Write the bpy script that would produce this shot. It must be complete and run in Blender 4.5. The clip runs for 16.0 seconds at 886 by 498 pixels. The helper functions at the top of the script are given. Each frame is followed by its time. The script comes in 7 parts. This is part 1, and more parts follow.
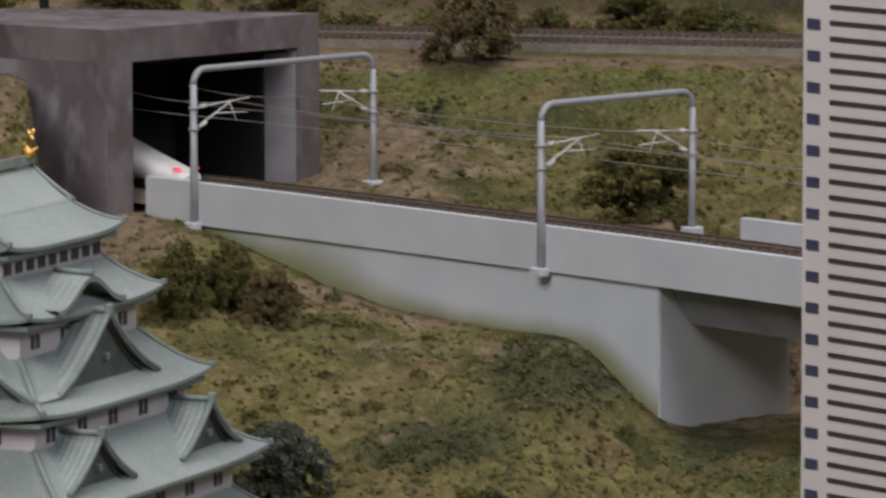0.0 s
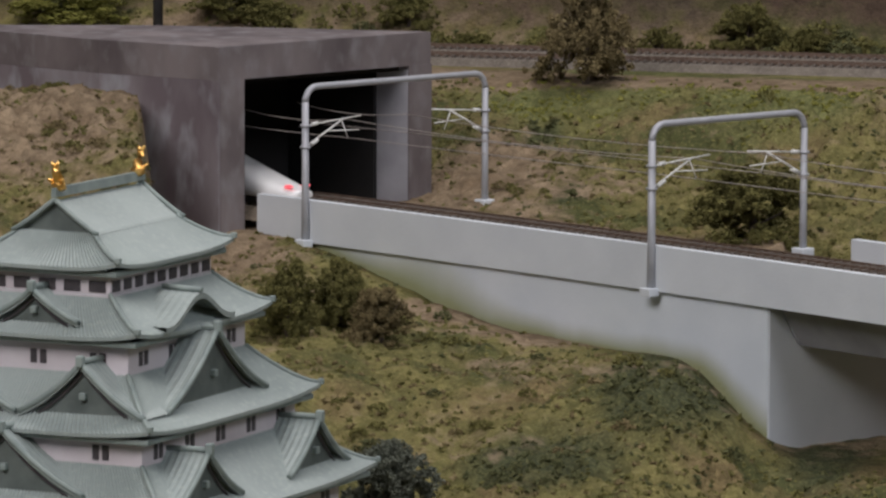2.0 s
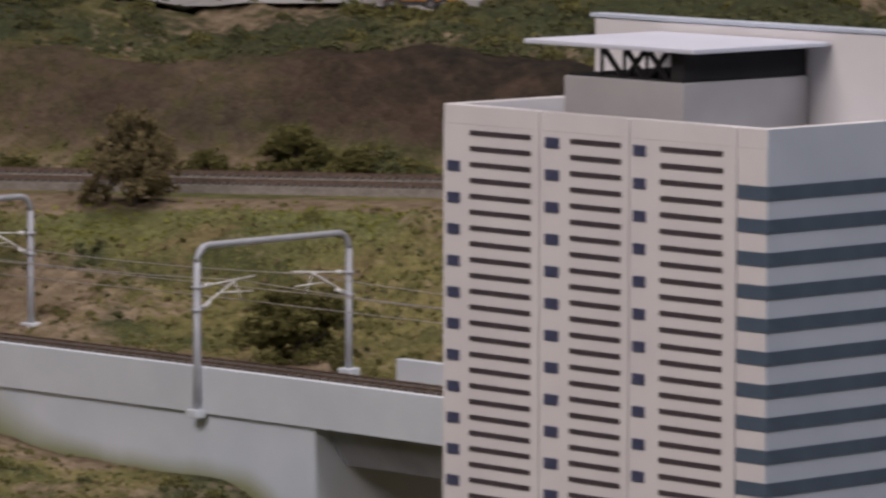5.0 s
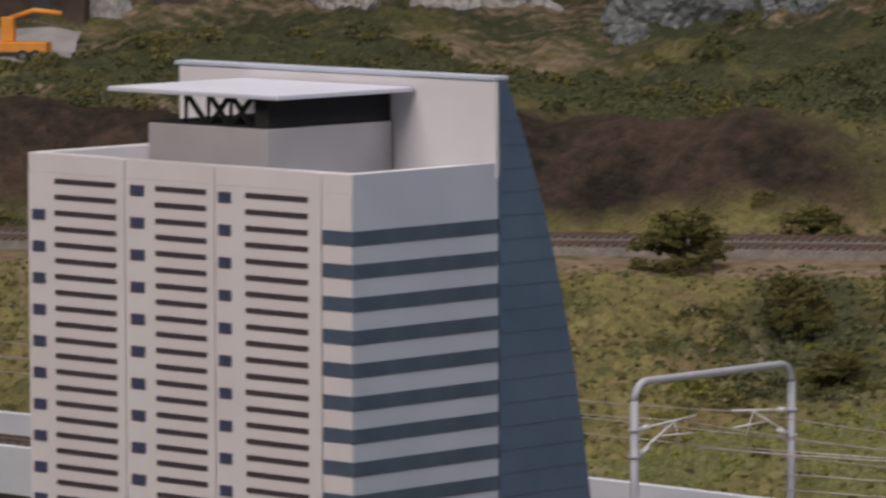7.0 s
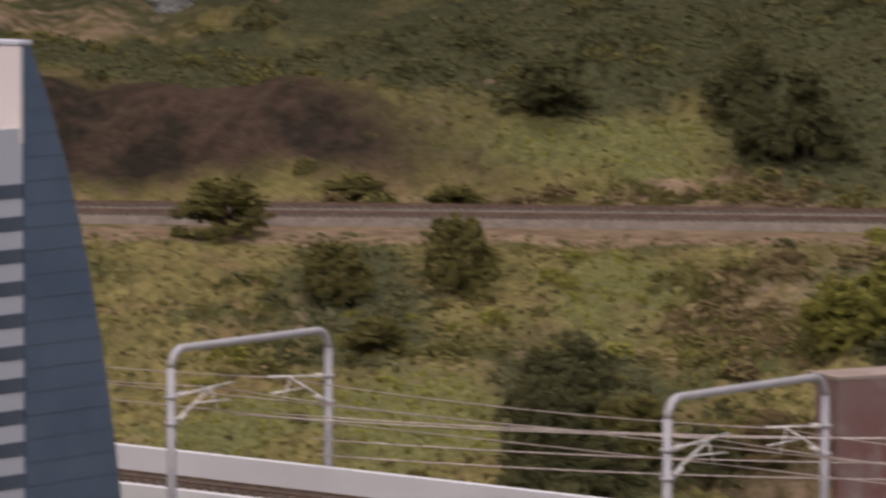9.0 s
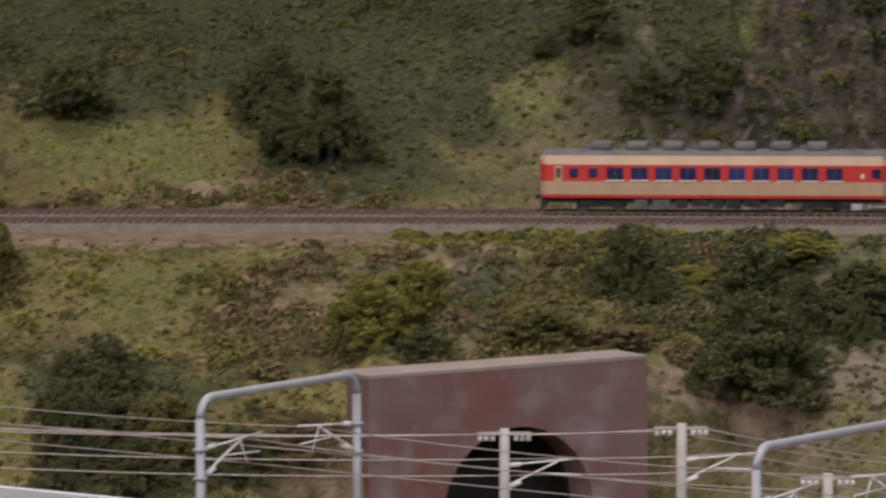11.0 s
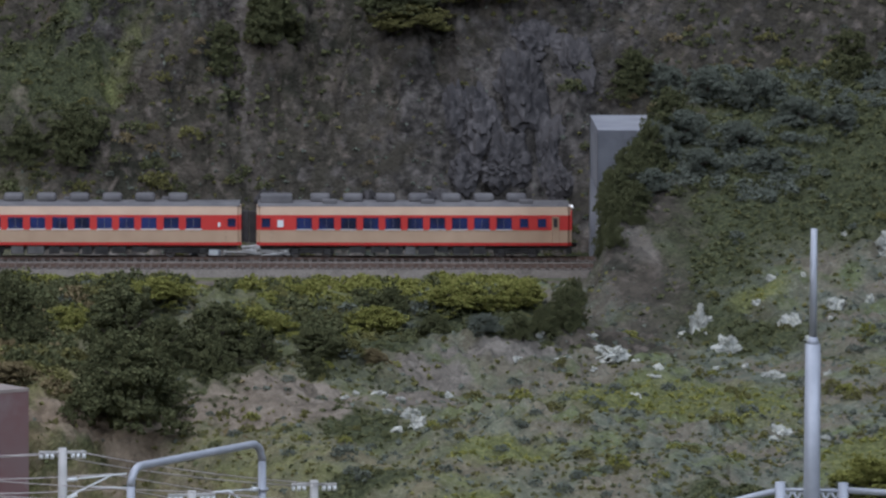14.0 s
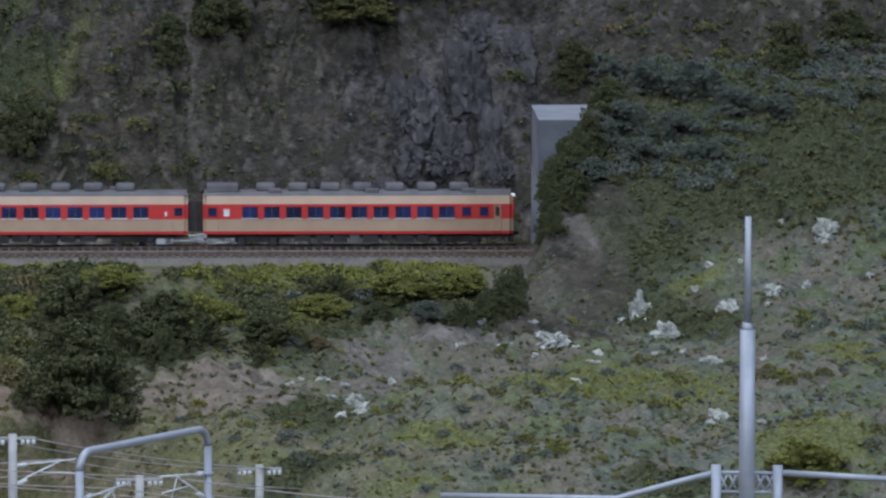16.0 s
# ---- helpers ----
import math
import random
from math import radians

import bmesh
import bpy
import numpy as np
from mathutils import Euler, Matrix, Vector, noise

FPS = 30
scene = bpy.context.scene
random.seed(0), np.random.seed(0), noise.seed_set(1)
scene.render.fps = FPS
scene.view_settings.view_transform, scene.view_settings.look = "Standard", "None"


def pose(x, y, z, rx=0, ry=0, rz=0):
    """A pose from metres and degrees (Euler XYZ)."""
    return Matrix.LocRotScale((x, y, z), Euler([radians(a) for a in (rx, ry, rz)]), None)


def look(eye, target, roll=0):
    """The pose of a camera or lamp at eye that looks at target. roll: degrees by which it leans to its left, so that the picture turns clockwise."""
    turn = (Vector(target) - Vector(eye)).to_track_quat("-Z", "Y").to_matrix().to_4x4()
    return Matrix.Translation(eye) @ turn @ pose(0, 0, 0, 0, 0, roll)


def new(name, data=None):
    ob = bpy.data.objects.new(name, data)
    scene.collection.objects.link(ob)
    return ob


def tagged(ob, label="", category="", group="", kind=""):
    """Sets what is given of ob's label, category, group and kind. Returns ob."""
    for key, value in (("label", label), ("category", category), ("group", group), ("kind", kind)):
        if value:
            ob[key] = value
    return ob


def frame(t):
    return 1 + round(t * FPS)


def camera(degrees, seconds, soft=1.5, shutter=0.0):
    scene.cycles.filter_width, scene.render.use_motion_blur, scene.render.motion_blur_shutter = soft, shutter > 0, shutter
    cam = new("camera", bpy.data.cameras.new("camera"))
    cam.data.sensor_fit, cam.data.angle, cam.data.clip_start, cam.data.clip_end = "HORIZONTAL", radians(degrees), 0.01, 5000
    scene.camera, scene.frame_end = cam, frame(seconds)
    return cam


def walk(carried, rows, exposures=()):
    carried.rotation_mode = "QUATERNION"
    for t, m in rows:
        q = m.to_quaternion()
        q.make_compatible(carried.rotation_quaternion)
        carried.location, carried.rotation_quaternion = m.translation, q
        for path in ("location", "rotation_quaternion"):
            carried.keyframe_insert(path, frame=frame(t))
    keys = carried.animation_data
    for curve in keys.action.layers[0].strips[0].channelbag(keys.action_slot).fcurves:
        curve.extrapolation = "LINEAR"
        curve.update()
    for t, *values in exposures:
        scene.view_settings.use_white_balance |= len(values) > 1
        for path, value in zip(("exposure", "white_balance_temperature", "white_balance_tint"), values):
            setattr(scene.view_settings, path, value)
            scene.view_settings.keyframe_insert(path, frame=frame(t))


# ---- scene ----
# A model railway landscape: distances are those of the model (about 1:80).
cam = camera(9.148, 16.0, soft=2.5, shutter=0.6)
PATH = [
    (0.0, (-0.0227, -0.0001, 1.3942), 82.900, 8.423, -0.120),
    (0.5, (-0.0208, 0.0000, 1.3944), 83.192, 8.951, 0.098),
    (1.0, (-0.0155, -0.0000, 1.3930), 83.256, 9.414, 0.081),
    (1.5, (-0.0163, 0.0000, 1.3937), 83.203, 9.519, 0.138),
    (2.0, (-0.0172, 0.0001, 1.3944), 83.094, 9.658, 0.151),
    (2.5, (-0.0173, 0.0000, 1.3931), 82.985, 9.638, 0.175),
    (3.0, (-0.0136, 0.0000, 1.4002), 83.827, 9.298, -0.385),
    (3.2, (-0.0140, -0.0000, 1.3993), 84.134, 8.827, -0.383),
    (5.3, (-0.0070, -0.0000, 1.3930), 84.361, 4.407, 0.148),
    (5.5, (-0.0063, 0.0000, 1.3922), 84.300, 3.919, 0.164),
    (6.0, (-0.0079, -0.0000, 1.3921), 84.398, 2.677, 0.098),
    (6.5, (-0.0048, 0.0000, 1.3921), 84.645, 1.685, 0.030),
    (7.0, (-0.0028, -0.0000, 1.3923), 84.899, 0.924, -0.146),
    (7.5, (0.0022, 0.0000, 1.3916), 85.068, 0.041, -0.304),
    (8.0, (0.0046, 0.0000, 1.3915), 85.029, -0.908, -0.075),
    (8.5, (0.0079, -0.0000, 1.3912), 84.865, -2.167, -0.100),
    (9.0, (0.0091, 0.0000, 1.3896), 84.597, -3.674, 0.017),
    (9.5, (0.0150, -0.0000, 1.3927), 84.228, -5.223, 0.046),
    (9.7, (0.0209, 0.0000, 1.3931), 84.160, -5.834, 0.147),
    (11.8, (-0.0061, 0.0000, 1.3811), 84.969, -10.546, -0.107),
    (12.0, (-0.0063, 0.0000, 1.3829), 84.931, -11.155, 0.039),
    (12.5, (-0.0040, -0.0084, 1.3858), 84.815, -12.528, -0.045),
    (13.0, (-0.0271, -0.1218, 1.3989), 84.950, -13.927, -0.064),
    (13.5, (-0.0576, -0.2625, 1.4156), 84.973, -14.987, -0.134),
    (14.0, (-0.0925, -0.3962, 1.4294), 85.037, -15.387, 0.202),
    (14.5, (-0.1071, -0.4622, 1.4371), 84.952, -15.501, 0.163),
    (15.0, (-0.1072, -0.4676, 1.4388), 84.945, -15.552, 0.085),
    (15.5, (-0.1061, -0.4692, 1.4375), 84.951, -15.742, 0.086),
    (16.0, (-0.1066, -0.4665, 1.4370), 84.899, -15.909, 0.051),
]
EXPOSURES = [(0.0, -0.12, 6350, 14), (1.5, -0.02, 6350, 14), (3.2, 0.03, 6350, 14), (6.0, -0.12, 6500, 22), (7.5, 0.03, 6500, 17), (9.0, 0.18, 6950, 26), (12.5, 0.05, 6050, 15), (14.2, 0.11, 5240, 12), (16.0, 0.11, 5090, 10)]
walk(cam, [(t, pose(*e, rx, 0, rz) @ pose(0, 0, 0, 0, 0, lean)) for t, e, rx, rz, lean in PATH], EXPOSURES)

# ---- light: a dim exhibition hall with lamps in its ceiling ----
world = bpy.data.worlds.new("hall_air")
world.use_nodes = True
world.node_tree.nodes["Background"].inputs[0].default_value = (0.75, 0.82, 0.9, 1)
world.node_tree.nodes["Background"].inputs[1].default_value = 0.25
scene.world = world


def ceiling_lamp(x, y, z, sx, sy, watts, colour, tx, ty, tz):
    data = bpy.data.lights.new("hall_lamp", "AREA")
    data.shape, data.size, data.size_y, data.energy, data.color = "RECTANGLE", sx, sy, watts, colour
    ob = new("hall_lamp", data)
    ob.matrix_world = look((x, y, z), (tx, ty, tz))
    return ob


ceiling_lamp(-1.9, -0.2, 3.7, 2.4, 1.6, 110, (1.0, 0.955, 0.92), -0.2, 3.2, 1.0)
ceiling_lamp(0.1, 3.7, 4.2, 2.2, 0.9, 66, (1.0, 0.96, 0.93), 0.0, 3.55, 1.0)
ceiling_lamp(2.6, 0.4, 3.7, 1.6, 1.2, 62, (0.93, 0.96, 1.0), 0.5, 3.2, 1.0)


# ---- materials ----
def nodes_of(name):
    m = bpy.data.materials.new(name)
    m.use_nodes = True
    nt = m.node_tree
    return m, nt, nt.nodes["Principled BSDF"]


def surface(name, a, b, scale=60, rough=0.7, metal=0.0, bump=0.3, fine=400, c=None, each=0.0, spec=0.5, stretch=1.0):
    """Two-scale mottled paint, concrete, plastic or metal; a and b are its two base colours."""
    m, nt, bs = nodes_of(name)
    N, L = nt.nodes, nt.links
    co = N.new("ShaderNodeTexCoord")
    big, small = N.new("ShaderNodeTexNoise"), N.new("ShaderNodeTexNoise")
    big.inputs["Scale"].default_value, small.inputs["Scale"].default_value = scale, fine
    big.inputs["Detail"].default_value, small.inputs["Detail"].default_value = 6, 3
    place = N.new("ShaderNodeMapping")
    place.inputs["Scale"].default_value = (1, 1, stretch)
    L.new(co.outputs["Object"], place.inputs["Vector"])
    L.new(place.outputs["Vector"], big.inputs["Vector"])
    L.new(place.outputs["Vector"], small.inputs["Vector"])
    mix = N.new("ShaderNodeMix")
    mix.data_type = "RGBA"
    mix.inputs["A"].default_value, mix.inputs["B"].default_value = (*a, 1), (*b, 1)
    ramp = N.new("ShaderNodeMapRange")
    ramp.inputs["From Min"].default_value, ramp.inputs["From Max"].default_value = 0.35, 0.65
    L.new(big.outputs["Fac"], ramp.inputs["Value"])
    L.new(ramp.outputs["Result"], mix.inputs["Factor"])
    out = mix.outputs["Result"]
    if c:
        mix2 = N.new("ShaderNodeMix")
        mix2.data_type = "RGBA"
        mix2.inputs["B"].default_value = (*c, 1)
        r2 = N.new("ShaderNodeMapRange")
        r2.inputs["From Min"].default_value, r2.inputs["From Max"].default_value = 0.5, 0.75
        L.new(small.outputs["Fac"], r2.inputs["Value"])
        L.new(r2.outputs["Result"], mix2.inputs["Factor"])
        L.new(out, mix2.inputs["A"])
        out = mix2.outputs["Result"]
    if each:
        info, hsv, mr = N.new("ShaderNodeObjectInfo"), N.new("ShaderNodeHueSaturation"), N.new("ShaderNodeMapRange")
        mr.inputs["To Min"].default_value, mr.inputs["To Max"].default_value = 1 - each, 1 + each
        L.new(info.outputs["Random"], mr.inputs["Value"])
        L.new(mr.outputs["Result"], hsv.inputs["Value"])
        L.new(out, hsv.inputs["Color"])
        out = hsv.outputs["Color"]
    L.new(out, bs.inputs["Base Color"])
    bs.inputs["Roughness"].default_value, bs.inputs["Metallic"].default_value = rough, metal
    bs.inputs["Specular IOR Level"].default_value = spec
    if bump:
        bp = N.new("ShaderNodeBump")
        bp.inputs["Strength"].default_value, bp.inputs["Distance"].default_value = bump, 0.0006
        L.new(small.outputs["Fac"], bp.inputs["Height"])
        L.new(bp.outputs["Normal"], bs.inputs["Normal"])
    return m


def foliage(name, a, b, c):
    """Ground foam: each flock clump takes its own shade of green or brown."""
    m, nt, bs = nodes_of(name)
    N, L = nt.nodes, nt.links
    geo, ramp = N.new("ShaderNodeNewGeometry"), N.new("ShaderNodeValToRGB")
    ramp.color_ramp.elements[0].color, ramp.color_ramp.elements[1].color = (*a, 1), (*c, 1)
    ramp.color_ramp.elements.new(0.5).color = (*b, 1)
    L.new(geo.outputs["Random Per Island"], ramp.inputs["Fac"])
    co, tex, mul = N.new("ShaderNodeTexCoord"), N.new("ShaderNodeTexNoise"), N.new("ShaderNodeHueSaturation")
    tex.inputs["Scale"].default_value, tex.inputs["Detail"].default_value = 900, 3
    L.new(co.outputs["Object"], tex.inputs["Vector"])
    mr = N.new("ShaderNodeMapRange")
    mr.inputs["From Min"].default_value, mr.inputs["From Max"].default_value = 0.3, 0.7
    mr.inputs["To Min"].default_value, mr.inputs["To Max"].default_value = 0.75, 1.25
    L.new(tex.outputs["Fac"], mr.inputs["Value"])
    L.new(mr.outputs["Result"], mul.inputs["Value"])
    L.new(ramp.outputs["Color"], mul.inputs["Color"])
    L.new(mul.outputs["Color"], bs.inputs["Base Color"])
    bs.inputs["Roughness"].default_value = 0.95
    bs.inputs["Specular IOR Level"].default_value = 0.1
    return m


def ground_cover(name):
    """Flocked ground: grass, bare soil and rock as the zones of the terrain carry them."""
    m, nt, bs = nodes_of(name)
    N, L = nt.nodes, nt.links
    att = N.new("ShaderNodeAttribute")
    att.attribute_name = "zone"
    sep = N.new("ShaderNodeSeparateColor")
    L.new(att.outputs["Color"], sep.inputs["Color"])
    geo = N.new("ShaderNodeNewGeometry")

    def noise_at(scale, detail=5):
        n = N.new("ShaderNodeTexNoise")
        n.inputs["Scale"].default_value, n.inputs["Detail"].default_value = scale, detail
        L.new(geo.outputs["Position"], n.inputs["Vector"])
        return n.outputs["Fac"]

    def blend(fac, a, b):
        mx = N.new("ShaderNodeMix")
        mx.data_type = "RGBA"
        for key, v in (("Factor", fac), ("A", a), ("B", b)):
            if isinstance(v, tuple):
                mx.inputs[key].default_value = (*v, 1)
            else:
                L.new(v, mx.inputs[key])
        return mx.outputs["Result"]

    def sharpen(fac, lo, hi):
        r = N.new("ShaderNodeMapRange")
        r.inputs["From Min"].default_value, r.inputs["From Max"].default_value = lo, hi
        L.new(fac, r.inputs["Value"])
        return r.outputs["Result"]

    def added(a, b, k):
        q = N.new("ShaderNodeMath")
        q.operation = "MULTIPLY_ADD"
        L.new(b, q.inputs[0])
        q.inputs[1].default_value = k
        L.new(a, q.inputs[2])
        return q.outputs[0]

    big, mid, fine = noise_at(9), noise_at(60), noise_at(420, 4)
    grass = blend(sharpen(mid, 0.35, 0.65), GRASS_A, GRASS_B)
    grass = blend(sharpen(big, 0.50, 0.62), grass, GRASS_D)
    grass = blend(sharpen(noise_at(14), 0.54, 0.66), grass, GRASS_E)
    grass = blend(sharpen(fine, 0.55, 0.75), grass, GRASS_C)
    cool = blend(sharpen(mid, 0.4, 0.62), COOL_A, COOL_B)
    cool = blend(sharpen(big, 0.52, 0.64), cool, COOL_D)
    cool = blend(sharpen(added(noise_at(22, 7), mid, 0.4), 0.60, 0.76), cool, COOL_E)
    cool = blend(sharpen(noise_at(30, 4), 0.50, 0.62), cool, COOL_F)
    cool = blend(sharpen(fine, 0.55, 0.75), cool, COOL_C)
    grass = blend(sep.outputs["Blue"], grass, cool)
    att2 = N.new("ShaderNodeAttribute")
    att2.attribute_name = "growth"
    sep2 = N.new("ShaderNodeSeparateColor")
    L.new(att2.outputs["Color"], sep2.inputs["Color"])
    grass = blend(sharpen(added(sep2.outputs["Red"], mid, 0.8), 0.5, 1.1), grass, blend(sharpen(fine, 0.4, 0.7), DUSK_A, DUSK_B))
    grass = blend(sharpen(added(sep2.outputs["Green"], mid, 0.8), 0.6, 1.15), grass, blend(sharpen(fine, 0.4, 0.7), LUSH_A, LUSH_B))
    soil = blend(sharpen(mid, 0.35, 0.65), SOIL_A, SOIL_B)
    soil = blend(sep.outputs["Blue"], soil, blend(sharpen(mid, 0.35, 0.65), SOIL_C, SOIL_D))
    earth_f = sharpen(added(sep2.outputs["Blue"], mid, 0.6), 0.55, 1.0)
    earth = blend(sharpen(added(noise_at(26, 6), mid, 0.5), 0.62, 0.90), CLIFF_A, CLIFF_B)
    # broad patches: brown mottling, with overhang shadow painted in
    earth = blend(sharpen(noise_at(7, 4), 0.50, 0.62), earth, CLIFF_D)
    earth = blend(sharpen(added(att2.outputs["Alpha"], mid, 0.5), 0.45, 1.0), earth, blend(sharpen(noise_at(75, 7), 0.42, 0.60), SCREE_A, SCREE_B))
    earth = blend(sharpen(noise_at(90, 6), 0.54, 0.68), earth, CLIFF_C)
    rock = blend(sharpen(added(noise_at(130, 9), noise_at(34, 8), 1.0), 0.85, 1.22), ROCK_A, ROCK_B)
    soil_f = sharpen(added(sep.outputs["Red"], mid, 0.9), 0.72, 0.98)
    rock_f = sharpen(added(sep.outputs["Green"], mid, 0.9), 0.75, 0.95)
    bank_f = sharpen(added(att.outputs["Alpha"], mid, 0.7), 0.45, 1.2)
    bank = blend(sharpen(added(big, mid, 0.5), 0.62, 0.85), BANK_A, BANK_B)
    col = blend(bank_f, blend(rock_f, blend(earth_f, blend(soil_f, grass, soil), earth), rock), bank)
    vary, mr = N.new("ShaderNodeHueSaturation"), N.new("ShaderNodeMapRange")
    mr.inputs["From Min"].default_value, mr.inputs["From Max"].default_value = 0.75, 2.25
    mr.inputs["To Min"].default_value, mr.inputs["To Max"].default_value = 0.78, 1.26
    cell, cell2 = N.new("ShaderNodeTexVoronoi"), N.new("ShaderNodeTexVoronoi")
    cell.inputs["Scale"].default_value, cell2.inputs["Scale"].default_value = 115, 270
    shade = []
    for c in (cell, cell2):
        L.new(geo.outputs["Position"], c.inputs["Vector"])
        q = N.new("ShaderNodeSeparateColor")
        L.new(c.outputs["Color"], q.inputs["Color"])
        shade.append(q.outputs["Red"])
    L.new(added(added(added(shade[0], shade[1], 0.9), fine, 0.5), mid, 0.6), mr.inputs["Value"])
    L.new(mr.outputs["Result"], vary.inputs["Value"])
    L.new(col, vary.inputs["Color"])
    L.new(vary.outputs["Color"], bs.inputs["Base Color"])
    bs.inputs["Roughness"].default_value, bs.inputs["Specular IOR Level"].default_value = 0.95, 0.15
    bp = N.new("ShaderNodeBump")
    bp.inputs["Strength"].default_value, bp.inputs["Distance"].default_value = 0.7, 0.0028
    L.new(added(added(added(fine, mid, 0.5), cell.outputs["Distance"], -0.9), cell2.outputs["Distance"], -0.6), bp.inputs["Height"])
    L.new(bp.outputs["Normal"], bs.inputs["Normal"])
    return m


GRASS_A, GRASS_B, GRASS_C = (0.120, 0.110, 0.040), (0.190, 0.165, 0.064), (0.215, 0.190, 0.080)
DUSK_A, DUSK_B = (0.040, 0.045, 0.022), (0.092, 0.097, 0.046)
LUSH_A, LUSH_B = (0.100, 0.107, 0.040), (0.178, 0.178, 0.070)
GRASS_D, GRASS_E, COOL_D = (0.065, 0.070, 0.026), (0.165, 0.125, 0.06), (0.14, 0.135, 0.085)
COOL_E, COOL_F = (0.155, 0.134, 0.098), (0.118, 0.132, 0.062)
COOL_A, COOL_B, COOL_C = (0.102, 0.110, 0.078), (0.170, 0.178, 0.134), (0.200, 0.206, 0.160)
SOIL_A, SOIL_B = (0.160, 0.116, 0.073), (0.245, 0.186, 0.122)
SOIL_C, SOIL_D = (0.118, 0.105, 0.086), (0.192, 0.172, 0.143)
# cliff earth, coloured darker for the light that falls off at the back
CLIFF_A, CLIFF_B, CLIFF_C, CLIFF_D = (0.028, 0.027, 0.018), (0.092, 0.077, 0.059), (0.120, 0.100, 0.080), (0.052, 0.046, 0.034)
SCREE_A, SCREE_B = (0.085, 0.072, 0.060), (0.185, 0.160, 0.134)
ROCK_A, ROCK_B = (0.028, 0.025, 0.021), (0.118, 0.105, 0.092)
BANK_A, BANK_B = (0.024, 0.020, 0.015), (0.064, 0.044, 0.031)
M_GROUND = ground_cover("flocked_ground")
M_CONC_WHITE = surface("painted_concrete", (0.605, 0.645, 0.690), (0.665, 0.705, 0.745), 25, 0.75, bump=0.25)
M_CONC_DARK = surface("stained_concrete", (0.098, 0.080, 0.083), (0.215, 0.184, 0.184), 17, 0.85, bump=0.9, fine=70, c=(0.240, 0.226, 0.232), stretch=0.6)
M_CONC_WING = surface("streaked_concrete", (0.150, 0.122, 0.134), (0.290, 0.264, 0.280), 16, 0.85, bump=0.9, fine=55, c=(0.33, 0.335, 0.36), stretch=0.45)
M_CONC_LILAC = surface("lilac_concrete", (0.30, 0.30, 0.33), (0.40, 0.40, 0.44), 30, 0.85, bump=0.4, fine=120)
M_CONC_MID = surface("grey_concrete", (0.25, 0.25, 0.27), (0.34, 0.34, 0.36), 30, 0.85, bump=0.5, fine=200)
M_MOSSY = surface("mossy_painted_concrete", (0.62, 0.675, 0.735), (0.68, 0.73, 0.785), 25, 0.75, bump=0.25)


def stain_over(m, colour):
    """Lays a stain over a material where the mesh carries one."""
    nt = m.node_tree
    bs = nt.nodes["Principled BSDF"]
    old = bs.inputs["Base Color"].links[0].from_socket
    att, mix = nt.nodes.new("ShaderNodeAttribute"), nt.nodes.new("ShaderNodeMix")
    att.attribute_name, mix.data_type = "stain", "RGBA"
    mix.inputs["B"].default_value = (*colour, 1)
    nt.links.new(att.outputs["Fac"], mix.inputs["Factor"])
    nt.links.new(old, mix.inputs["A"])
    nt.links.new(mix.outputs["Result"], bs.inputs["Base Color"])


stain_over(M_MOSSY, (0.27, 0.285, 0.115))
# near-black for black parts; inside openings it stands for the darkness there
M_BLACK = surface("black_parts_and_shade", (0.008, 0.008, 0.009), (0.014, 0.013, 0.013), 40, 0.95, bump=0.2)
M_STEEL = surface("grey_painted_steel", (0.36, 0.37, 0.40), (0.43, 0.44, 0.47), 80, 0.5, 0.15, bump=0.1)
M_WHITE_METAL = surface("pale_insulator", (0.7, 0.7, 0.68), (0.8, 0.8, 0.78), 200, 0.35, bump=0)
M_WIRE = surface("contact_wire", (0.36, 0.32, 0.30), (0.45, 0.41, 0.38), 200, 0.5, 0.4, bump=0)
M_RAIL = surface("rusty_rail", (0.16, 0.11, 0.085), (0.24, 0.17, 0.13), 120, 0.45, 0.6, bump=0.2)
M_SLEEPER = surface("dark_sleeper", (0.11, 0.09, 0.075), (0.16, 0.135, 0.115), 150, 0.9, each=0.25)
M_BALLAST_TAN = surface("tan_ballast", (0.17, 0.135, 0.10), (0.26, 0.21, 0.16), 90, 0.95, bump=1.0, fine=700, c=(0.36, 0.30, 0.23))
M_BALLAST = surface("grey_brown_ballast", (0.12, 0.103, 0.085), (0.185, 0.16, 0.133), 90, 0.95, bump=1.0, fine=700, c=(0.27, 0.235, 0.195))
M_TOWER_WHITE = surface("warm_white_facade", (0.62, 0.585, 0.575), (0.66, 0.63, 0.61), 30, 0.6, bump=0.08)
M_TOWER_GREY = surface("blue_grey_facade", (0.43, 0.47, 0.54), (0.47, 0.51, 0.58), 30, 0.55, bump=0.06)
M_TOWER_SLOT = surface("dark_window_slot", (0.045, 0.036, 0.042), (0.07, 0.055, 0.06), 300, 0.4, bump=0)
M_TOWER_WIN = surface("navy_window", (0.05, 0.055, 0.10), (0.07, 0.075, 0.13), 300, 0.3, bump=0)
M_TOWER_BAND = surface("slate_blue_window_band", (0.065, 0.09, 0.125), (0.085, 0.115, 0.155), 90, 0.32, bump=0.05)
M_TOWER_FIN = surface("slate_blue_cladding", (0.075, 0.115, 0.175), (0.10, 0.145, 0.21), 40, 0.3, bump=0.05)
M_COPPER = surface("pale_verdigris_roof", (0.272, 0.318, 0.305), (0.318, 0.365, 0.348), 20, 0.6, bump=0.15, fine=260, c=(0.345, 0.39, 0.37))
M_COPPER_DARK = surface("dark_verdigris_gable", (0.085, 0.105, 0.10), (0.14, 0.165, 0.155), 60, 0.7, bump=0.3)
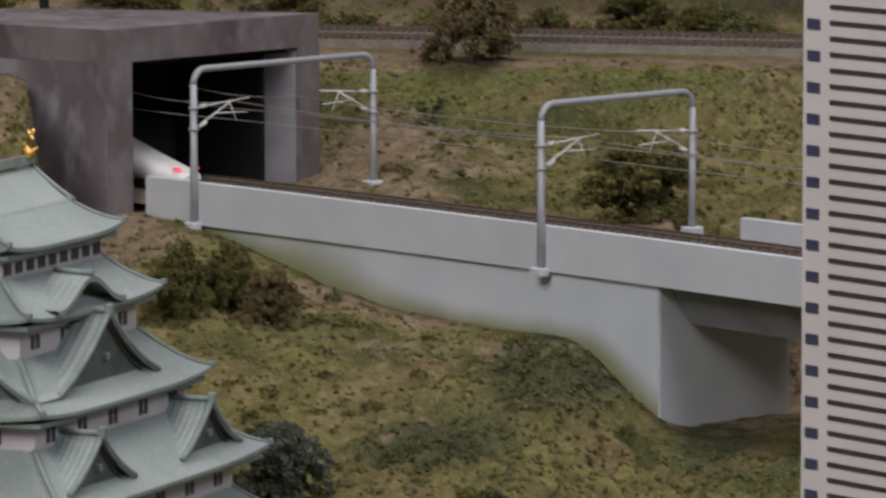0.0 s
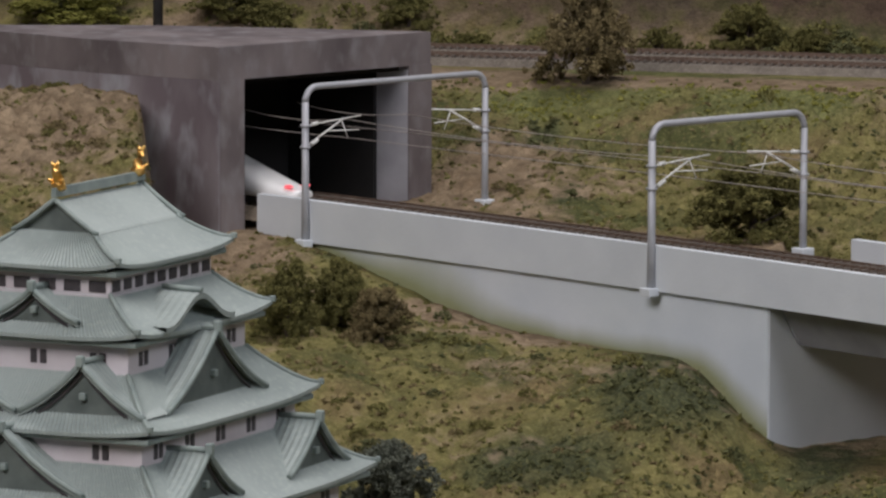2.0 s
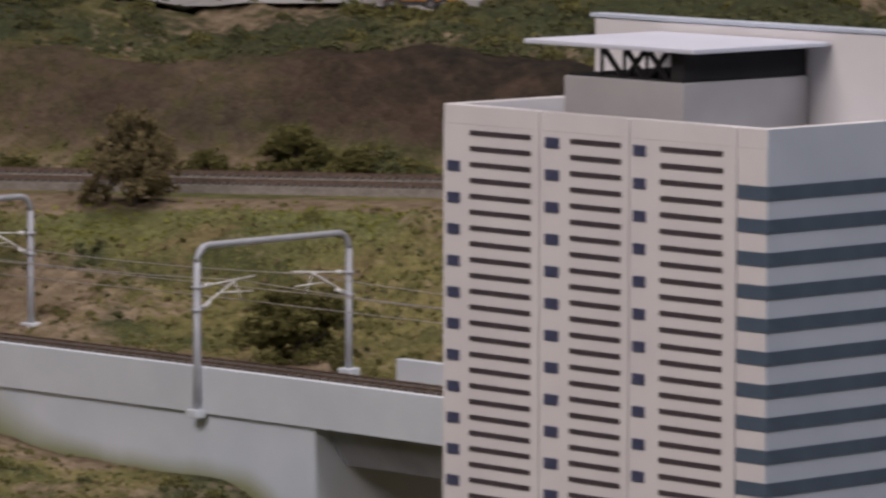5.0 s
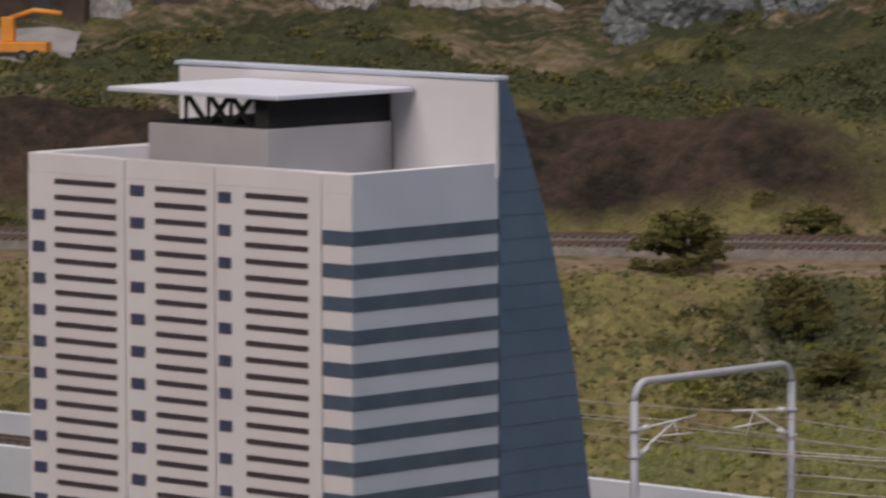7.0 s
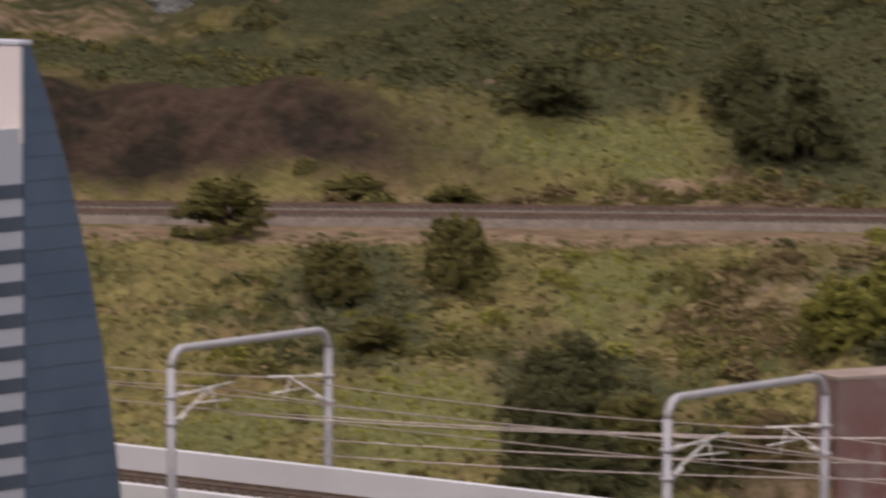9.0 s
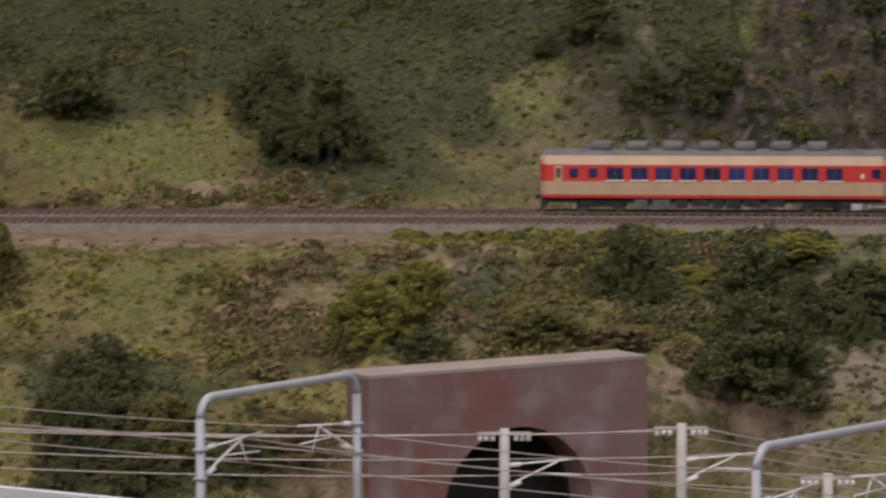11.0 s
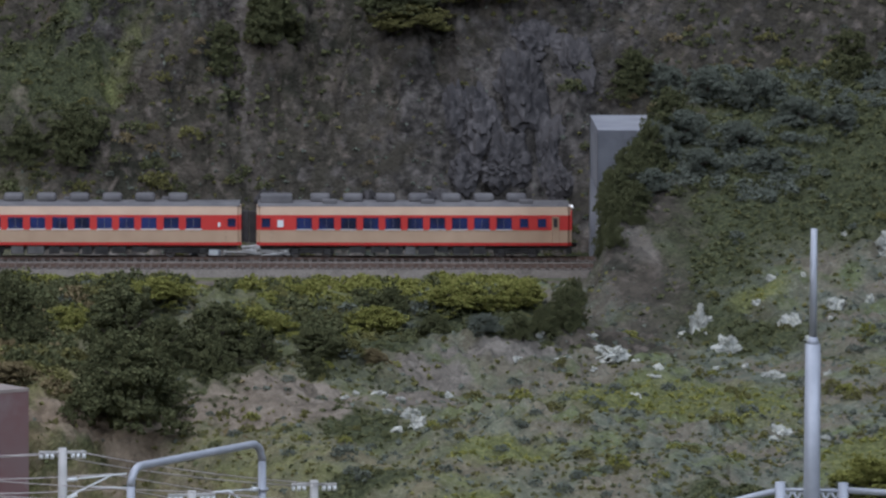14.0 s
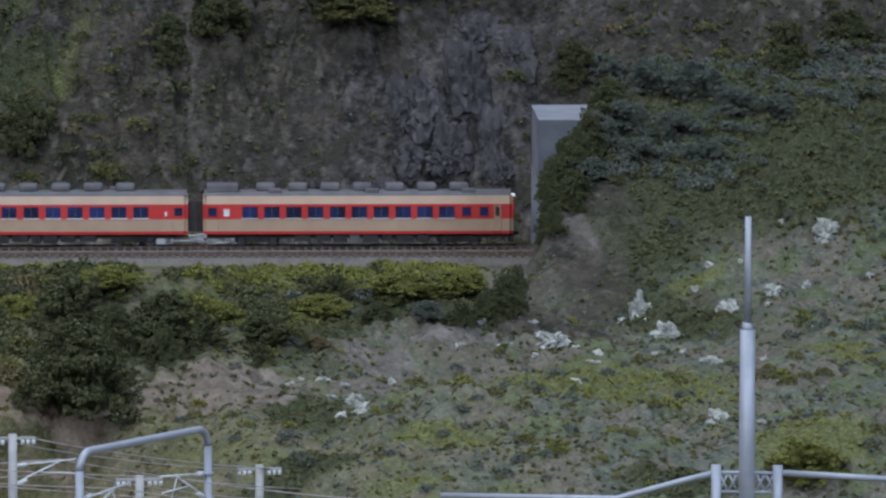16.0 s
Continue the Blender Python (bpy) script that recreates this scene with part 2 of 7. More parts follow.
M_RIDGE = surface("grey_verdigris_ridge", (0.20, 0.245, 0.235), (0.28, 0.33, 0.31), 90, 0.7, bump=0.4)
M_PLASTER = surface("pale_castle_plaster", (0.55, 0.50, 0.535), (0.62, 0.575, 0.605), 40, 0.8, bump=0.1)
M_CASTLE_WIN = surface("dark_castle_window", (0.045, 0.04, 0.045), (0.07, 0.06, 0.065), 200, 0.6, bump=0)
M_GOLD = surface("gilded_ornament", (0.85, 0.48, 0.12), (0.95, 0.6, 0.2), 300, 0.28, 0.9, bump=0.3)
M_STONE = surface("castle_base_stone", (0.22, 0.21, 0.20), (0.34, 0.32, 0.30), 60, 0.9, bump=0.8, fine=150, each=0.25)
M_RED = surface("vermilion_paint", (0.54, 0.042, 0.034), (0.60, 0.054, 0.042), 60, 0.38, bump=0.03)
M_CREAM = surface("cream_paint", (0.47, 0.325, 0.208), (0.52, 0.365, 0.238), 60, 0.4, bump=0.03)
M_ROOF_GREY = surface("grey_car_roof", (0.112, 0.106, 0.106), (0.165, 0.155, 0.152), 70, 0.75, bump=0.2)
M_UNDER = surface("black_underframe", (0.02, 0.018, 0.017), (0.05, 0.045, 0.042), 120, 0.75, bump=0.2)
M_UNDER_GREY = surface("grey_equipment_box", (0.10, 0.095, 0.09), (0.16, 0.15, 0.14), 120, 0.7, bump=0.2)
M_GLASS_BLUE = surface("dark_blue_coach_window", (0.02, 0.022, 0.045), (0.04, 0.052, 0.16), 45, 0.12, bump=0, fine=100)
M_SIGN = surface("white_enamel_sign", (0.78, 0.78, 0.76), (0.82, 0.82, 0.8), 100, 0.4, bump=0)
M_WHITE_TRAIN = surface("white_train_paint", (0.80, 0.80, 0.80), (0.84, 0.84, 0.84), 40, 0.25, bump=0.02)
M_BLUE_STRIPE = surface("blue_train_stripe", (0.015, 0.05, 0.22), (0.02, 0.06, 0.26), 60, 0.3, bump=0)
M_REDBRICK = surface("weathered_red_portal", (0.185, 0.076, 0.069), (0.205, 0.150, 0.146), 13, 0.9, bump=0.7, fine=42, c=(0.25, 0.208, 0.204))
M_COPING = surface("pale_weathered_coping", (0.25, 0.205, 0.18), (0.34, 0.29, 0.255), 30, 0.9, bump=0.7, fine=120)
M_POLE = surface("weathered_concrete_pole", (0.36, 0.345, 0.32), (0.45, 0.43, 0.40), 120, 0.8, bump=0.3)
M_DARK_POLE = surface("black_pole", (0.02, 0.02, 0.022), (0.04, 0.04, 0.042), 120, 0.6, bump=0.1)
M_BARK = surface("brown_bark", (0.06, 0.045, 0.035), (0.10, 0.075, 0.055), 300, 0.95, bump=0.8)
M_LEAF_OLIVE = foliage("olive_foam", (0.088, 0.084, 0.03), (0.126, 0.118, 0.041), (0.165, 0.15, 0.055))
M_LEAF_DARK = foliage("dark_green_foam", (0.058, 0.063, 0.028), (0.085, 0.089, 0.04), (0.118, 0.118, 0.055))
M_LEAF_BROWN = foliage("autumn_brown_foam", (0.115, 0.09, 0.044), (0.158, 0.124, 0.062), (0.205, 0.165, 0.085))
M_LEAF_YELLOW = foliage("yellow_green_foam", (0.128, 0.132, 0.03), (0.178, 0.176, 0.043), (0.235, 0.224, 0.063))
M_LEAF_GREY = foliage("grey_green_foam", (0.088, 0.096, 0.074), (0.12, 0.13, 0.1), (0.158, 0.168, 0.132))
M_ROCKS = surface("pale_rock", (0.28, 0.285, 0.245), (0.50, 0.49, 0.43), 150, 0.9, bump=0.8, fine=420, c=(0.60, 0.58, 0.47), each=0.15)
M_HALL = surface("grey_hall_wall", (0.40, 0.40, 0.41), (0.44, 0.44, 0.45), 2, 0.9, bump=0)
M_ORANGE = surface("orange_machine_paint", (0.75, 0.27, 0.03), (0.8, 0.33, 0.05), 90, 0.45, bump=0.05)


# ---- building helpers ----
def part(name, bm, material, parent, label=""):
    """Links a bmesh as one mesh object under a thing or a part."""
    me = bpy.data.meshes.new(name)
    bm.to_mesh(me)
    bm.free()
    me.materials.append(material)
    ob = new(name, me)
    ob.parent = parent
    return tagged(ob, label)


def solo(name, bm, material, label, category="", kind="", group=""):
    return tagged(part(name, bm, material, None), label, category, group, kind)


def thing(name, m, label, category, group=""):
    ob = new(name)
    ob.empty_display_size = 0.01
    ob.matrix_world = m
    return tagged(ob, label, category, group)


def box(bm, x0, y0, z0, x1, y1, z1, bevel=0.0):
    r = bmesh.ops.create_cube(bm, size=1)
    vs = r["verts"]
    for v in vs:
        v.co = Vector((x0 + (v.co.x + 0.5) * (x1 - x0), y0 + (v.co.y + 0.5) * (y1 - y0), z0 + (v.co.z + 0.5) * (z1 - z0)))
    if bevel:
        es = list({e for v in vs for e in v.link_edges})
        bmesh.ops.bevel(bm, geom=es, offset=bevel, segments=2, affect="EDGES", profile=0.5)
    return bm


def boxed(x0, y0, z0, x1, y1, z1, bevel=0.0):
    return box(bmesh.new(), x0, y0, z0, x1, y1, z1, bevel)


def tube(bm, pts, r, sides=8, taper=None):
    """A round bar along the points; taper gives the end radius."""
    pts = [Vector(p) for p in pts]
    rings = []
    n = len(pts)
    for i, p in enumerate(pts):
        d = (pts[min(i + 1, n - 1)] - pts[max(i - 1, 0)]).normalized()
        side = d.cross(Vector((0.13, 0.21, 1)) if abs(d.z) < 0.9 else Vector((0.2, 1, 0.1))).normalized()
        up = side.cross(d)
        q = r if taper is None else r + (taper - r) * i / max(n - 1, 1)
        rings.append([bm.verts.new(p + (side * math.cos(a) + up * math.sin(a)) * q) for a in (2 * math.pi * k / sides for k in range(sides))])
    for a, b in zip(rings, rings[1:]):
        for k in range(sides):
            f = bm.faces.new((a[k], a[(k + 1) % sides], b[(k + 1) % sides], b[k]))
            f.smooth = sides > 4
    bm.faces.new(rings[0][::-1])
    bm.faces.new(rings[-1])
    return bm


def prism(bm, outline, axis_from, axis_to, place):
    """Extrudes a 2D outline; place(u, w, s) gives the point for outline (u, w) at s."""
    a = [bm.verts.new(place(u, w, axis_from)) for u, w in outline]
    b = [bm.verts.new(place(u, w, axis_to)) for u, w in outline]
    n = len(outline)
    for i in range(n):
        bm.faces.new((a[i], a[(i + 1) % n], b[(i + 1) % n], b[i]))
    bm.faces.new(a[::-1])
    bm.faces.new(b)
    bmesh.ops.recalc_face_normals(bm, faces=bm.faces)
    return bm


def sheet(bm, rows, smooth=True):
    """A grid of points as one surface."""
    vs = [[bm.verts.new(p) for p in row] for row in rows]
    for a, b in zip(vs, vs[1:]):
        for i in range(len(a) - 1):
            f = bm.faces.new((a[i], a[i + 1], b[i + 1], b[i]))
            f.smooth = smooth
    return vs


def sm(a, b, t):
    q = np.clip((t - a) / (b - a), 0, 1)
    return q * q * (3 - 2 * q)


# ---- the two lines: curves on the plan ----
def track_y(x):
    return 4.302 - 0.1565 * x - 0.0448 * x * x


def track_slope(x):
    return -0.1565 - 0.0896 * x


def via_y(x):
    return 3.140 - 0.9253 * x - 0.1014 * x * x


def via_slope(x):
    return -0.9253 - 0.2028 * x


def via_at(x, off, z):
    """A point beside the viaduct's near wall: off metres towards the back."""
    s = via_slope(x)
    k = math.sqrt(1 + s * s)
    return Vector((x - s / k * off, via_y(x) + off / k, z))


def track_at(x, off, z):
    s = track_slope(x)
    k = math.sqrt(1 + s * s)
    return Vector((x - s / k * off, track_y(x) + off / k, z))


BED, RAIL, DECK, WALL = 1.010, 1.020, 0.946, 0.962


# ---- the land ----
def fbm(x, y, f, octaves=4):
    """Smooth value noise on arrays."""
    out, amp, tot = np.zeros_like(x), 1.0, 0.0
    for o in range(octaves):
        u, w = x * f + 17.3 * o, y * f - 9.1 * o
        i, j = np.floor(u), np.floor(w)
        a, b = u - i, w - j
        a, b = a * a * (3 - 2 * a), b * b * (3 - 2 * b)

        def h(p, q):
            t = np.sin(p * 127.1 + q * 311.7 + o * 7.7) * 43758.5453
            return t - np.floor(t)

        out += amp * ((h(i, j) * (1 - a) + h(i + 1, j) * a) * (1 - b) + (h(i, j + 1) * (1 - a) + h(i + 1, j + 1) * a) * b)
        tot += amp
        amp, f = amp * 0.5, f * 2.03
    return out / tot - 0.5


def knolls(x, y, f, seed):
    """Rounded knolls packed side by side, each of its own height (0 to 1)."""
    u = x * f + 0.9 * fbm(x + seed, y, f * 0.6, 2)
    w = y * f * 0.8 + 0.9 * fbm(x, y - seed, f * 0.6, 2)
    i, j = np.floor(u), np.floor(w)
    best = np.zeros(np.shape(x))
    for a in (-1, 0, 1):
        for b in (-1, 0, 1):
            p, q = i + a, j + b
            r = [np.sin(p * k1 + q * k2 + seed) * 43758.5453 for k1, k2 in ((127.1, 311.7), (269.5, 183.3), (419.2, 371.9))]
            r = [v - np.floor(v) for v in r]
            d2 = (u - p - r[0]) ** 2 + (w - q - r[1]) ** 2
            best = np.maximum(best, (0.25 + 0.75 * r[2]) * (1 - d2 / (0.35 + 0.5 * r[2])))
    return best


def land(x, y, rough=True):
    """Height of the ground."""
    x, y = np.asarray(x, float), np.asarray(y, float)
    s = y - track_y(x)
    vs = via_slope(x)
    v = (y - via_y(x)) / np.sqrt(1 + vs * vs)
    R = np.hypot(x, y)
    # between the viaduct and the upper line
    a, b = np.clip(v - 0.12, 0, None), np.clip(-s - 0.13, 0, None)
    fr = a / (a + b + 1e-6)
    mid = 0.944 + (BED - 0.944) * (0.25 * fr + 0.75 * sm(0.0, 1.0, fr))
    # on the side of the red portal the ground lies higher, then falls to the lower line
    w = sm(0.36, 0.50, x)
    right = 0.950 + 0.085 * (R - 3.25) + 0.030 * np.exp(-(((x - 0.60) / 0.13) ** 2 + ((y - 3.50) / 0.14) ** 2))
    right = np.minimum(right, BED) * sm(3.12, 3.26, R - 0.12 * sm(0.5, 0.3, x)) + 0.900 * (1 - sm(3.12, 3.26, R - 0.12 * sm(0.5, 0.3, x)))
    g = mid * (1 - w) + right * w
    # in front of the viaduct
    contact = 0.934 - 0.045 * sm(-0.80, -0.57, x) - 0.050 * sm(-0.47, -0.38, x) - 0.02 * sm(-0.3, 0.0, x)
    front = contact - 0.19 * np.clip(-v - 0.01, 0, 2.0)
    # towards the bridge the ground below the deck stays low
    under = sm(-0.416, -0.398, x)
    edge = sm(0.012, 0.035, v) * (1 - under) + under * sm(0.13, 0.24, v)
    g2 = front * (1 - edge) + g * edge
    g = g2 * (1 - w) + np.minimum(g, np.where(v < 0.16, 0.90, g)) * w
    # the cutting in front of the red portal
    pu, pd = (x - 0.455) * 0.918 + (y - 3.262) * 0.397, (x - 0.455) * 0.397 - (y - 3.262) * 0.918
    bore = sm(0.030, 0.045, pu) * (1 - sm(0.170, 0.185, pu))
    cut = sm(-0.012 - 0.035 * bore, 0.006 - 0.036 * bore, pd) * sm(-0.14, -0.05, pu) * (1 - sm(0.205, 0.33, pu))
    g = g * (1 - cut) + np.minimum(g, 0.885) * cut
    # the bank beside the tunnel
    bank = sm(-0.874, -0.892, x + 0.226 * (y - 3.836)) * sm(3.25, 3.80, y)
    g = g + bank * np.clip(1.025 - g, 0, 1)
    inside = ((x + 0.826) * 0.60 + (y - 3.807) * 0.80 > 0.0) & ((x + 0.826) * 0.60 + (y - 3.807) * 0.80 < 0.21) & (-(x + 0.826) * 0.80 + (y - 3.807) * 0.60 > -0.01) & (-(x + 0.826) * 0.80 + (y - 3.807) * 0.60 < 0.13)
    g = np.where(inside, np.minimum(g, 0.936), g)
    # the bed of the upper line
    onbed = sm(-0.20, -0.115, s)
    g = g * (1 - onbed) + BED * onbed
    # banks and hills behind it
    hb = 0.086 + 0.20 * sm(0.62, 1.15, x)
    steep = 0.14 + 0.10 * sm(0.2, 0.7, x)
    rise = hb * sm(0.12, 0.12 + steep, s) + np.clip(s - 0.34, 0, None) * (0.055 + 0.10 * sm(0.0, 0.9, x)) + 0.14 * sm(0.6, 1.6, s) * sm(-0.1, 0.7, x)
    g = g + rise
    # a hollow behind the low earth ridge below the hedge
    g = g - 0.026 * np.exp(-(((x - 0.93) / 0.17) ** 2 + ((y - 3.73 + 0.18 * (x - 0.93)) / 0.075) ** 2) ** 1.5)
    g = g + 0.016 * np.exp(-((y - 3.535 - 0.32 * (x - 0.92) + 1.1 * np.clip(x - 0.98, 0, None) ** 2) / 0.055) ** 2) * sm(0.74, 0.86, x) * (1 - sm(1.08, 1.22, x))
    # low swells on the stony slope
    g = g + 0.014 * np.exp(-(((x - 0.99) / 0.10) ** 2 + ((y - 3.24) / 0.05) ** 2)) + 0.018 * np.exp(-(((x - 1.22) / 0.13) ** 2 + ((y - 3.13) / 0.06) ** 2))
    # the spur that closes off the upper line
    e = sm(0.010, 0.038, x - (1.129 + 0.377 * (y - 3.70))) * sm(3.40, 3.72, y)
    spur = 0.968 + 0.185 * sm(3.70, 4.28, R) + 0.12 * sm(4.28, 5.0, R)
    spur = np.minimum(spur, 1.062 + 1.25 * np.clip(x - (1.150 + 0.377 * (y - 3.70)), 0, None))
    g = g * (1 - e) + np.maximum(g, spur) * e
    g = g - 0.13 * sm(2.9, 2.3, R)
    if rough:
        wild = 1 - sm(-0.24, -0.16, s) * (1 - sm(0.075, 0.13, s)) * (1 - e)
        wild = wild * (1 - 0.9 * np.exp(-((v - 0.06) / 0.10) ** 4))
        behind = sm(0.08, 0.3, s)
        g = g + wild * (0.040 * fbm(x, y, 6.0, 3) * (1 + 0.7 * behind) + 0.016 * fbm(x + 3, y, 30.0, 4) * (1 + 1.5 * behind * sm(0.5, 1.0, x)))
        # rounded tufts with creases between them
        tuft = np.clip(0.75 + 1.7 * fbm(x - 5, y + 6, 7.0, 2), 0.25, 1.3)
        tuft = tuft * (1 - 0.85 * sm(0.10, 0.14, s) * (1 - sm(0.32, 0.42, s)) * (1 - sm(0.12, 0.34, x)))
        g = g + wild * tuft * (0.0100 * knolls(x, y, 70.0, 3) + 0.0058 * knolls(x, y, 150.0, 8) - 0.007)
        crag = behind * sm(0.80, 1.0, x) * (1 - e)
        g = g + 0.8 * crag * (0.11 * (0.35 - np.abs(fbm(x * 1.3, y * 1.1 + 0.4 * x, 15.0, 5)) * 2.2) - 0.05 * np.clip(np.abs(fbm(x, y * 0.6, 40.0, 3)) * 3 - 0.2, 0, 1))
    return g


ROCK_PATCHES = [
    (1.255, 4.244, 0.065, 0.03),
    (0.93, 4.447, 0.051, 0.014),
    (1.181, 4.278, 0.02, 0.012),
]
DARK_PATCHES = [
    (0.197, 3.846, 0.047, 0.257),
    (0.599, 4.559, 0.074, 0.172),
    (0.721, 4.445, 0.062, 0.047),
    (0.846, 4.421, 0.092, 0.038),
    (0.318, 3.443, 0.051, 0.268),
    (0.576, 3.65, 0.072, 0.194),
    (0.397, 4.63, 0.161, 0.144),
    (0.927, 3.677, 0.072, 0.171),
    (1.061, 3.667, 0.072, 0.12),
    (1.084, 4.326, 0.127, 0.022),
    (1.274, 3.984, 0.023, 0.218),
    (0.434, 4.898, 0.075, 0.148),
    (0.565, 4.604, 0.052, 0.26),
    (0.586, 4.491, 0.069, 0.176),
    (0.624, 4.514, 0.047, 0.168),
    (0.875, 3.328, 0.03, 0.063),
    (0.802, 3.67, 0.056, 0.225),
    (0.919, 3.645, 0.067, 0.166),
    (1.091, 3.759, 0.059, 0.024),
    (1.246, 3.61, 0.044, 0.075),
    (1.383, 4.01, 0.1, 0.154),
    (1.057, 4.365, 0.041, 0.019),
    (0.891, 4.372, 0.028, 0.023),
    (1.567, 4.183, 0.056, 0.036),
    (0.824, 3.168, 0.046, 0.02),
    (1.069, 3.063, 0.042, 0.025),
    (-0.465, 3.49, 0.039, 0.088),
    (-0.359, 3.54, 0.031, 0.137),
    (-0.637, 4.088, 0.013, 0.022),
    (-0.593, 3.932, 0.012, 0.026),
    (-0.526, 3.362, 0.049, 0.051),
]
YELLOW_PATCHES = [
    (0.775, 4.425, 0.053, 0.027),
    (0.398, 4.449, 0.123, 0.024),
    (0.219, 3.453, 0.039, 0.142),
    (0.46, 4.409, 0.036, 0.027),
    (0.199, 3.411, 0.035, 0.129),
    (0.385, 3.874, 0.04, 0.137),
    (0.935, 3.183, 0.038, 0.033),
    (1.119, 3.372, 0.087, 0.099),
    (1.315, 3.418, 0.029, 0.049),
    (1.182, 3.109, 0.046, 0.043),
    (1.287, 3.685, 0.025, 0.014),
    (0.887, 3.11, 0.031, 0.014),
    (0.952, 3.979, 0.096, 0.112),
    (0.966, 3.854, 0.05, 0.041),
    (1.138, 3.941, 0.066, 0.098),
    (0.789, 3.938, 0.014, 0.142),
    (0.953, 4.409, 0.046, 0.013),
    (0.232, 3.389, 0.038, 0.085),
    (0.36, 3.795, 0.031, 0.089),
    (0.516, 3.612, 0.038, 0.156),
    (0.1, 3.448, 0.062, 0.079),
    (-0.612, 4.212, 0.078, 0.119),
    (-0.456, 4.158, 0.066, 0.103),
]
SOIL_PATCHES = [
    (0.453, 4.378, 0.07, 0.012),
    (-0.609, 3.681, 0.058, 0.036),
    (-0.92, 3.733, 0.043, 0.089),
    (0.187, 4.197, 0.151, 0.092),
    (0.843, 3.4, 0.055, 0.058),
    (0.968, 3.511, 0.038, 0.025),
    (1.03, 3.543, 0.056, 0.012),
    (0.936, 3.423, 0.029, 0.047),
    (0.72, 3.402, 0.053, 0.021),
    (1.209, 3.751, 0.02, 0.072),
    (-0.57, 3.619, 0.056, 0.025),
    (-0.806, 3.794, 0.02, 0.079),
    (-0.665, 4.02, 0.034, 0.072),
    (-0.934, 3.703, 0.023, 0.035),
    (0.394, 4.119, 0.093, 0.061),
]


def patches(rows, x, y, seed):
    """Share of a kind of cover: soft uneven patches at (x, y, half width, half depth)."""
    out = np.zeros(np.shape(x))
    for cx, cy, rx, ry in rows:
        q = ((x - cx) / rx) ** 2 + ((y - cy) / ry) ** 2
        out = np.maximum(out, 1.05 * np.exp(-0.8 * q ** 1.5))
    return out * np.clip(1 + 1.3 * fbm(x + seed, y - seed, 15.0, 4), 0.2, 1.4)


def growth(x, y):
    """Shares of dark green and of bright yellow-green cover; behind the line the dark share also paints in the light's
    falloff.
    """
    s = y - track_y(x)
    dark = patches(DARK_PATCHES, x, y, 3) + 1.05 * sm(-0.01, 0.09, x - 1.150 - 0.377 * (y - 3.70)) * sm(3.62, 3.85, y) * (s < 0.3) * np.clip(1 + 2.0 * fbm(x + 1, y, 12.0, 4), 0.2, 1.5) + (np.maximum(0.90 * sm(-0.12, 0.40, x) * sm(0.26, 0.48, s), 0.85 * sm(0.29, 0.38, s)) + 0.15 * sm(0.8, 0.95, x) * sm(0.20, 0.34, s)) * np.clip(1 + 2.6 * fbm(x - 2, y, 9.0, 4), 0, 1.5)
    return np.clip(dark, 0, 1), np.clip(patches(YELLOW_PATCHES, x, y, 8), 0, 1)


def dim_cliff_earth(x, y):
    """Share of dark crumbling earth on the steep bank behind the line; its dark tone includes the weaker light there.
    """
    s = y - track_y(x)
    face = (0.62 + 1.2 * fbm(x, y + 3, 14.0, 4)) * np.exp(-(((x - 1.180 - 0.377 * (y - 3.70)) / 0.070) ** 2)) * (s < 0.05) * (y > 3.55)
    return np.clip(face - 0.9 * np.exp(-(((x - 0.90) / 0.06) ** 2 + ((y - 4.46) / 0.05) ** 2)) + sm(0.68, 0.90, x) * sm(0.095, 0.13, s) * (0.95 - 0.35 * sm(0.3, 0.6, s) + 1.7 * fbm(x + 6, y - 2, 10.0, 4)), 0, 1)


def scree(x, y):
    """Share of pale crumbled rock at the foot of the cliff and in gullies."""
    s = y - track_y(x)
    foot = np.exp(-(((s - 0.135 - 0.03 * fbm(x, y, 12.0, 2)) / 0.038) ** 2)) * sm(0.74, 0.84, x)
    gully = np.clip(4.5 * fbm(x * 1.6 + 2, y * 0.7, 11.0, 4) - 0.35, 0, 1) * sm(0.80, 0.95, x) * sm(0.14, 0.2, s)
    return np.clip(foot * np.clip(0.8 + 2.2 * fbm(x + 1, y + 4, 16.0, 4), 0, 1.2) + 0.6 * gully, 0, 1)


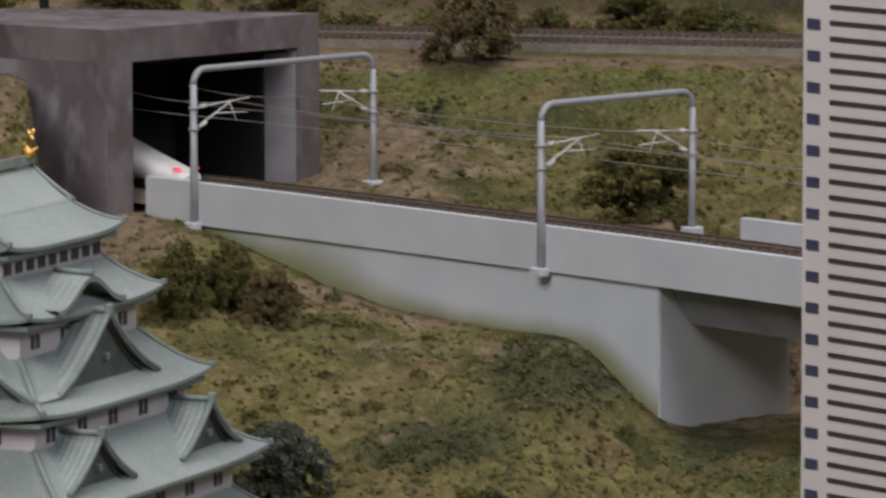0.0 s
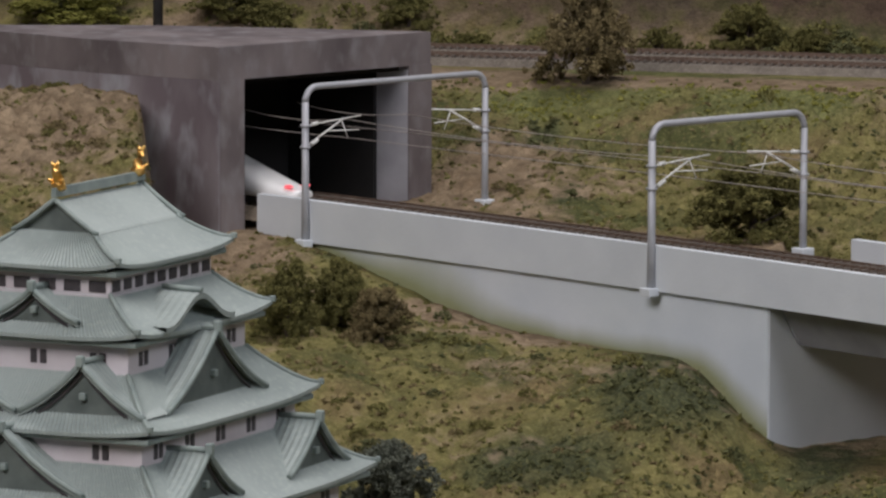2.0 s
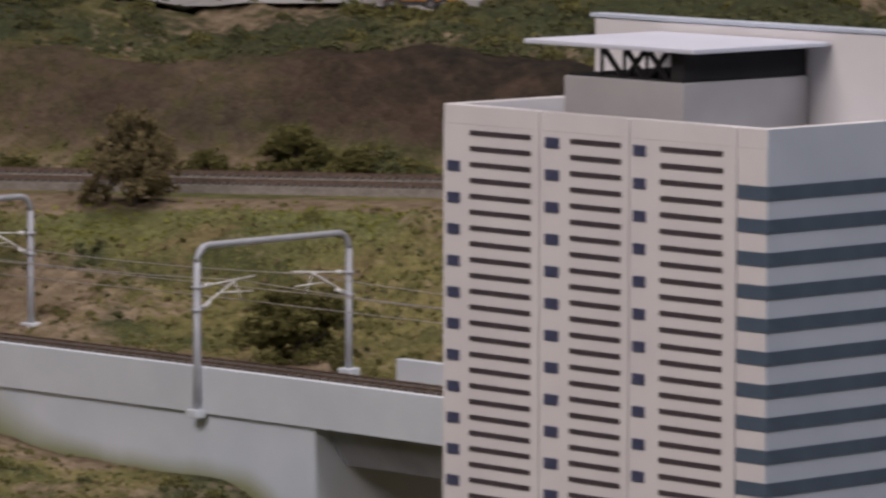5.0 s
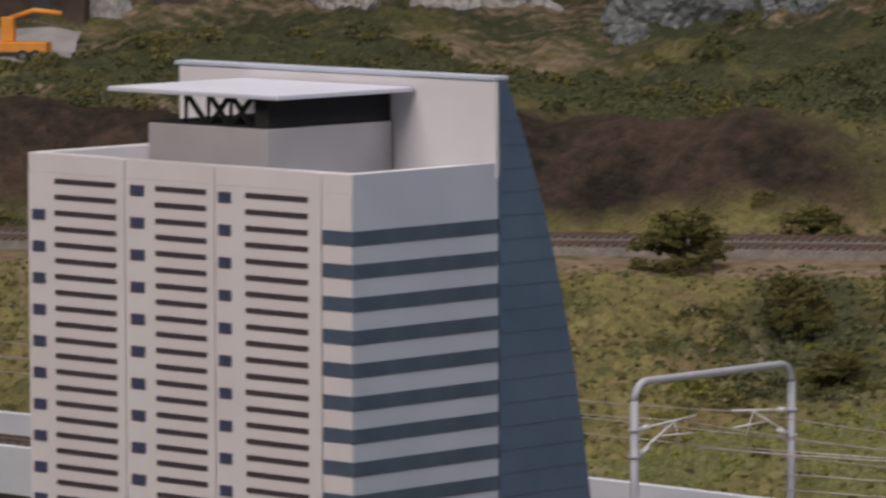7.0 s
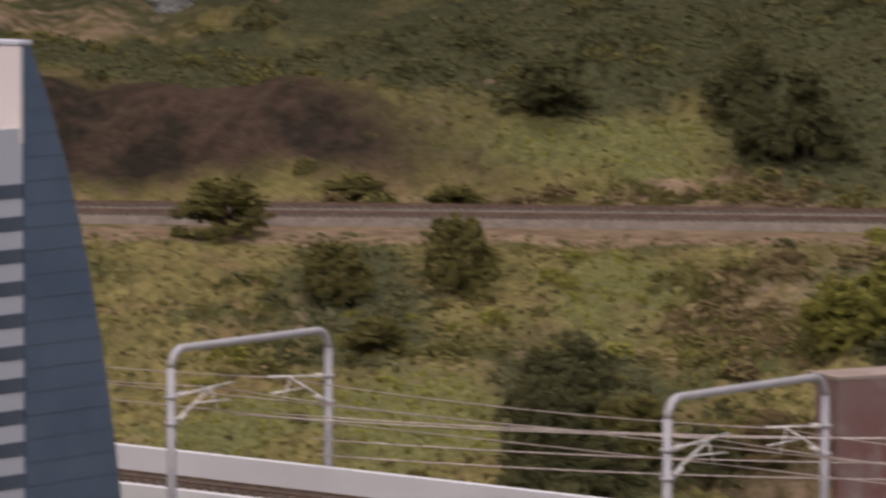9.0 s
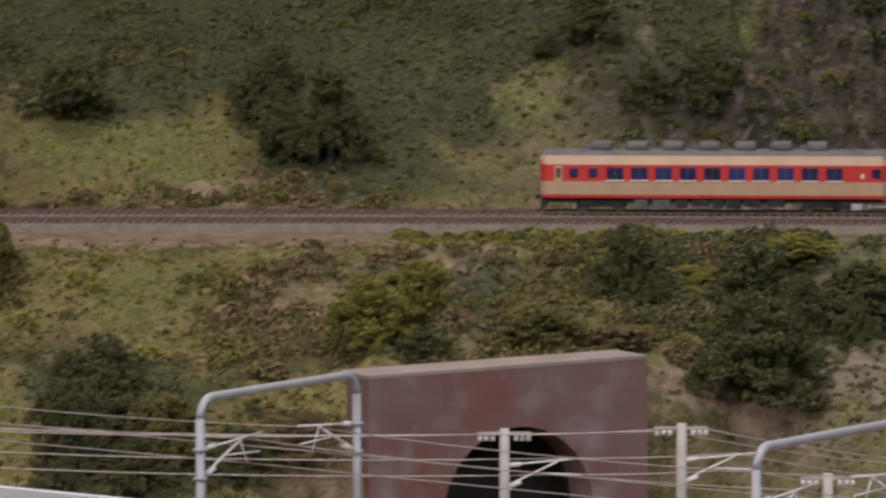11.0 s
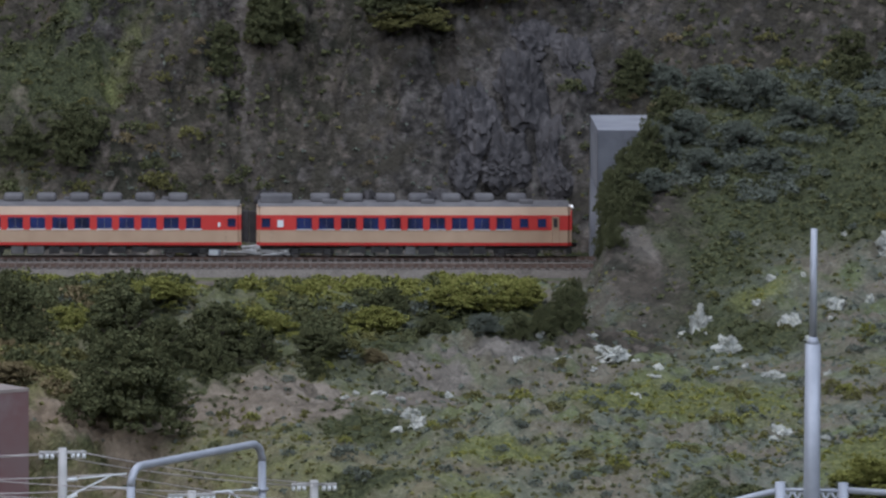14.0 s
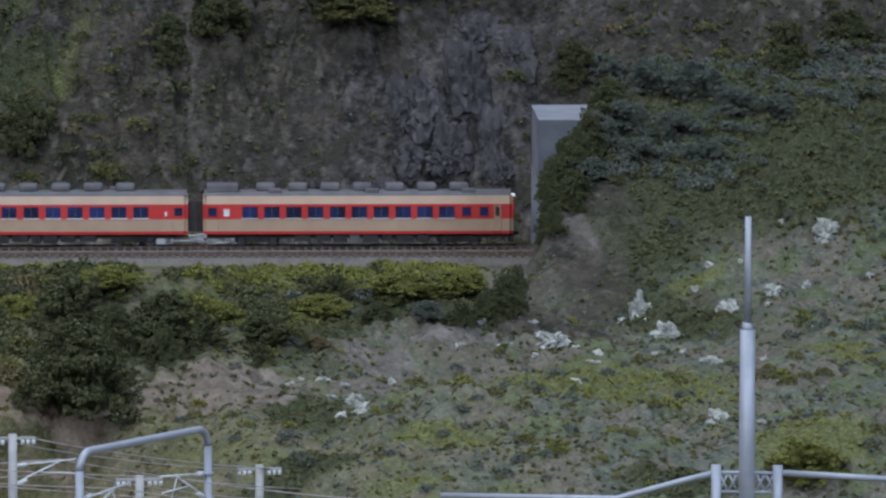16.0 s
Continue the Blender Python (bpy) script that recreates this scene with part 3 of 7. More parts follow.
def zones(x, y):
    """Shares of bare soil, of rock and of cool, grey-green growth."""
    s = y - track_y(x)
    vs = via_slope(x)
    v = (y - via_y(x)) / np.sqrt(1 + vs * vs)
    R = np.hypot(x, y)
    soil = 0.20 + 0.9 * fbm(x, y, 7.0, 3)
    soil += 0.75 * np.exp(-((s + 0.145) / 0.035) ** 2) * (x < 1.2)
    soil += 0.45 * np.exp(-((v - 0.15) / 0.035) ** 2) * (x < 0.3)
    soil += 0.30 * np.exp(-(((x + 0.60) / 0.07) ** 2 + ((y - 3.98) / 0.10) ** 2))
    soil += 0.12 * np.exp(-((v + 0.07) / 0.05) ** 2) * (x < -0.45)
    soil += 0.5 * np.exp(-(((x + 0.80) / 0.06) ** 2 + ((y - 3.72) / 0.08) ** 2))
    soil -= 0.25 * sm(0.72, 0.85, x) * (s < -0.2)
    sw = s + 0.10 * fbm(x + 2, y + 1, 7.0, 4)
    bank = 1.0 * sm(0.135, 0.19, s) * (1 - sm(0.25, 0.40, sw + 0.06 * sm(0.0, 0.3, x))) * (1 - sm(0.20, 0.50, x + 0.9 * (s - 0.15) + 0.12 * fbm(x, y + 5, 8.0, 3))) + 0.12 * fbm(x - 7, y, 12.0, 3)
    bank *= 1 - 0.30 * sm(-0.25, -0.7, x) + 0.5 * fbm(x + 4, y, 10.0, 3) * sm(-0.2, -0.5, x)
    rock = (0.36 + 0.55 * patches(ROCK_PATCHES, x, y, 6)) * sm(0.80, 1.0, x) * sm(0.10, 0.16, s) * (x < 1.75)
    soil -= 0.15 * sm(0.35, 0.55, x) * sm(0.09, 0.14, s) * (s < 0.9)
    soil -= 0.60 * sm(0.02, 0.10, x - 1.150 - 0.377 * (y - 3.70)) * (s < 0.10)
    soil += 0.24 * np.exp(-(((x - 1.172 - 0.377 * (y - 3.70)) / 0.036) ** 2)) * (s < 0.05) * (y > 3.50)
    rock += 0.35 * fbm(x + 5, y, 9.0, 3)
    soil += 0.5 * np.exp(-((s - 0.10) / 0.03) ** 2) * (x < 0.62)
    soil += 0.8 * patches(SOIL_PATCHES, x, y, 5)
    cool = sm(0.50, 1.10, x)
    return np.clip(soil, 0, 1), np.clip(rock, 0, 1), np.clip(cool, 0, 1), np.clip(bank, 0, 1)


def build_land():
    xs = np.concatenate([[-3.2, -3.2], np.linspace(-3.19, -1.15, 70), np.arange(-1.14, 1.75, 0.0034), np.linspace(1.77, 3.19, 50), [3.2, 3.2]])
    ys = np.concatenate([[1.2, 1.2], np.linspace(1.21, 2.95, 50), np.arange(2.96, 4.80, 0.0034), np.linspace(4.81, 7.49, 150), [7.5, 7.5]])
    X, Y = np.meshgrid(xs, ys)
    Zs = land(X, Y)
    Zs[0], Zs[-1], Zs[:, 0], Zs[:, -1] = 0, 0, 0, 0
    ny, nx = X.shape
    idx = np.arange(nx * ny).reshape(ny, nx)
    faces = np.stack([idx[:-1, :-1], idx[:-1, 1:], idx[1:, 1:], idx[1:, :-1]], -1).reshape(-1, 4)
    me = bpy.data.meshes.new("ground")
    me.from_pydata(np.stack([X, Y, Zs], -1).reshape(-1, 3).tolist(), [], faces.tolist())
    so, ro, co, ba = zones(X, Y)
    att = me.color_attributes.new("zone", "FLOAT_COLOR", "POINT")
    att.data.foreach_set("color", np.stack([so, ro, co, ba], -1).reshape(-1).astype(np.float32))
    da, ye = growth(X, Y)
    att = me.color_attributes.new("growth", "FLOAT_COLOR", "POINT")
    att.data.foreach_set("color", np.stack([da, ye, dim_cliff_earth(X, Y), scree(X, Y)], -1).reshape(-1).astype(np.float32))
    me.shade_smooth()
    me.materials.append(M_GROUND)
    return tagged(new("ground", me), "flocked model landscape with grass, bare soil and rock banks", "ground", kind="structure")


build_land()


def ground_z(x, y):
    return float(land(np.array([x]), np.array([y]))[0])


# ---- the dark hall round the layout ----
def hall():
    for name, dims in (("wall_north", (-8, 9.0, 0, 8, 9.2, 4.5)), ("wall_south", (-8, -4.2, 0, 8, -4.0, 4.5)), ("wall_west", (-8.2, -4, 0, -8, 9, 4.5)),
                       ("wall_east", (8, -4, 0, 8.2, 9, 4.5)), ("ceiling", (-8.2, -4.2, 4.5, 8.2, 9.2, 4.7)), ("floor", (-8.2, -4.2, -0.2, 8.2, 9.2, 0.0))):
        solo(name, boxed(*dims), M_HALL, "plain dark surface of the exhibition hall", name.split("_")[0], "structure")


hall()


# ---- the viaduct ----
def sweep(outline, x0, x1, n, at):
    """A beam with the outline (off, z) swept along a line from x0 to x1."""
    bm = bmesh.new()
    rings = [[bm.verts.new(at(x0 + (x1 - x0) * i / n, o, z)) for o, z in outline] for i in range(n + 1)]
    k = len(outline)
    for a, b in zip(rings, rings[1:]):
        for j in range(k):
            bm.faces.new((a[j], a[(j + 1) % k], b[(j + 1) % k], b[j]))
    bm.faces.new(rings[0])
    bm.faces.new(rings[-1][::-1])
    bmesh.ops.recalc_face_normals(bm, faces=bm.faces)
    return bm


VIA0, VIA1, FARWALL0, PIER = -0.800, 0.72, -0.440, -0.404
viaduct = tagged(thing("viaduct", pose(0, 0, 0), "pale grey concrete railway viaduct with solid parapets", "viaduct"), kind="structure")
part("near_parapet", sweep([(0.0, 0.932), (0.006, 0.932), (0.006, WALL), (0.0, WALL)], VIA0, VIA1, 60, via_at), M_CONC_WHITE, viaduct)
part("far_parapet", sweep([(0.124, 0.930), (0.130, 0.930), (0.130, WALL), (0.124, WALL)], FARWALL0, VIA1, 50, via_at), M_CONC_WHITE, viaduct)
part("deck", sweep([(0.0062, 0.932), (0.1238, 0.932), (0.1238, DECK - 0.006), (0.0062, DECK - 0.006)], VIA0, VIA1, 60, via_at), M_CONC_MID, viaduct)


def abutment():
    """The wall between tunnel and bridge; its foot carries a sprayed-on green stain."""
    n, m = 130, 46
    xs = np.linspace(VIA0, PIER - 0.0005, n + 1)
    foot = land(np.array([via_at(x, -0.004, 0).x for x in xs]), np.array([via_at(x, -0.004, 0).y for x in xs]))
    bm = bmesh.new()
    lay = bm.verts.layers.float_color.new("stain")
    rows = []
    for j in range(m + 1):
        z = 0.80 + (0.9318 - 0.80) * j / m
        row = []
        for x, f in zip(xs, foot):
            v = bm.verts.new(via_at(x, 0.004, z))
            wobble = 0.006 * noise.noise(Vector((x * 22, z * 30, 2)))
            k = max(0.0, min(1.0, 1 - (z - f - wobble) / (0.013 + 0.006 * noise.noise(Vector((x * 12, 5, 0))) + 0.020 * math.exp(-((x + 0.655) / 0.055) ** 2) + 0.006 * math.exp(-((x + 0.42) / 0.03) ** 2))))
            k = 0.9 * k ** 1.2
            v[lay] = (k, k, k, 1)
            row.append(v)
        rows.append(row)
    for a, b in zip(rows, rows[1:]):
        for i in range(n):
            bm.faces.new((a[i], a[i + 1], b[i + 1], b[i]))
    ob = part("abutment_wall", bm, M_MOSSY, viaduct, "pale grey abutment wall with green stain at its foot")
    mod = ob.modifiers.new("thickness", "SOLIDIFY")
    mod.thickness, mod.offset = 0.008, -1
    return ob


abutment()
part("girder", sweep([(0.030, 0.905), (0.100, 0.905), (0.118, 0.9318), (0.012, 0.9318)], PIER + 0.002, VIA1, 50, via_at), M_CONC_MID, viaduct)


def pier_block(x, depth):
    bm = bmesh.new()
    pts = [via_at(x, 0.0042, 0), via_at(x, 0.1235, 0), via_at(x + depth, 0.1235, 0), via_at(x + depth, 0.0042, 0)]
    a = [bm.verts.new((p.x, p.y, 0.70)) for p in pts]
    b = [bm.verts.new((p.x, p.y, 0.9316)) for p in pts]
    for i in range(4):
        bm.faces.new((a[i], a[(i + 1) % 4], b[(i + 1) % 4], b[i]))
    bm.faces.new(b)
    bmesh.ops.recalc_face_normals(bm, faces=bm.faces)
    bmesh.ops.bevel(bm, geom=list(bm.edges), offset=0.0012, segments=1, affect="EDGES")
    return bm


part("pier", pier_block(PIER - 0.025, 0.025), M_CONC_WHITE, viaduct)
part("pier", pier_block(0.02, 0.03), M_CONC_WHITE, viaduct)
part("pier", pier_block(0.42, 0.03), M_CONC_WHITE, viaduct)


def track(name, x0, x1, off, z_bed, z_rail, at, n, label, along):
    """Ballast, sleepers and two rails along a line."""
    t = tagged(thing(name, pose(0, 0, 0), label, "railway track"), kind="structure")
    part("ballast", sweep([(off - 0.026, z_bed - 0.006), (off + 0.026, z_bed - 0.006), (off + 0.019, z_rail - 0.0032), (off - 0.019, z_rail - 0.0032)], x0, x1, n, at), M_BALLAST_TAN if name[0] == "v" else M_BALLAST, t)
    for side in (-0.00825, 0.00825):
        part("rail", sweep([(off + side - 0.0005, z_rail - 0.0022), (off + side + 0.0005, z_rail - 0.0022), (off + side + 0.0006, z_rail), (off + side - 0.0006, z_rail)], x0, x1, n, at), M_RAIL, t)
    bm = bmesh.new()
    x = x0 + 0.003
    while x < x1:
        p, q = at(x, off, z_rail - 0.0022), at(x + 0.001, off, z_rail - 0.0022)
        m = Matrix.Translation(p) @ Matrix.Rotation(math.atan2(q.y - p.y, q.x - p.x), 4, "Z")
        r = bmesh.ops.create_cube(bm, size=1, matrix=m @ Matrix.Diagonal((0.0026, 0.030, 0.0022, 1)))
        x += along
    tagged(part("sleepers", bm, M_SLEEPER, t), kind="stuff")
    return t


track("viaduct_track_near", -0.86, VIA1, 0.040, DECK, DECK + 0.006, via_at, 60, "brown rails on ballast along the viaduct", 0.0062)
track("viaduct_track_far", -0.84, VIA1, 0.092, DECK, DECK + 0.006, via_at, 60, "brown rails on ballast along the viaduct", 0.0062)
track("upper_track_far", -1.6, 1.45, 0.012, BED, RAIL, track_at, 90, "double railway line on grey-brown ballast along the hillside", 0.0068)
track("upper_track_near", -1.6, 1.45, -0.052, BED, RAIL - 0.0008, track_at, 90, "double railway line on grey-brown ballast along the hillside", 0.0068)


# ---- catenary gantries over the viaduct ----
def gantry(x, width=0.1355):
    p, q = via_at(x, -0.0022, 0), via_at(x, width - 0.0022, 0)
    d = (q - p)
    m = Matrix.Translation((p.x, p.y, 0)) @ Matrix.Rotation(math.atan2(d.y, d.x), 4, "Z")
    W, top, rb = d.length, 1.0415, 0.0105
    g = thing("catenary_gantry", m, "grey tubular steel catenary portal with rounded corners", "catenary gantry", "gantries along the viaduct")
    base_far = DECK - 0.001
    part("near_post", tube(bmesh.new(), [(0, 0, 0.9335), (0, 0, 0.965), (0, 0, top - rb)], 0.0029, 10, 0.0024), M_STEEL, g)
    part("far_post", tube(bmesh.new(), [(W, 0, base_far), (W, 0, 0.97), (W, 0, top - rb)], 0.0026, 10, 0.0023), M_STEEL, g)
    arc = [(rb - rb * math.cos(a), 0, top - rb + rb * math.sin(a)) for a in (i * math.pi / 12 for i in range(7))]
    beam = arc + [(W - u, 0, z) for u, _, z in arc[::-1]]
    part("beam", tube(bmesh.new(), beam, 0.0023, 10), M_STEEL, g)
    part("near_foot", boxed(-0.006, -0.005, 0.929, 0.003, 0.005, 0.9345, 0.0006), M_CONC_WHITE, g, "pale foot bracket")
    part("far_foot", boxed(W - 0.0055, -0.0055, base_far - 0.006, W + 0.0055, 0.0055, base_far + 0.005, 0.0006), M_CONC_WHITE, g, "pale concrete foot")
    for side, name in ((1, "near_cantilever"), (-1, "far_cantilever")):
        x0 = 0 if side == 1 else W
        bm = bmesh.new()
        tube(bm, [(x0, 0, 1.0145), (x0 + side * 0.052, 0, 1.0185)], 0.0006, 6)
        tube(bm, [(x0, 0, 0.9995), (x0 + side * 0.036, 0, 1.0175)], 0.0007, 6)
        tube(bm, [(x0 + side * 0.022, 0, 1.0095), (x0 + side * 0.050, 0, 1.0085)], 0.0005, 6)
        tube(bm, [(x0 + side * 0.034, 0, 1.0155), (x0 + side * 0.040, 0, 1.003)], 0.0004, 5)
        c = part(name, bm, M_WHITE_METAL, g, "pale metal cantilever arms")
        for z in (1.0150, 1.0010):
            b2 = bmesh.new()
            tube(b2, [(x0 + side * 0.0055, 0, z), (x0 + side * 0.0115, 0, z + (0.0006 if z > 1.01 else 0.003))], 0.0014, 8)
            part("insulator", b2, M_WHITE_METAL, c)
        for z in (1.0145, 0.9995):
            b2 = bmesh.new()
            tube(b2, [(x0, 0, z - 0.0008), (x0, 0, z + 0.0008)], 0.0038, 10)
            part("clamp", b2, M_STEEL, c)
    return g


GANTRIES = [-0.757, -0.484, -0.215, 0.056, 0.310, 0.553]
for gx in GANTRIES:
    gantry(gx, 0.172 if gx < -0.7 else 0.1385 if gx < -0.4 else 0.1355)


def catenary(name, off, z, sag, label):
    stops = [-0.85] + GANTRIES + [0.72]
    for a, b in zip(stops, stops[1:]):
        bm = tube(bmesh.new(), [via_at(a + (b - a) * i / 8, off, z - sag * 4 * (i / 8) * (1 - i / 8)) for i in range(9)], 0.00034, 5)
        solo(name, bm, M_WIRE, label, "wire", group="overhead wires of the viaduct")


for off in (0.037, 0.094):
    catenary("contact_wire", off, 1.0035, 0.0005, "thin contact wire above the viaduct track")
    catenary("messenger_wire", off, 1.0165, 0.004, "thin sagging messenger wire above the viaduct track")


# ---- concrete tunnel box at the end of the viaduct ----
def tunnel_box():
    t = tagged(thing("tunnel_box", pose(0, 0, 0), "weathered purplish-grey concrete tunnel box with a square mouth", "tunnel"), kind="structure")
    L, Rr = Vector((-0.826, 3.807)), Vector((-0.7025, 3.972))
    along = (Rr - L).normalized()
    into = Vector((-along.y, along.x))
    W, top, foot, m0, mt = (Rr - L).length, 1.066, 0.88, 0.024, 1.042
    m1 = W - 0.022

    def P(u, w, z):
        q = L + along * u + into * w
        return Vector((q.x, q.y, z))

    def upright(name, plan, z0, z1, mat, label="", bevel=0.0015):
        bm = bmesh.new()
        lo, hi = [bm.verts.new((x, y, z0)) for x, y in plan], [bm.verts.new((x, y, z1)) for x, y in plan]
        n = len(plan)
        for i in range(n):
            bm.faces.new((lo[i], lo[(i + 1) % n], hi[(i + 1) % n], hi[i]))
        bm.faces.new(hi)
        bm.faces.new(lo[::-1])
        bmesh.ops.recalc_face_normals(bm, faces=bm.faces)
        if bevel:
            bmesh.ops.bevel(bm, geom=list(bm.edges), offset=bevel, segments=2, affect="EDGES")
        return part(name, bm, mat, t, label)

    def q(u, w):
        p = P(u, w, 0)
        return (p.x, p.y)

    wing = [(-0.854, 3.8225), (-0.923, 3.853), (-0.998, 3.904), (-1.16, 3.985)]
    back = [(-1.15, 3.995), (-1.014, 3.972), (-0.916, 3.989), (-0.803, 3.982)]
    upright("roof_slab", [(L.x, L.y), (Rr.x, Rr.y)] + back[::-1] + wing[::-1], mt, top, M_CONC_DARK, "stained concrete roof slab", 0.0002)
    inner = [(x + 0.010, y + 0.020) for x, y in wing]
    upright("wing_wall", [(L.x, L.y), q(m0, 0), q(m0, 0.03)] + inner[1:] + wing[::-1], foot, mt - 0.00005, M_CONC_WING, "streaked concrete wing wall", 0.0002)
    upright("jamb", [q(0.0012, -0.0007), q(m0 + 0.0002, -0.0007), q(m0 + 0.0002, 0.006), q(0.0012, 0.006)], foot, mt + 0.0006, M_CONC_DARK, "dark stained concrete jamb", 0.0003)
    upright("jamb", [q(m1 + 0.0004, -0.0007), q(W + 0.0006, -0.0007), q(W + 0.0006, 0.006), q(m1 + 0.0004, 0.006)], foot, mt + 0.0006, M_CONC_DARK, "dark stained concrete jamb", 0.0003)
    upright("side_wall", [q(m1, 0), q(W, 0), q(W, 0.13), q(m1, 0.13)], foot, mt - 0.0003, M_CONC_LILAC, "pale lilac-grey inner wall")
    # black sheets paint the darkness inside the mouth
    upright("dark_back", [q(m0 - 0.02, 0.128), q(m1, 0.128), q(m1, 0.135), q(m0 - 0.02, 0.135)], foot, mt - 0.001, M_BLACK, "", 0)
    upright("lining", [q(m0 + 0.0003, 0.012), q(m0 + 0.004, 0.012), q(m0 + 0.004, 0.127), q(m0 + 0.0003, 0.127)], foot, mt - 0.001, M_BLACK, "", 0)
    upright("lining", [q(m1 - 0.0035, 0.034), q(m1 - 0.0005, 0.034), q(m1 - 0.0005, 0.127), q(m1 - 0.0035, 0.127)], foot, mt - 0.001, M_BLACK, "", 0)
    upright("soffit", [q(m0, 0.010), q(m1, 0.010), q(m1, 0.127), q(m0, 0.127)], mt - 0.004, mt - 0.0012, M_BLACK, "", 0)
    return t


tunnel_box()


# ---- the express train: its rear car leaves the tunnel mouth ----
def bullet_car():
    x_nose = -0.795
    p, q = via_at(x_nose, 0.040, 0), via_at(x_nose - 0.05, 0.040, 0)
    d = q - p
    m = Matrix.Translation((p.x, p.y, DECK + 0.006)) @ Matrix.Rotation(math.atan2(d.y, d.x), 4, "Z")
    t = thing("bullet_train_car", m, "white bullet train end car with a blue stripe and long nose", "train")

    def section(s):
        """Half width, top and belly of the body s metres behind the tip."""
        k = min(s / 0.125, 1.0)
        half = 0.021 * (0.30 + 0.70 * math.sqrt(max(0.0, 1 - (1 - k) ** 2.2)))
        top = 0.0095 + 0.0355 * (k ** 1.15 if k < 1 else 1) * (1.0 if k < 1 else 1)
        return half, top, 0.0045

    def ring(s, z0=0.0, z1=1.0):
        half, top, low = section(s)
        pts = []
        for i in range(21):
            a = math.pi * (i / 20)
            c, sn = math.cos(a), math.sin(a)
            px = half * math.copysign(abs(c) ** 0.55, c)
            pz = low + (top - low) * abs(sn) ** 0.75
            pts.append(Vector((s, px, pz)))
        return pts

    stations = [0.0, 0.002, 0.006, 0.012, 0.02, 0.03, 0.045, 0.06, 0.08, 0.1, 0.125, 0.16, 0.19]
    bm = bmesh.new()
    rows = sheet(bm, [ring(s) for s in stations])
    bm.faces.new([v for v in rows[0]])
    bm.faces.new([v for v in rows[-1]][::-1])
    for a, b in zip(rows, rows[1:]):
        bm.faces.new((a[0], b[0], b[-1], a[-1]))
    bmesh.ops.recalc_face_normals(bm, faces=bm.faces)
    part("body", bm, M_WHITE_TRAIN, t)
    for side in (1, -1):
        bm = bmesh.new()
        box(bm, 0.085, side * 0.0205, 0.0215, 0.19, side * 0.0214, 0.0245, 0.0002)
        part("stripe", bm, M_BLUE_STRIPE, t, "blue waist stripe")
        for i in range(2):
            part("window", boxed(0.135 + i * 0.021, side * 0.0205, 0.0265, 0.143 + i * 0.021, side * 0.02125, 0.0325, 0.0004), M_GLASS_BLUE, t)
        bm = bmesh.new()
        bmesh.ops.create_icosphere(bm, subdivisions=2, radius=1, matrix=Matrix.Translation((0.0085, side * 0.0082, 0.0125)) @ Matrix.Diagonal((0.0045, 0.0022, 0.0014, 1)))
        part("tail_lamp", bm, M_TAIL, t, "red tail lamp")
    bm = bmesh.new()
    bmesh.ops.create_icosphere(bm, subdivisions=2, radius=1, matrix=Matrix.Translation((0.082, 0, 0.0335)) @ Matrix.Rotation(-0.33, 4, "Y") @ Matrix.Diagonal((0.012, 0.0095, 0.0028, 1)))
    part("cab_window", bm, M_UNDER, t, "dark wraparound cab window")
    part("underframe", boxed(0.03, -0.016, -0.001, 0.19, 0.016, 0.005), M_UNDER, t)
    return t


M_TAIL, _, _bs = nodes_of("lit_tail_lamp")
_bs.inputs["Base Color"].default_value = (0.6, 0.05, 0.05, 1)
_bs.inputs["Emission Color"].default_value, _bs.inputs["Emission Strength"].default_value = (1.0, 0.15, 0.18, 1), 0.8
bullet_car()


# ---- the red and cream railcars ----
LEN, HALF = 0.264, 0.0180


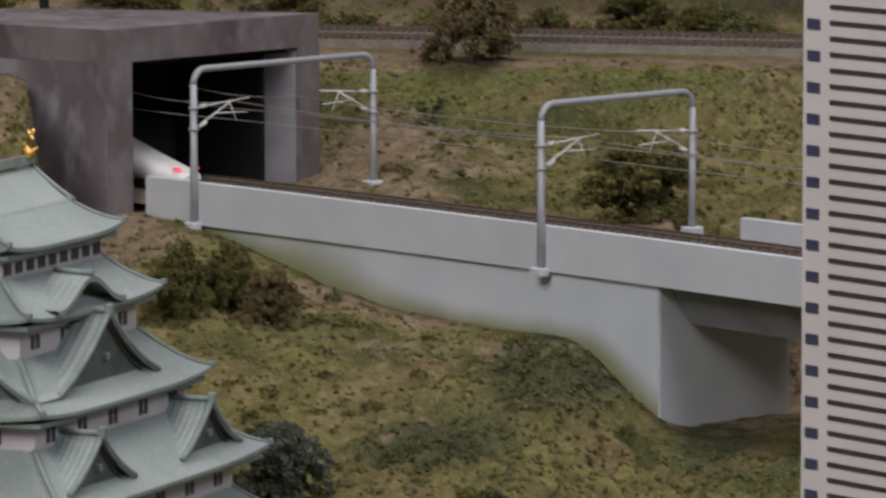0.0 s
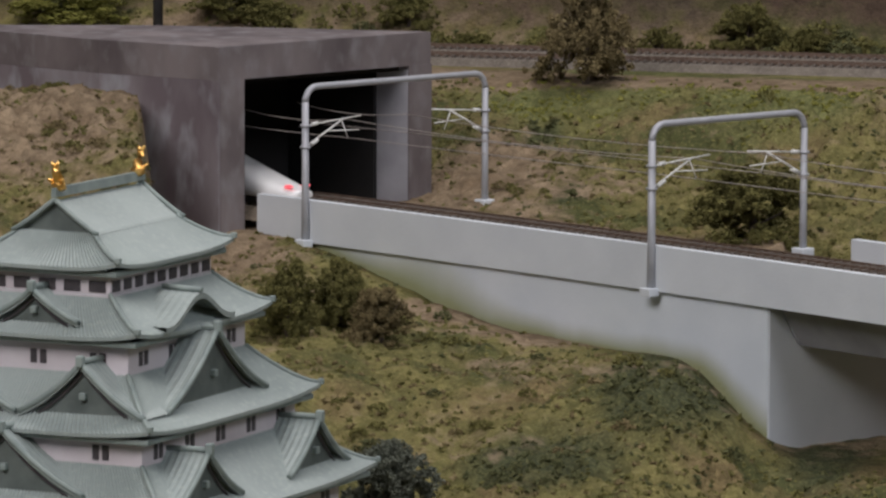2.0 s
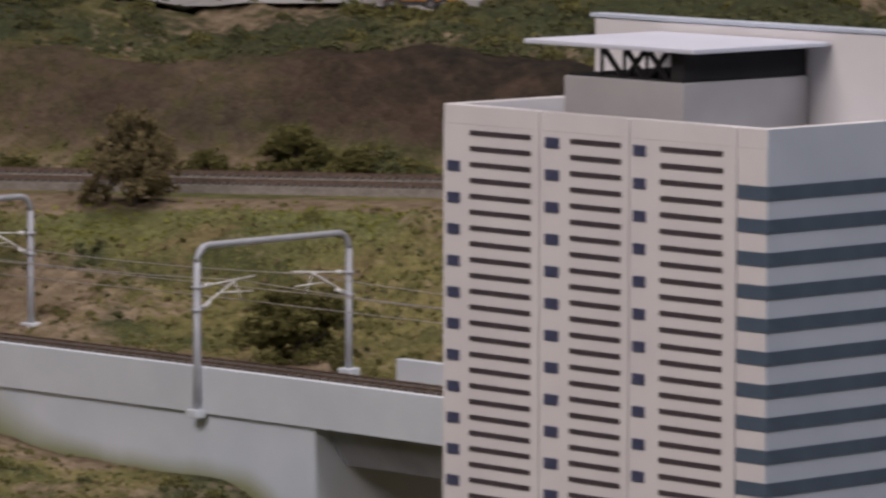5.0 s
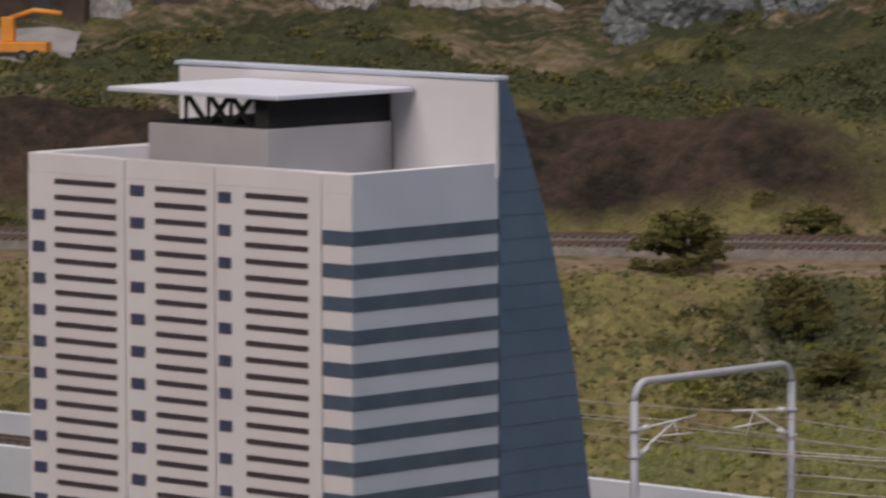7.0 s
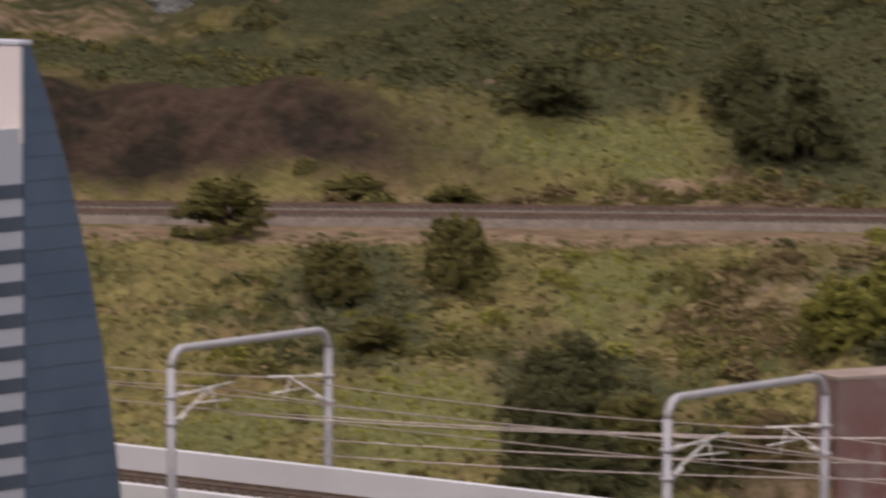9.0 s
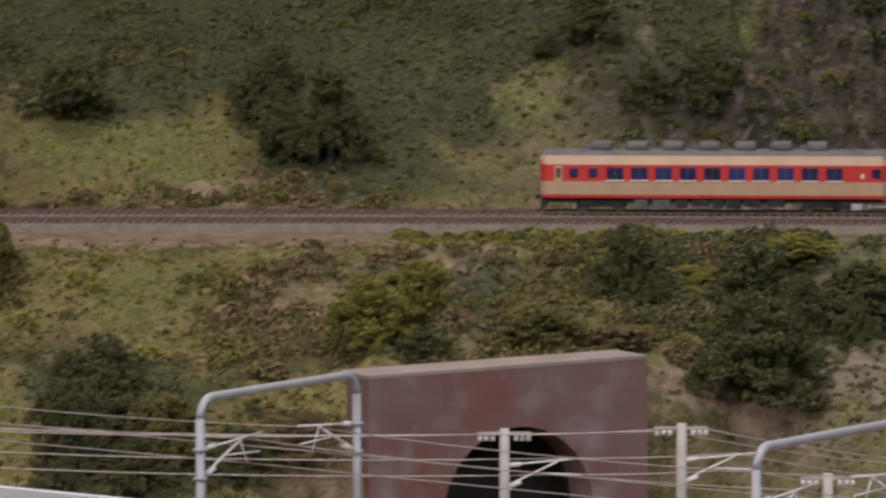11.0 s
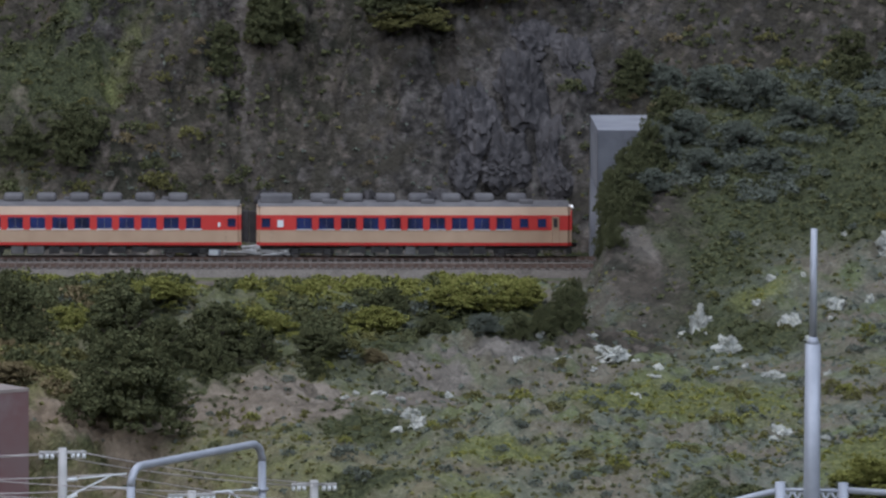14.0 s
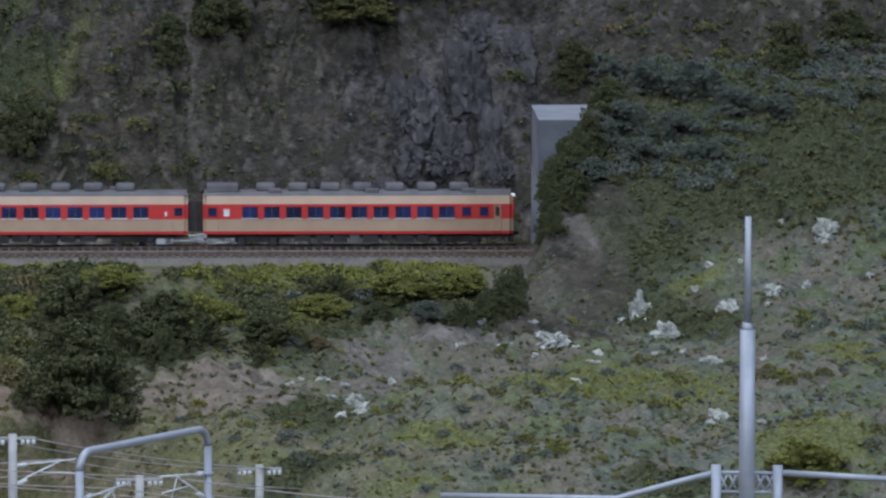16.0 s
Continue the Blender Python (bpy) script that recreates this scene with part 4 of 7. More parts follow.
def railcar(m, label, leading):
    """Local x runs from the coupled end (0) to the cab (LEN); the rail top is z = 0."""
    t = thing("diesel_railcar", m, label, "train", "railcars of the two-car train")

    def shell(name, z0, z1, y0, y1, mat, lab=""):
        bm = bmesh.new()
        n = 4
        out = [(-y0, z0), (y0, z0), (y1, z1), (-y1, z1)]
        prism(bm, out, 0.0, LEN, lambda u, w, s: Vector((s, u, w)))
        bmesh.ops.bevel(bm, geom=[e for e in bm.edges if abs(e.verts[0].co.x - e.verts[1].co.x) < 1e-5 and abs(e.verts[0].co.z - e.verts[1].co.z) > 1e-4], offset=0.003, segments=3, affect="EDGES")
        return part(name, bm, mat, t, lab)

    shell("skirt_line", 0.0108, 0.0132, HALF - 0.0002, HALF, M_RED, "red lower edge")
    shell("lower_body", 0.0133, 0.0235, HALF, HALF, M_CREAM, "cream lower panel")
    shell("window_band", 0.0236, 0.0362, HALF, HALF - 0.0002, M_RED, "vermilion window band")
    shell("upper_body", 0.0363, 0.0432, HALF - 0.0002, HALF - 0.0022, M_CREAM, "cream cantrail")
    bm = bmesh.new()
    prof = [(-0.0156 * math.cos(a), 0.0433 + 0.0042 * math.sin(a)) for a in (i * math.pi / 10 for i in range(11))]
    prism(bm, prof, 0.001, LEN - 0.002, lambda u, w, s: Vector((s, u, w)))
    part("roof", bm, M_ROOF_GREY, t, "grey roof")
    if leading:
        part("roof_box", boxed(0.003, -0.0125, 0.0455, 0.030, 0.0125, 0.0528, 0.0012), M_ROOF_GREY, t)
    xs = [0.045 + 0.0275 * i for i in range(7)]
    for i, x in enumerate(xs):
        part("roof_unit", boxed(x, -0.0095, 0.0465, x + 0.0165, 0.0095, 0.0532, 0.0022), M_ROOF_GREY, t, "rounded grey roof unit")
        if i % 3 == 0:
            part("vent", boxed(x + 0.0100, -0.0135, 0.0450, x + 0.0220, -0.0100, 0.0494, 0.0012), M_ROOF_GREY, t)
    for side in (-1, 1):
        y0, y1 = side * (HALF - 0.0006), side * (HALF + 0.00025)
        yf = side * (HALF + 0.0004)
        spans = [(0.0045, 0.0115)] + [(0.0335 + 0.0186 * i, 0.0335 + 0.0186 * i + 0.0128) for i in range(10)] + [(0.2205, 0.2275), (0.2355, 0.2425)]
        for k, (a, b) in enumerate(spans):
            big = 0 < k < 11
            z0, z1 = (0.0246, 0.0342) if big else (0.0262, 0.0335)
            w = part("window", boxed(a, y0, z0, b, y1, z1, 0.0005), M_GLASS_BLUE, t)
            if big:
                part("sill", boxed(a - 0.0006, y0, z0 - 0.0008, b + 0.0006, yf, z0, 0.0002), M_SIGN, w, "pale window sill")
                part("mullion", boxed((a + b) / 2 - 0.0002, y0, z0, (a + b) / 2 + 0.0002, yf, z1), M_ROOF_GREY, w)
        door = part("crew_door", boxed(0.2475, y0, 0.0136, 0.2535, y1, 0.0352, 0.0005), M_CREAM, t)
        part("door_window", boxed(0.2488, y0, 0.0262, 0.2522, yf, 0.0338, 0.0004), M_UNDER, door)
        part("entry_door", boxed(0.0130, y0, 0.0133, 0.0131, y1, 0.0352), M_UNDER, t)
        if leading:
            part("sign", boxed(0.0175, y0, 0.0262, 0.0225, yf, 0.0322, 0.0003), M_SIGN, t, "small white side panel")
        else:
            part("sign", boxed(0.0175, y0, 0.0262, 0.0195, yf, 0.0300, 0.0003), M_SIGN, t, "small white side panel")
    x = LEN
    part("cab_front", boxed(x - 0.0008, -0.0155, 0.0237, x + 0.0006, 0.0155, 0.0400, 0.0003), M_RED, t, "red cab front")
    for side in (-1, 1):
        part("cab_window", boxed(x - 0.0005, side * 0.0045, 0.0275, x + 0.0010, side * 0.0135, 0.0352, 0.0004), M_GLASS_BLUE, t)
        bm = bmesh.new()
        tube(bm, [(x - 0.002, side * 0.0035, 0.0425), (x + 0.0018, side * 0.0035, 0.0425)], 0.0009, 10)
        part("headlight", bm, M_LAMP if leading else M_ROOF_GREY, t, "round headlight")
    part("front_door", boxed(x - 0.0005, -0.0035, 0.0140, x + 0.0012, 0.0035, 0.0375, 0.0004), M_CREAM, t)
    part("pilot", boxed(x - 0.004, -0.013, 0.0035, x + 0.0006, 0.013, 0.0100, 0.0008), M_UNDER, t)
    part("coupler", boxed(x, -0.002, 0.0085, x + 0.0055, 0.002, 0.0120, 0.0006), M_UNDER, t)
    part("gangway", boxed(-0.0062, -0.0060, 0.0125, 0.0, 0.0060, 0.0385, 0.0006), M_UNDER, t, "dark gangway bellows")
    part("underframe", boxed(0.003, -0.0135, 0.0068, LEN - 0.003, 0.0135, 0.0107), M_UNDER, t)
    rnd = random.Random(5)
    u = 0.078
    while u < 0.186:
        w = rnd.uniform(0.006, 0.018)
        for side in (-1, 1):
            part("equipment_box", boxed(u, side * 0.0085, rnd.uniform(0.0028, 0.0048), u + w, side * 0.0160, 0.0105, 0.0006), rnd.choice((M_UNDER, M_UNDER_GREY, M_UNDER)), t)
        u += w + rnd.uniform(0.002, 0.006)
    for c in (0.046, 0.218):
        bg = part("bogie", boxed(c - 0.019, -0.0125, 0.0035, c + 0.019, 0.0125, 0.0072, 0.0010), M_UNDER, t, "black two-axle bogie")
        for w in (-0.0135, 0.0135):
            for side in (-1, 1):
                bm = bmesh.new()
                tube(bm, [(c + w, side * 0.0072, 0.0056), (c + w, side * 0.0094, 0.0056)], 0.0056, 20)
                wheel = part("wheel", bm, M_UNDER, bg)
                bm = bmesh.new()
                tube(bm, [(c + w, side * 0.0095, 0.0056), (c + w, side * 0.0098, 0.0056)], 0.0050, 20)
                part("tyre", bm, M_RAILTOP, wheel, "bright steel tyre")
                part("axle_box", boxed(c + w - 0.003, side * 0.0125, 0.0032, c + w + 0.003, side * 0.0138, 0.0085, 0.0008), M_UNDER, bg)
    return t


M_RAILTOP = surface("bright_steel", (0.5, 0.5, 0.5), (0.6, 0.6, 0.6), 200, 0.3, 0.9, bump=0)
M_LAMP, _nt, _bs = nodes_of("lit_headlight")
_bs.inputs["Base Color"].default_value = (0.9, 0.85, 0.8, 1)
_bs.inputs["Emission Color"].default_value, _bs.inputs["Emission Strength"].default_value = (1.0, 0.93, 0.85, 1), 0.9


def on_track(x, off, z, turn=0.0):
    p = track_at(x, off, z)
    return Matrix.Translation(p) @ Matrix.Rotation(math.atan(track_slope(x)) + turn, 4, "Z")


HEAD = 1.248
railcar(on_track(HEAD - 0.264, 0.012, RAIL), "red and cream diesel railcar with lit headlights", True)
railcar(on_track(HEAD - 0.264 - 0.0125, 0.012, RAIL, math.pi), "red and cream diesel railcar at the rear of the train", False)


# ---- the tower block ----
M_PLANT = surface("warm_grey_render", (0.33, 0.315, 0.31), (0.37, 0.355, 0.35), 40, 0.7, bump=0.08)
M_CANOPY = surface("pale_lilac_canopy", (0.56, 0.57, 0.64), (0.60, 0.61, 0.67), 40, 0.5, bump=0.05)


def tower():
    A, B = Vector((-0.7379, 0.6749, 0)), Vector((0.6749, 0.7379, 0))
    C = Vector((-0.0680, 1.9990, 0))
    T = 1.241
    m = Matrix(((A.x, B.x, 0, C.x), (A.y, B.y, 0, C.y), (0, 0, 1, T), (0, 0, 0, 1)))
    t = thing("office_tower", m, "tall model office tower, white slotted facade, blue fin", "building")
    low, LA, LB = -0.52, 0.1735, 0.0780
    pw = 0.004
    # the shaft and its parapet
    part("shaft", boxed(0.0004, 0.0, low, LA, LB, -0.0075), M_TOWER_WHITE, t)
    part("roof_deck", boxed(pw, pw, -0.0074, LA - pw, LB, -0.006), M_TOWER_GREY, t)
    bm = bmesh.new()
    for d in ((0, 0, LA, pw), (LA - pw, pw, LA, LB), (0, pw, pw, LB)):
        box(bm, d[0], d[1], -0.0076, d[2], d[3], 0.0, 0.0004)
    part("parapet", bm, M_TOWER_WHITE, t)
    for u0, u1 in ((0.0150, 0.0180), (0.0708, 0.0738), (0.1192, 0.1222)):
        part("pilaster", boxed(u0, -0.0010, low, u1, 0.0004, -0.0002, 0.0003), M_TOWER_WHITE, t)
    # slots of the long face
    cols = ((0.0225, 0.0548), (0.0757, 0.1029), (0.1245, 0.1584))
    rows = 82
    for k, (a, b) in enumerate(cols):
        first = None
        for r in range(rows):
            z = -0.0104 - 0.00609 * r
            if first is None:
                first = part("window_slot", boxed(a, -0.0004, -0.00095, b, 0.0006, 0.00095), M_TOWER_SLOT, t)
                first.location.z = z
            else:
                o = new("window_slot", first.data)
                o.parent, o.location.z = t, z
    for k, (a, b, z0) in enumerate(((0.0625, 0.0692, -0.0118), (0.1090, 0.1167, -0.0117), (0.1640, 0.1712, -0.0237))):
        first = None
        for r in range(40):
            z = z0 - 0.01218 * r
            if first is None:
                first = part("window", boxed(a, -0.0005, -0.0021, b, 0.0008, 0.0021, 0.0003), M_TOWER_WIN, t)
                first.location.z = z
            else:
                o = new("window", first.data)
                o.parent, o.location.z = t, z
    # short face: blue-grey cladding with dark bands that turn the corner
    part("side_cladding", boxed(-0.0004, 0.0002, low, 0.0003, LB - 0.0005, -0.0002), M_TOWER_GREY, t, "blue-grey side face")
    first = None
    for r in range(41):
        z = -0.0209 - 0.01205 * r
        bm = bmesh.new()
        box(bm, -0.0008, -0.0004, -0.0052, 0.0148, 0.0004, 0.0)
        box(bm, -0.0008, 0.0004, -0.0052, 0.0002, LB - 0.0008, 0.0)
        if first is None:
            first = part("window_band", bm, M_TOWER_BAND, t, "slate-blue ribbon window")
            first.location.z = z
        else:
            bm.free()
            o = new("window_band", first.data)
            o.parent, o.location.z = t, z
    # the sail-shaped fin behind
    prof = [(LB, low), (LB + 0.060, low)]
    for i in range(25):
        z = low + (0.0305 - low) * (i / 24)
        g = (0.0305 - z)
        prof.append((LB + 0.0035 + 0.105 * (1 - math.exp(-g / 0.135)) * 0.64, z))
    prof += [(LB, 0.0305)]
    bm = prism(bmesh.new(), prof, -0.0012, LA - 0.004, lambda u, w, s: Vector((s, u, w)))
    part("fin", bm, M_TOWER_FIN, t, "slate-blue curved fin")
    part("fin_front", boxed(-0.0008, LB - 0.0022, -0.0060, LA - 0.005, LB - 0.0002, 0.0304, 0.0004), M_TOWER_WHITE, t, "white front of the fin above the roof")
    part("fin_cap", boxed(-0.0014, LB - 0.0030, 0.0306, LA - 0.003, LB + 0.0044, 0.0322, 0.0003), M_TOWER_GREY, t)
    for r in range(60):
        z = 0.0150 - 0.0088 * r
        g = 0.0305 - z
        b1 = LB + 0.0033 + 0.105 * (1 - math.exp(-g / 0.135)) * 0.64
        part("cladding_joint", boxed(-0.00135, LB + 0.0005, z, -0.0011, b1, z + 0.0003), M_TOWER_BAND, t)
    # plant room and flat canopy on the roof
    part("plant_room", boxed(0.0515, 0.008, -0.006, 0.1150, LB - 0.0030, 0.0135, 0.0005), M_PLANT, t, "plain grey plant room")
    # plain black block between plant room and canopy
    part("black_band", boxed(0.0525, 0.0095, 0.0136, 0.0595, LB - 0.0035, 0.0248), M_BLACK, t, "plain black band below the canopy")
    part("canopy", boxed(0.040, 0.002, 0.0250, 0.131, LB - 0.0032, 0.0268, 0.0004), M_CANOPY, t, "thin flat canopy")
    for u in (0.0620, 0.0740, 0.0860):
        bm = bmesh.new()
        tube(bm, [(u, 0.011, 0.0136), (u + 0.011, 0.011, 0.0250)], 0.0011, 6)
        if u < 0.08:
            tube(bm, [(u + 0.011, 0.011, 0.0136), (u, 0.011, 0.0250)], 0.0011, 6)
        tube(bm, [(u + 0.0115, 0.011, 0.0136), (u + 0.0115, 0.011, 0.0250)], 0.0008, 6)
        part("brace", bm, M_BLACK, t)
    part("black_sheet", boxed(0.0525, 0.009, 0.0136, 0.1140, LB - 0.0032, 0.0142), M_BLACK, t, "black sheet on top of the plant room")
    return t


tower()


# ---- the castle keep ----
def roof_sides(bm, w0, l0, z0, w1, l1, z1, lift=0.004, ribs=0.0026, sides="nesw"):
    """Four concave tiled slopes from the eave rectangle (w0, l0) up to (w1, l1), with upturned corners."""
    for k in sides:
        half0, half1 = (w0 / 2, w1 / 2) if k in "ns" else (l0 / 2, l1 / 2)
        run0, run1 = (l0 / 2, l1 / 2) if k in "ns" else (w0 / 2, w1 / 2)
        n = max(8, int(2 * half0 / ribs)) * 2
        rows = []
        for i in range(7):
            t = i / 6
            row = []
            for j in range(n + 1):
                q = 2 * j / n - 1
                h = half0 + (half1 - half0) * t
                r = run0 + (run1 - run0) * t
                up = lift * abs(q) ** 4 * (1 - t) ** 2
                z = z0 + (z1 - z0) * (t ** 1.25) + up + (0.0009 if j % 2 else 0.0)
                a, b = q * h, r
                x, y = {"s": (a, -b), "n": (-a, b), "e": (b, a), "w": (-b, -a)}[k]
                row.append(Vector((x, y, z)))
            rows.append(row)
        sheet(bm, rows, False)
        edge = rows[0]
        sheet(bm, [[p - Vector((0, 0, 0.0022)) for p in edge], edge], False)
    return bm


def hip_ridges(t, w0, l0, z0, w1, l1, z1, lift=0.004):
    for sx in (-1, 1):
        for sy in (-1, 1):
            pts = []
            for i in range(8):
                u = i / 7
                pts.append((sx * (w0 + (w1 - w0) * u) / 2, sy * (l0 + (l1 - l0) * u) / 2, z0 + (z1 - z0) * u ** 1.25 + lift * (1 - u) ** 2 + 0.0008))
            part("hip_ridge", tube(bmesh.new(), pts, 0.0014, 6), M_RIDGE, t)
            part("ridge_end", boxed(pts[0][0] - 0.0016, pts[0][1] - 0.0016, pts[0][2] - 0.0012, pts[0][0] + 0.0016, pts[0][1] + 0.0016, pts[0][2] + 0.0022, 0.0006), M_RIDGE, t)


def dormer(t, side, u, run_front, width, z0, z1, depth):
    """A triangular gable on one slope: two tiled slopes, dark gable face and ridge."""
    def P(a, out, z):
        x, y = {"s": (a, -out), "e": (out, a), "w": (-out, -a), "n": (-a, out)}[side]
        return Vector((x, y, z))

    def curve(q):
        return z1 - (z1 - z0) * (0.62 * q + 0.38 * (1 - (1 - q) ** 2.2) if q < 1 else 1.0)

    bm = bmesh.new()
    n = 10
    for sgn in (-1, 1):
        rows = []
        for i in range(n + 1):
            q = i / n
            rows.append([P(u + sgn * q * width / 2, run_front - depth * j / 14, curve(q) + 0.0012 + (0.0008 if j % 2 else 0)) for j in range(15)])
        sheet(bm, rows, False)
        sheet(bm, [[r[0] for r in rows], [r[0] - Vector((0, 0, 0.0022)) for r in rows]], False)
    d = part("gable_roof", bm, M_COPPER, t)
    bm = bmesh.new()
    pts = [P(u + (width / 2 - 0.003) * s, run_front - 0.004, 0) for s in np.linspace(-1, 1, 15)]
    top = [Vector((p.x, p.y, curve(abs(s)) - 0.0006)) for p, s in zip(pts, np.linspace(-1, 1, 15))]
    bot = [Vector((p.x, p.y, z0 - 0.004)) for p in pts]
    sheet(bm, [bot, top], False)
    part("gable_face", bm, M_COPPER_DARK, t, "dark green gable face")
    for sgn in (-1, 1):
        edge = [P(u + sgn * (i / 8) * width / 2, run_front - 0.0006, curve(i / 8) + 0.0018) for i in range(9)]
        part("barge_ridge", tube(bmesh.new(), edge, 0.0018, 6), M_RIDGE, d)
        board = [P(u + sgn * (i / 8) * (width / 2 - 0.004), run_front - 0.003, curve(i / 8) - 0.0030) for i in range(9)]
        part("barge_board", tube(bmesh.new(), board, 0.0008, 4), M_CASTLE_WIN, d)
    ridge = [P(u, run_front + 0.0008, z1 + 0.0030), P(u, run_front - depth, z1 + 0.0024)]
    part("gable_ridge", tube(bmesh.new(), ridge, 0.0018, 6), M_RIDGE, d)
    c = P(u, run_front, z1 + 0.002)
    part("ridge_tile", boxed(c.x - 0.0022, c.y - 0.0022, c.z - 0.002, c.x + 0.0022, c.y + 0.0022, c.z + 0.0045, 0.0008), M_RIDGE, d)
    g = P(u, run_front - 0.0028, z0 + (z1 - z0) * 0.42)
    part("gable_crest", boxed(g.x - 0.002, g.y - 0.002, g.z - 0.002, g.x + 0.002, g.y + 0.002, g.z + 0.002, 0.0008), M_RIDGE, d)


def storey(t, w, l, z0, z1, pairs_front, pairs_side, tall, band=False):
    part("storey_wall", boxed(-w / 2, -l / 2, z0, w / 2, l / 2, z1, 0.0004), M_PLASTER, t, "pale plaster storey")
    zc = z0 + (z1 - z0) * 0.52

    def win(side, a, ww, hh):
        h = 0.0005
        if side == "s":
            o = boxed(a - ww / 2, -l / 2 - h, zc - hh / 2, a + ww / 2, -l / 2 + h, zc + hh / 2)
        else:
            o = boxed(w / 2 - h, a - ww / 2, zc - hh / 2, w / 2 + h, a + ww / 2, zc + hh / 2)
        part("window", o, M_CASTLE_WIN, t)

    for side, n, length in (("s", pairs_front, w), ("e", pairs_side, l)):
        for i in range(n):
            c = (i + 0.5) / n * length - length / 2
            if band:
                win(side, c, length / n * 0.66, tall)
            else:
                win(side, c - 0.0030, 0.0040, tall * 1.25)
                win(side, c + 0.0030, 0.0040, tall * 1.25)
    if band:
        for side, length in (("s", w), ("e", l)):
            z = zc - tall / 2 - 0.0015
            part("sill_rail", boxed(-w / 2 - 0.001, -l / 2 - 0.001, z - 0.0012, w / 2 + 0.001, -l / 2 + 0.0005, z) if side == "s" else boxed(w / 2 - 0.0005, -l / 2 - 0.001, z - 0.0012, w / 2 + 0.001, l / 2, z), M_PLASTER, t)


def gold_fish(t, y, z, sgn):
    bm = bmesh.new()
    pts = [(0, y - sgn * 0.001, z), (0, y - sgn * 0.0022, z + 0.003), (0, y - sgn * 0.001, z + 0.0065), (0, y + sgn * 0.0015, z + 0.0095), (0, y + sgn * 0.001, z + 0.0125)]
    tube(bm, pts, 0.0041, 10, 0.0018)
    for q in (-1, 1):
        tube(bm, [(0, y + sgn * 0.001, z + 0.0115), (q * 0.0022, y + sgn * 0.0025, z + 0.0150)], 0.0018, 6, 0.0008)
        tube(bm, [(q * 0.002, y - sgn * 0.001, z + 0.003), (q * 0.0048, y + sgn * 0.002, z + 0.0055)], 0.0016, 6, 0.0007)
    bmesh.ops.create_icosphere(bm, subdivisions=1, radius=1, matrix=Matrix.Translation((0, y - sgn * 0.0020, z + 0.0012)) @ Matrix.Diagonal((0.0046, 0.0052, 0.0036, 1)))
    part("golden_fish", bm, M_GOLD, t, "gilded fish ornament on the ridge")


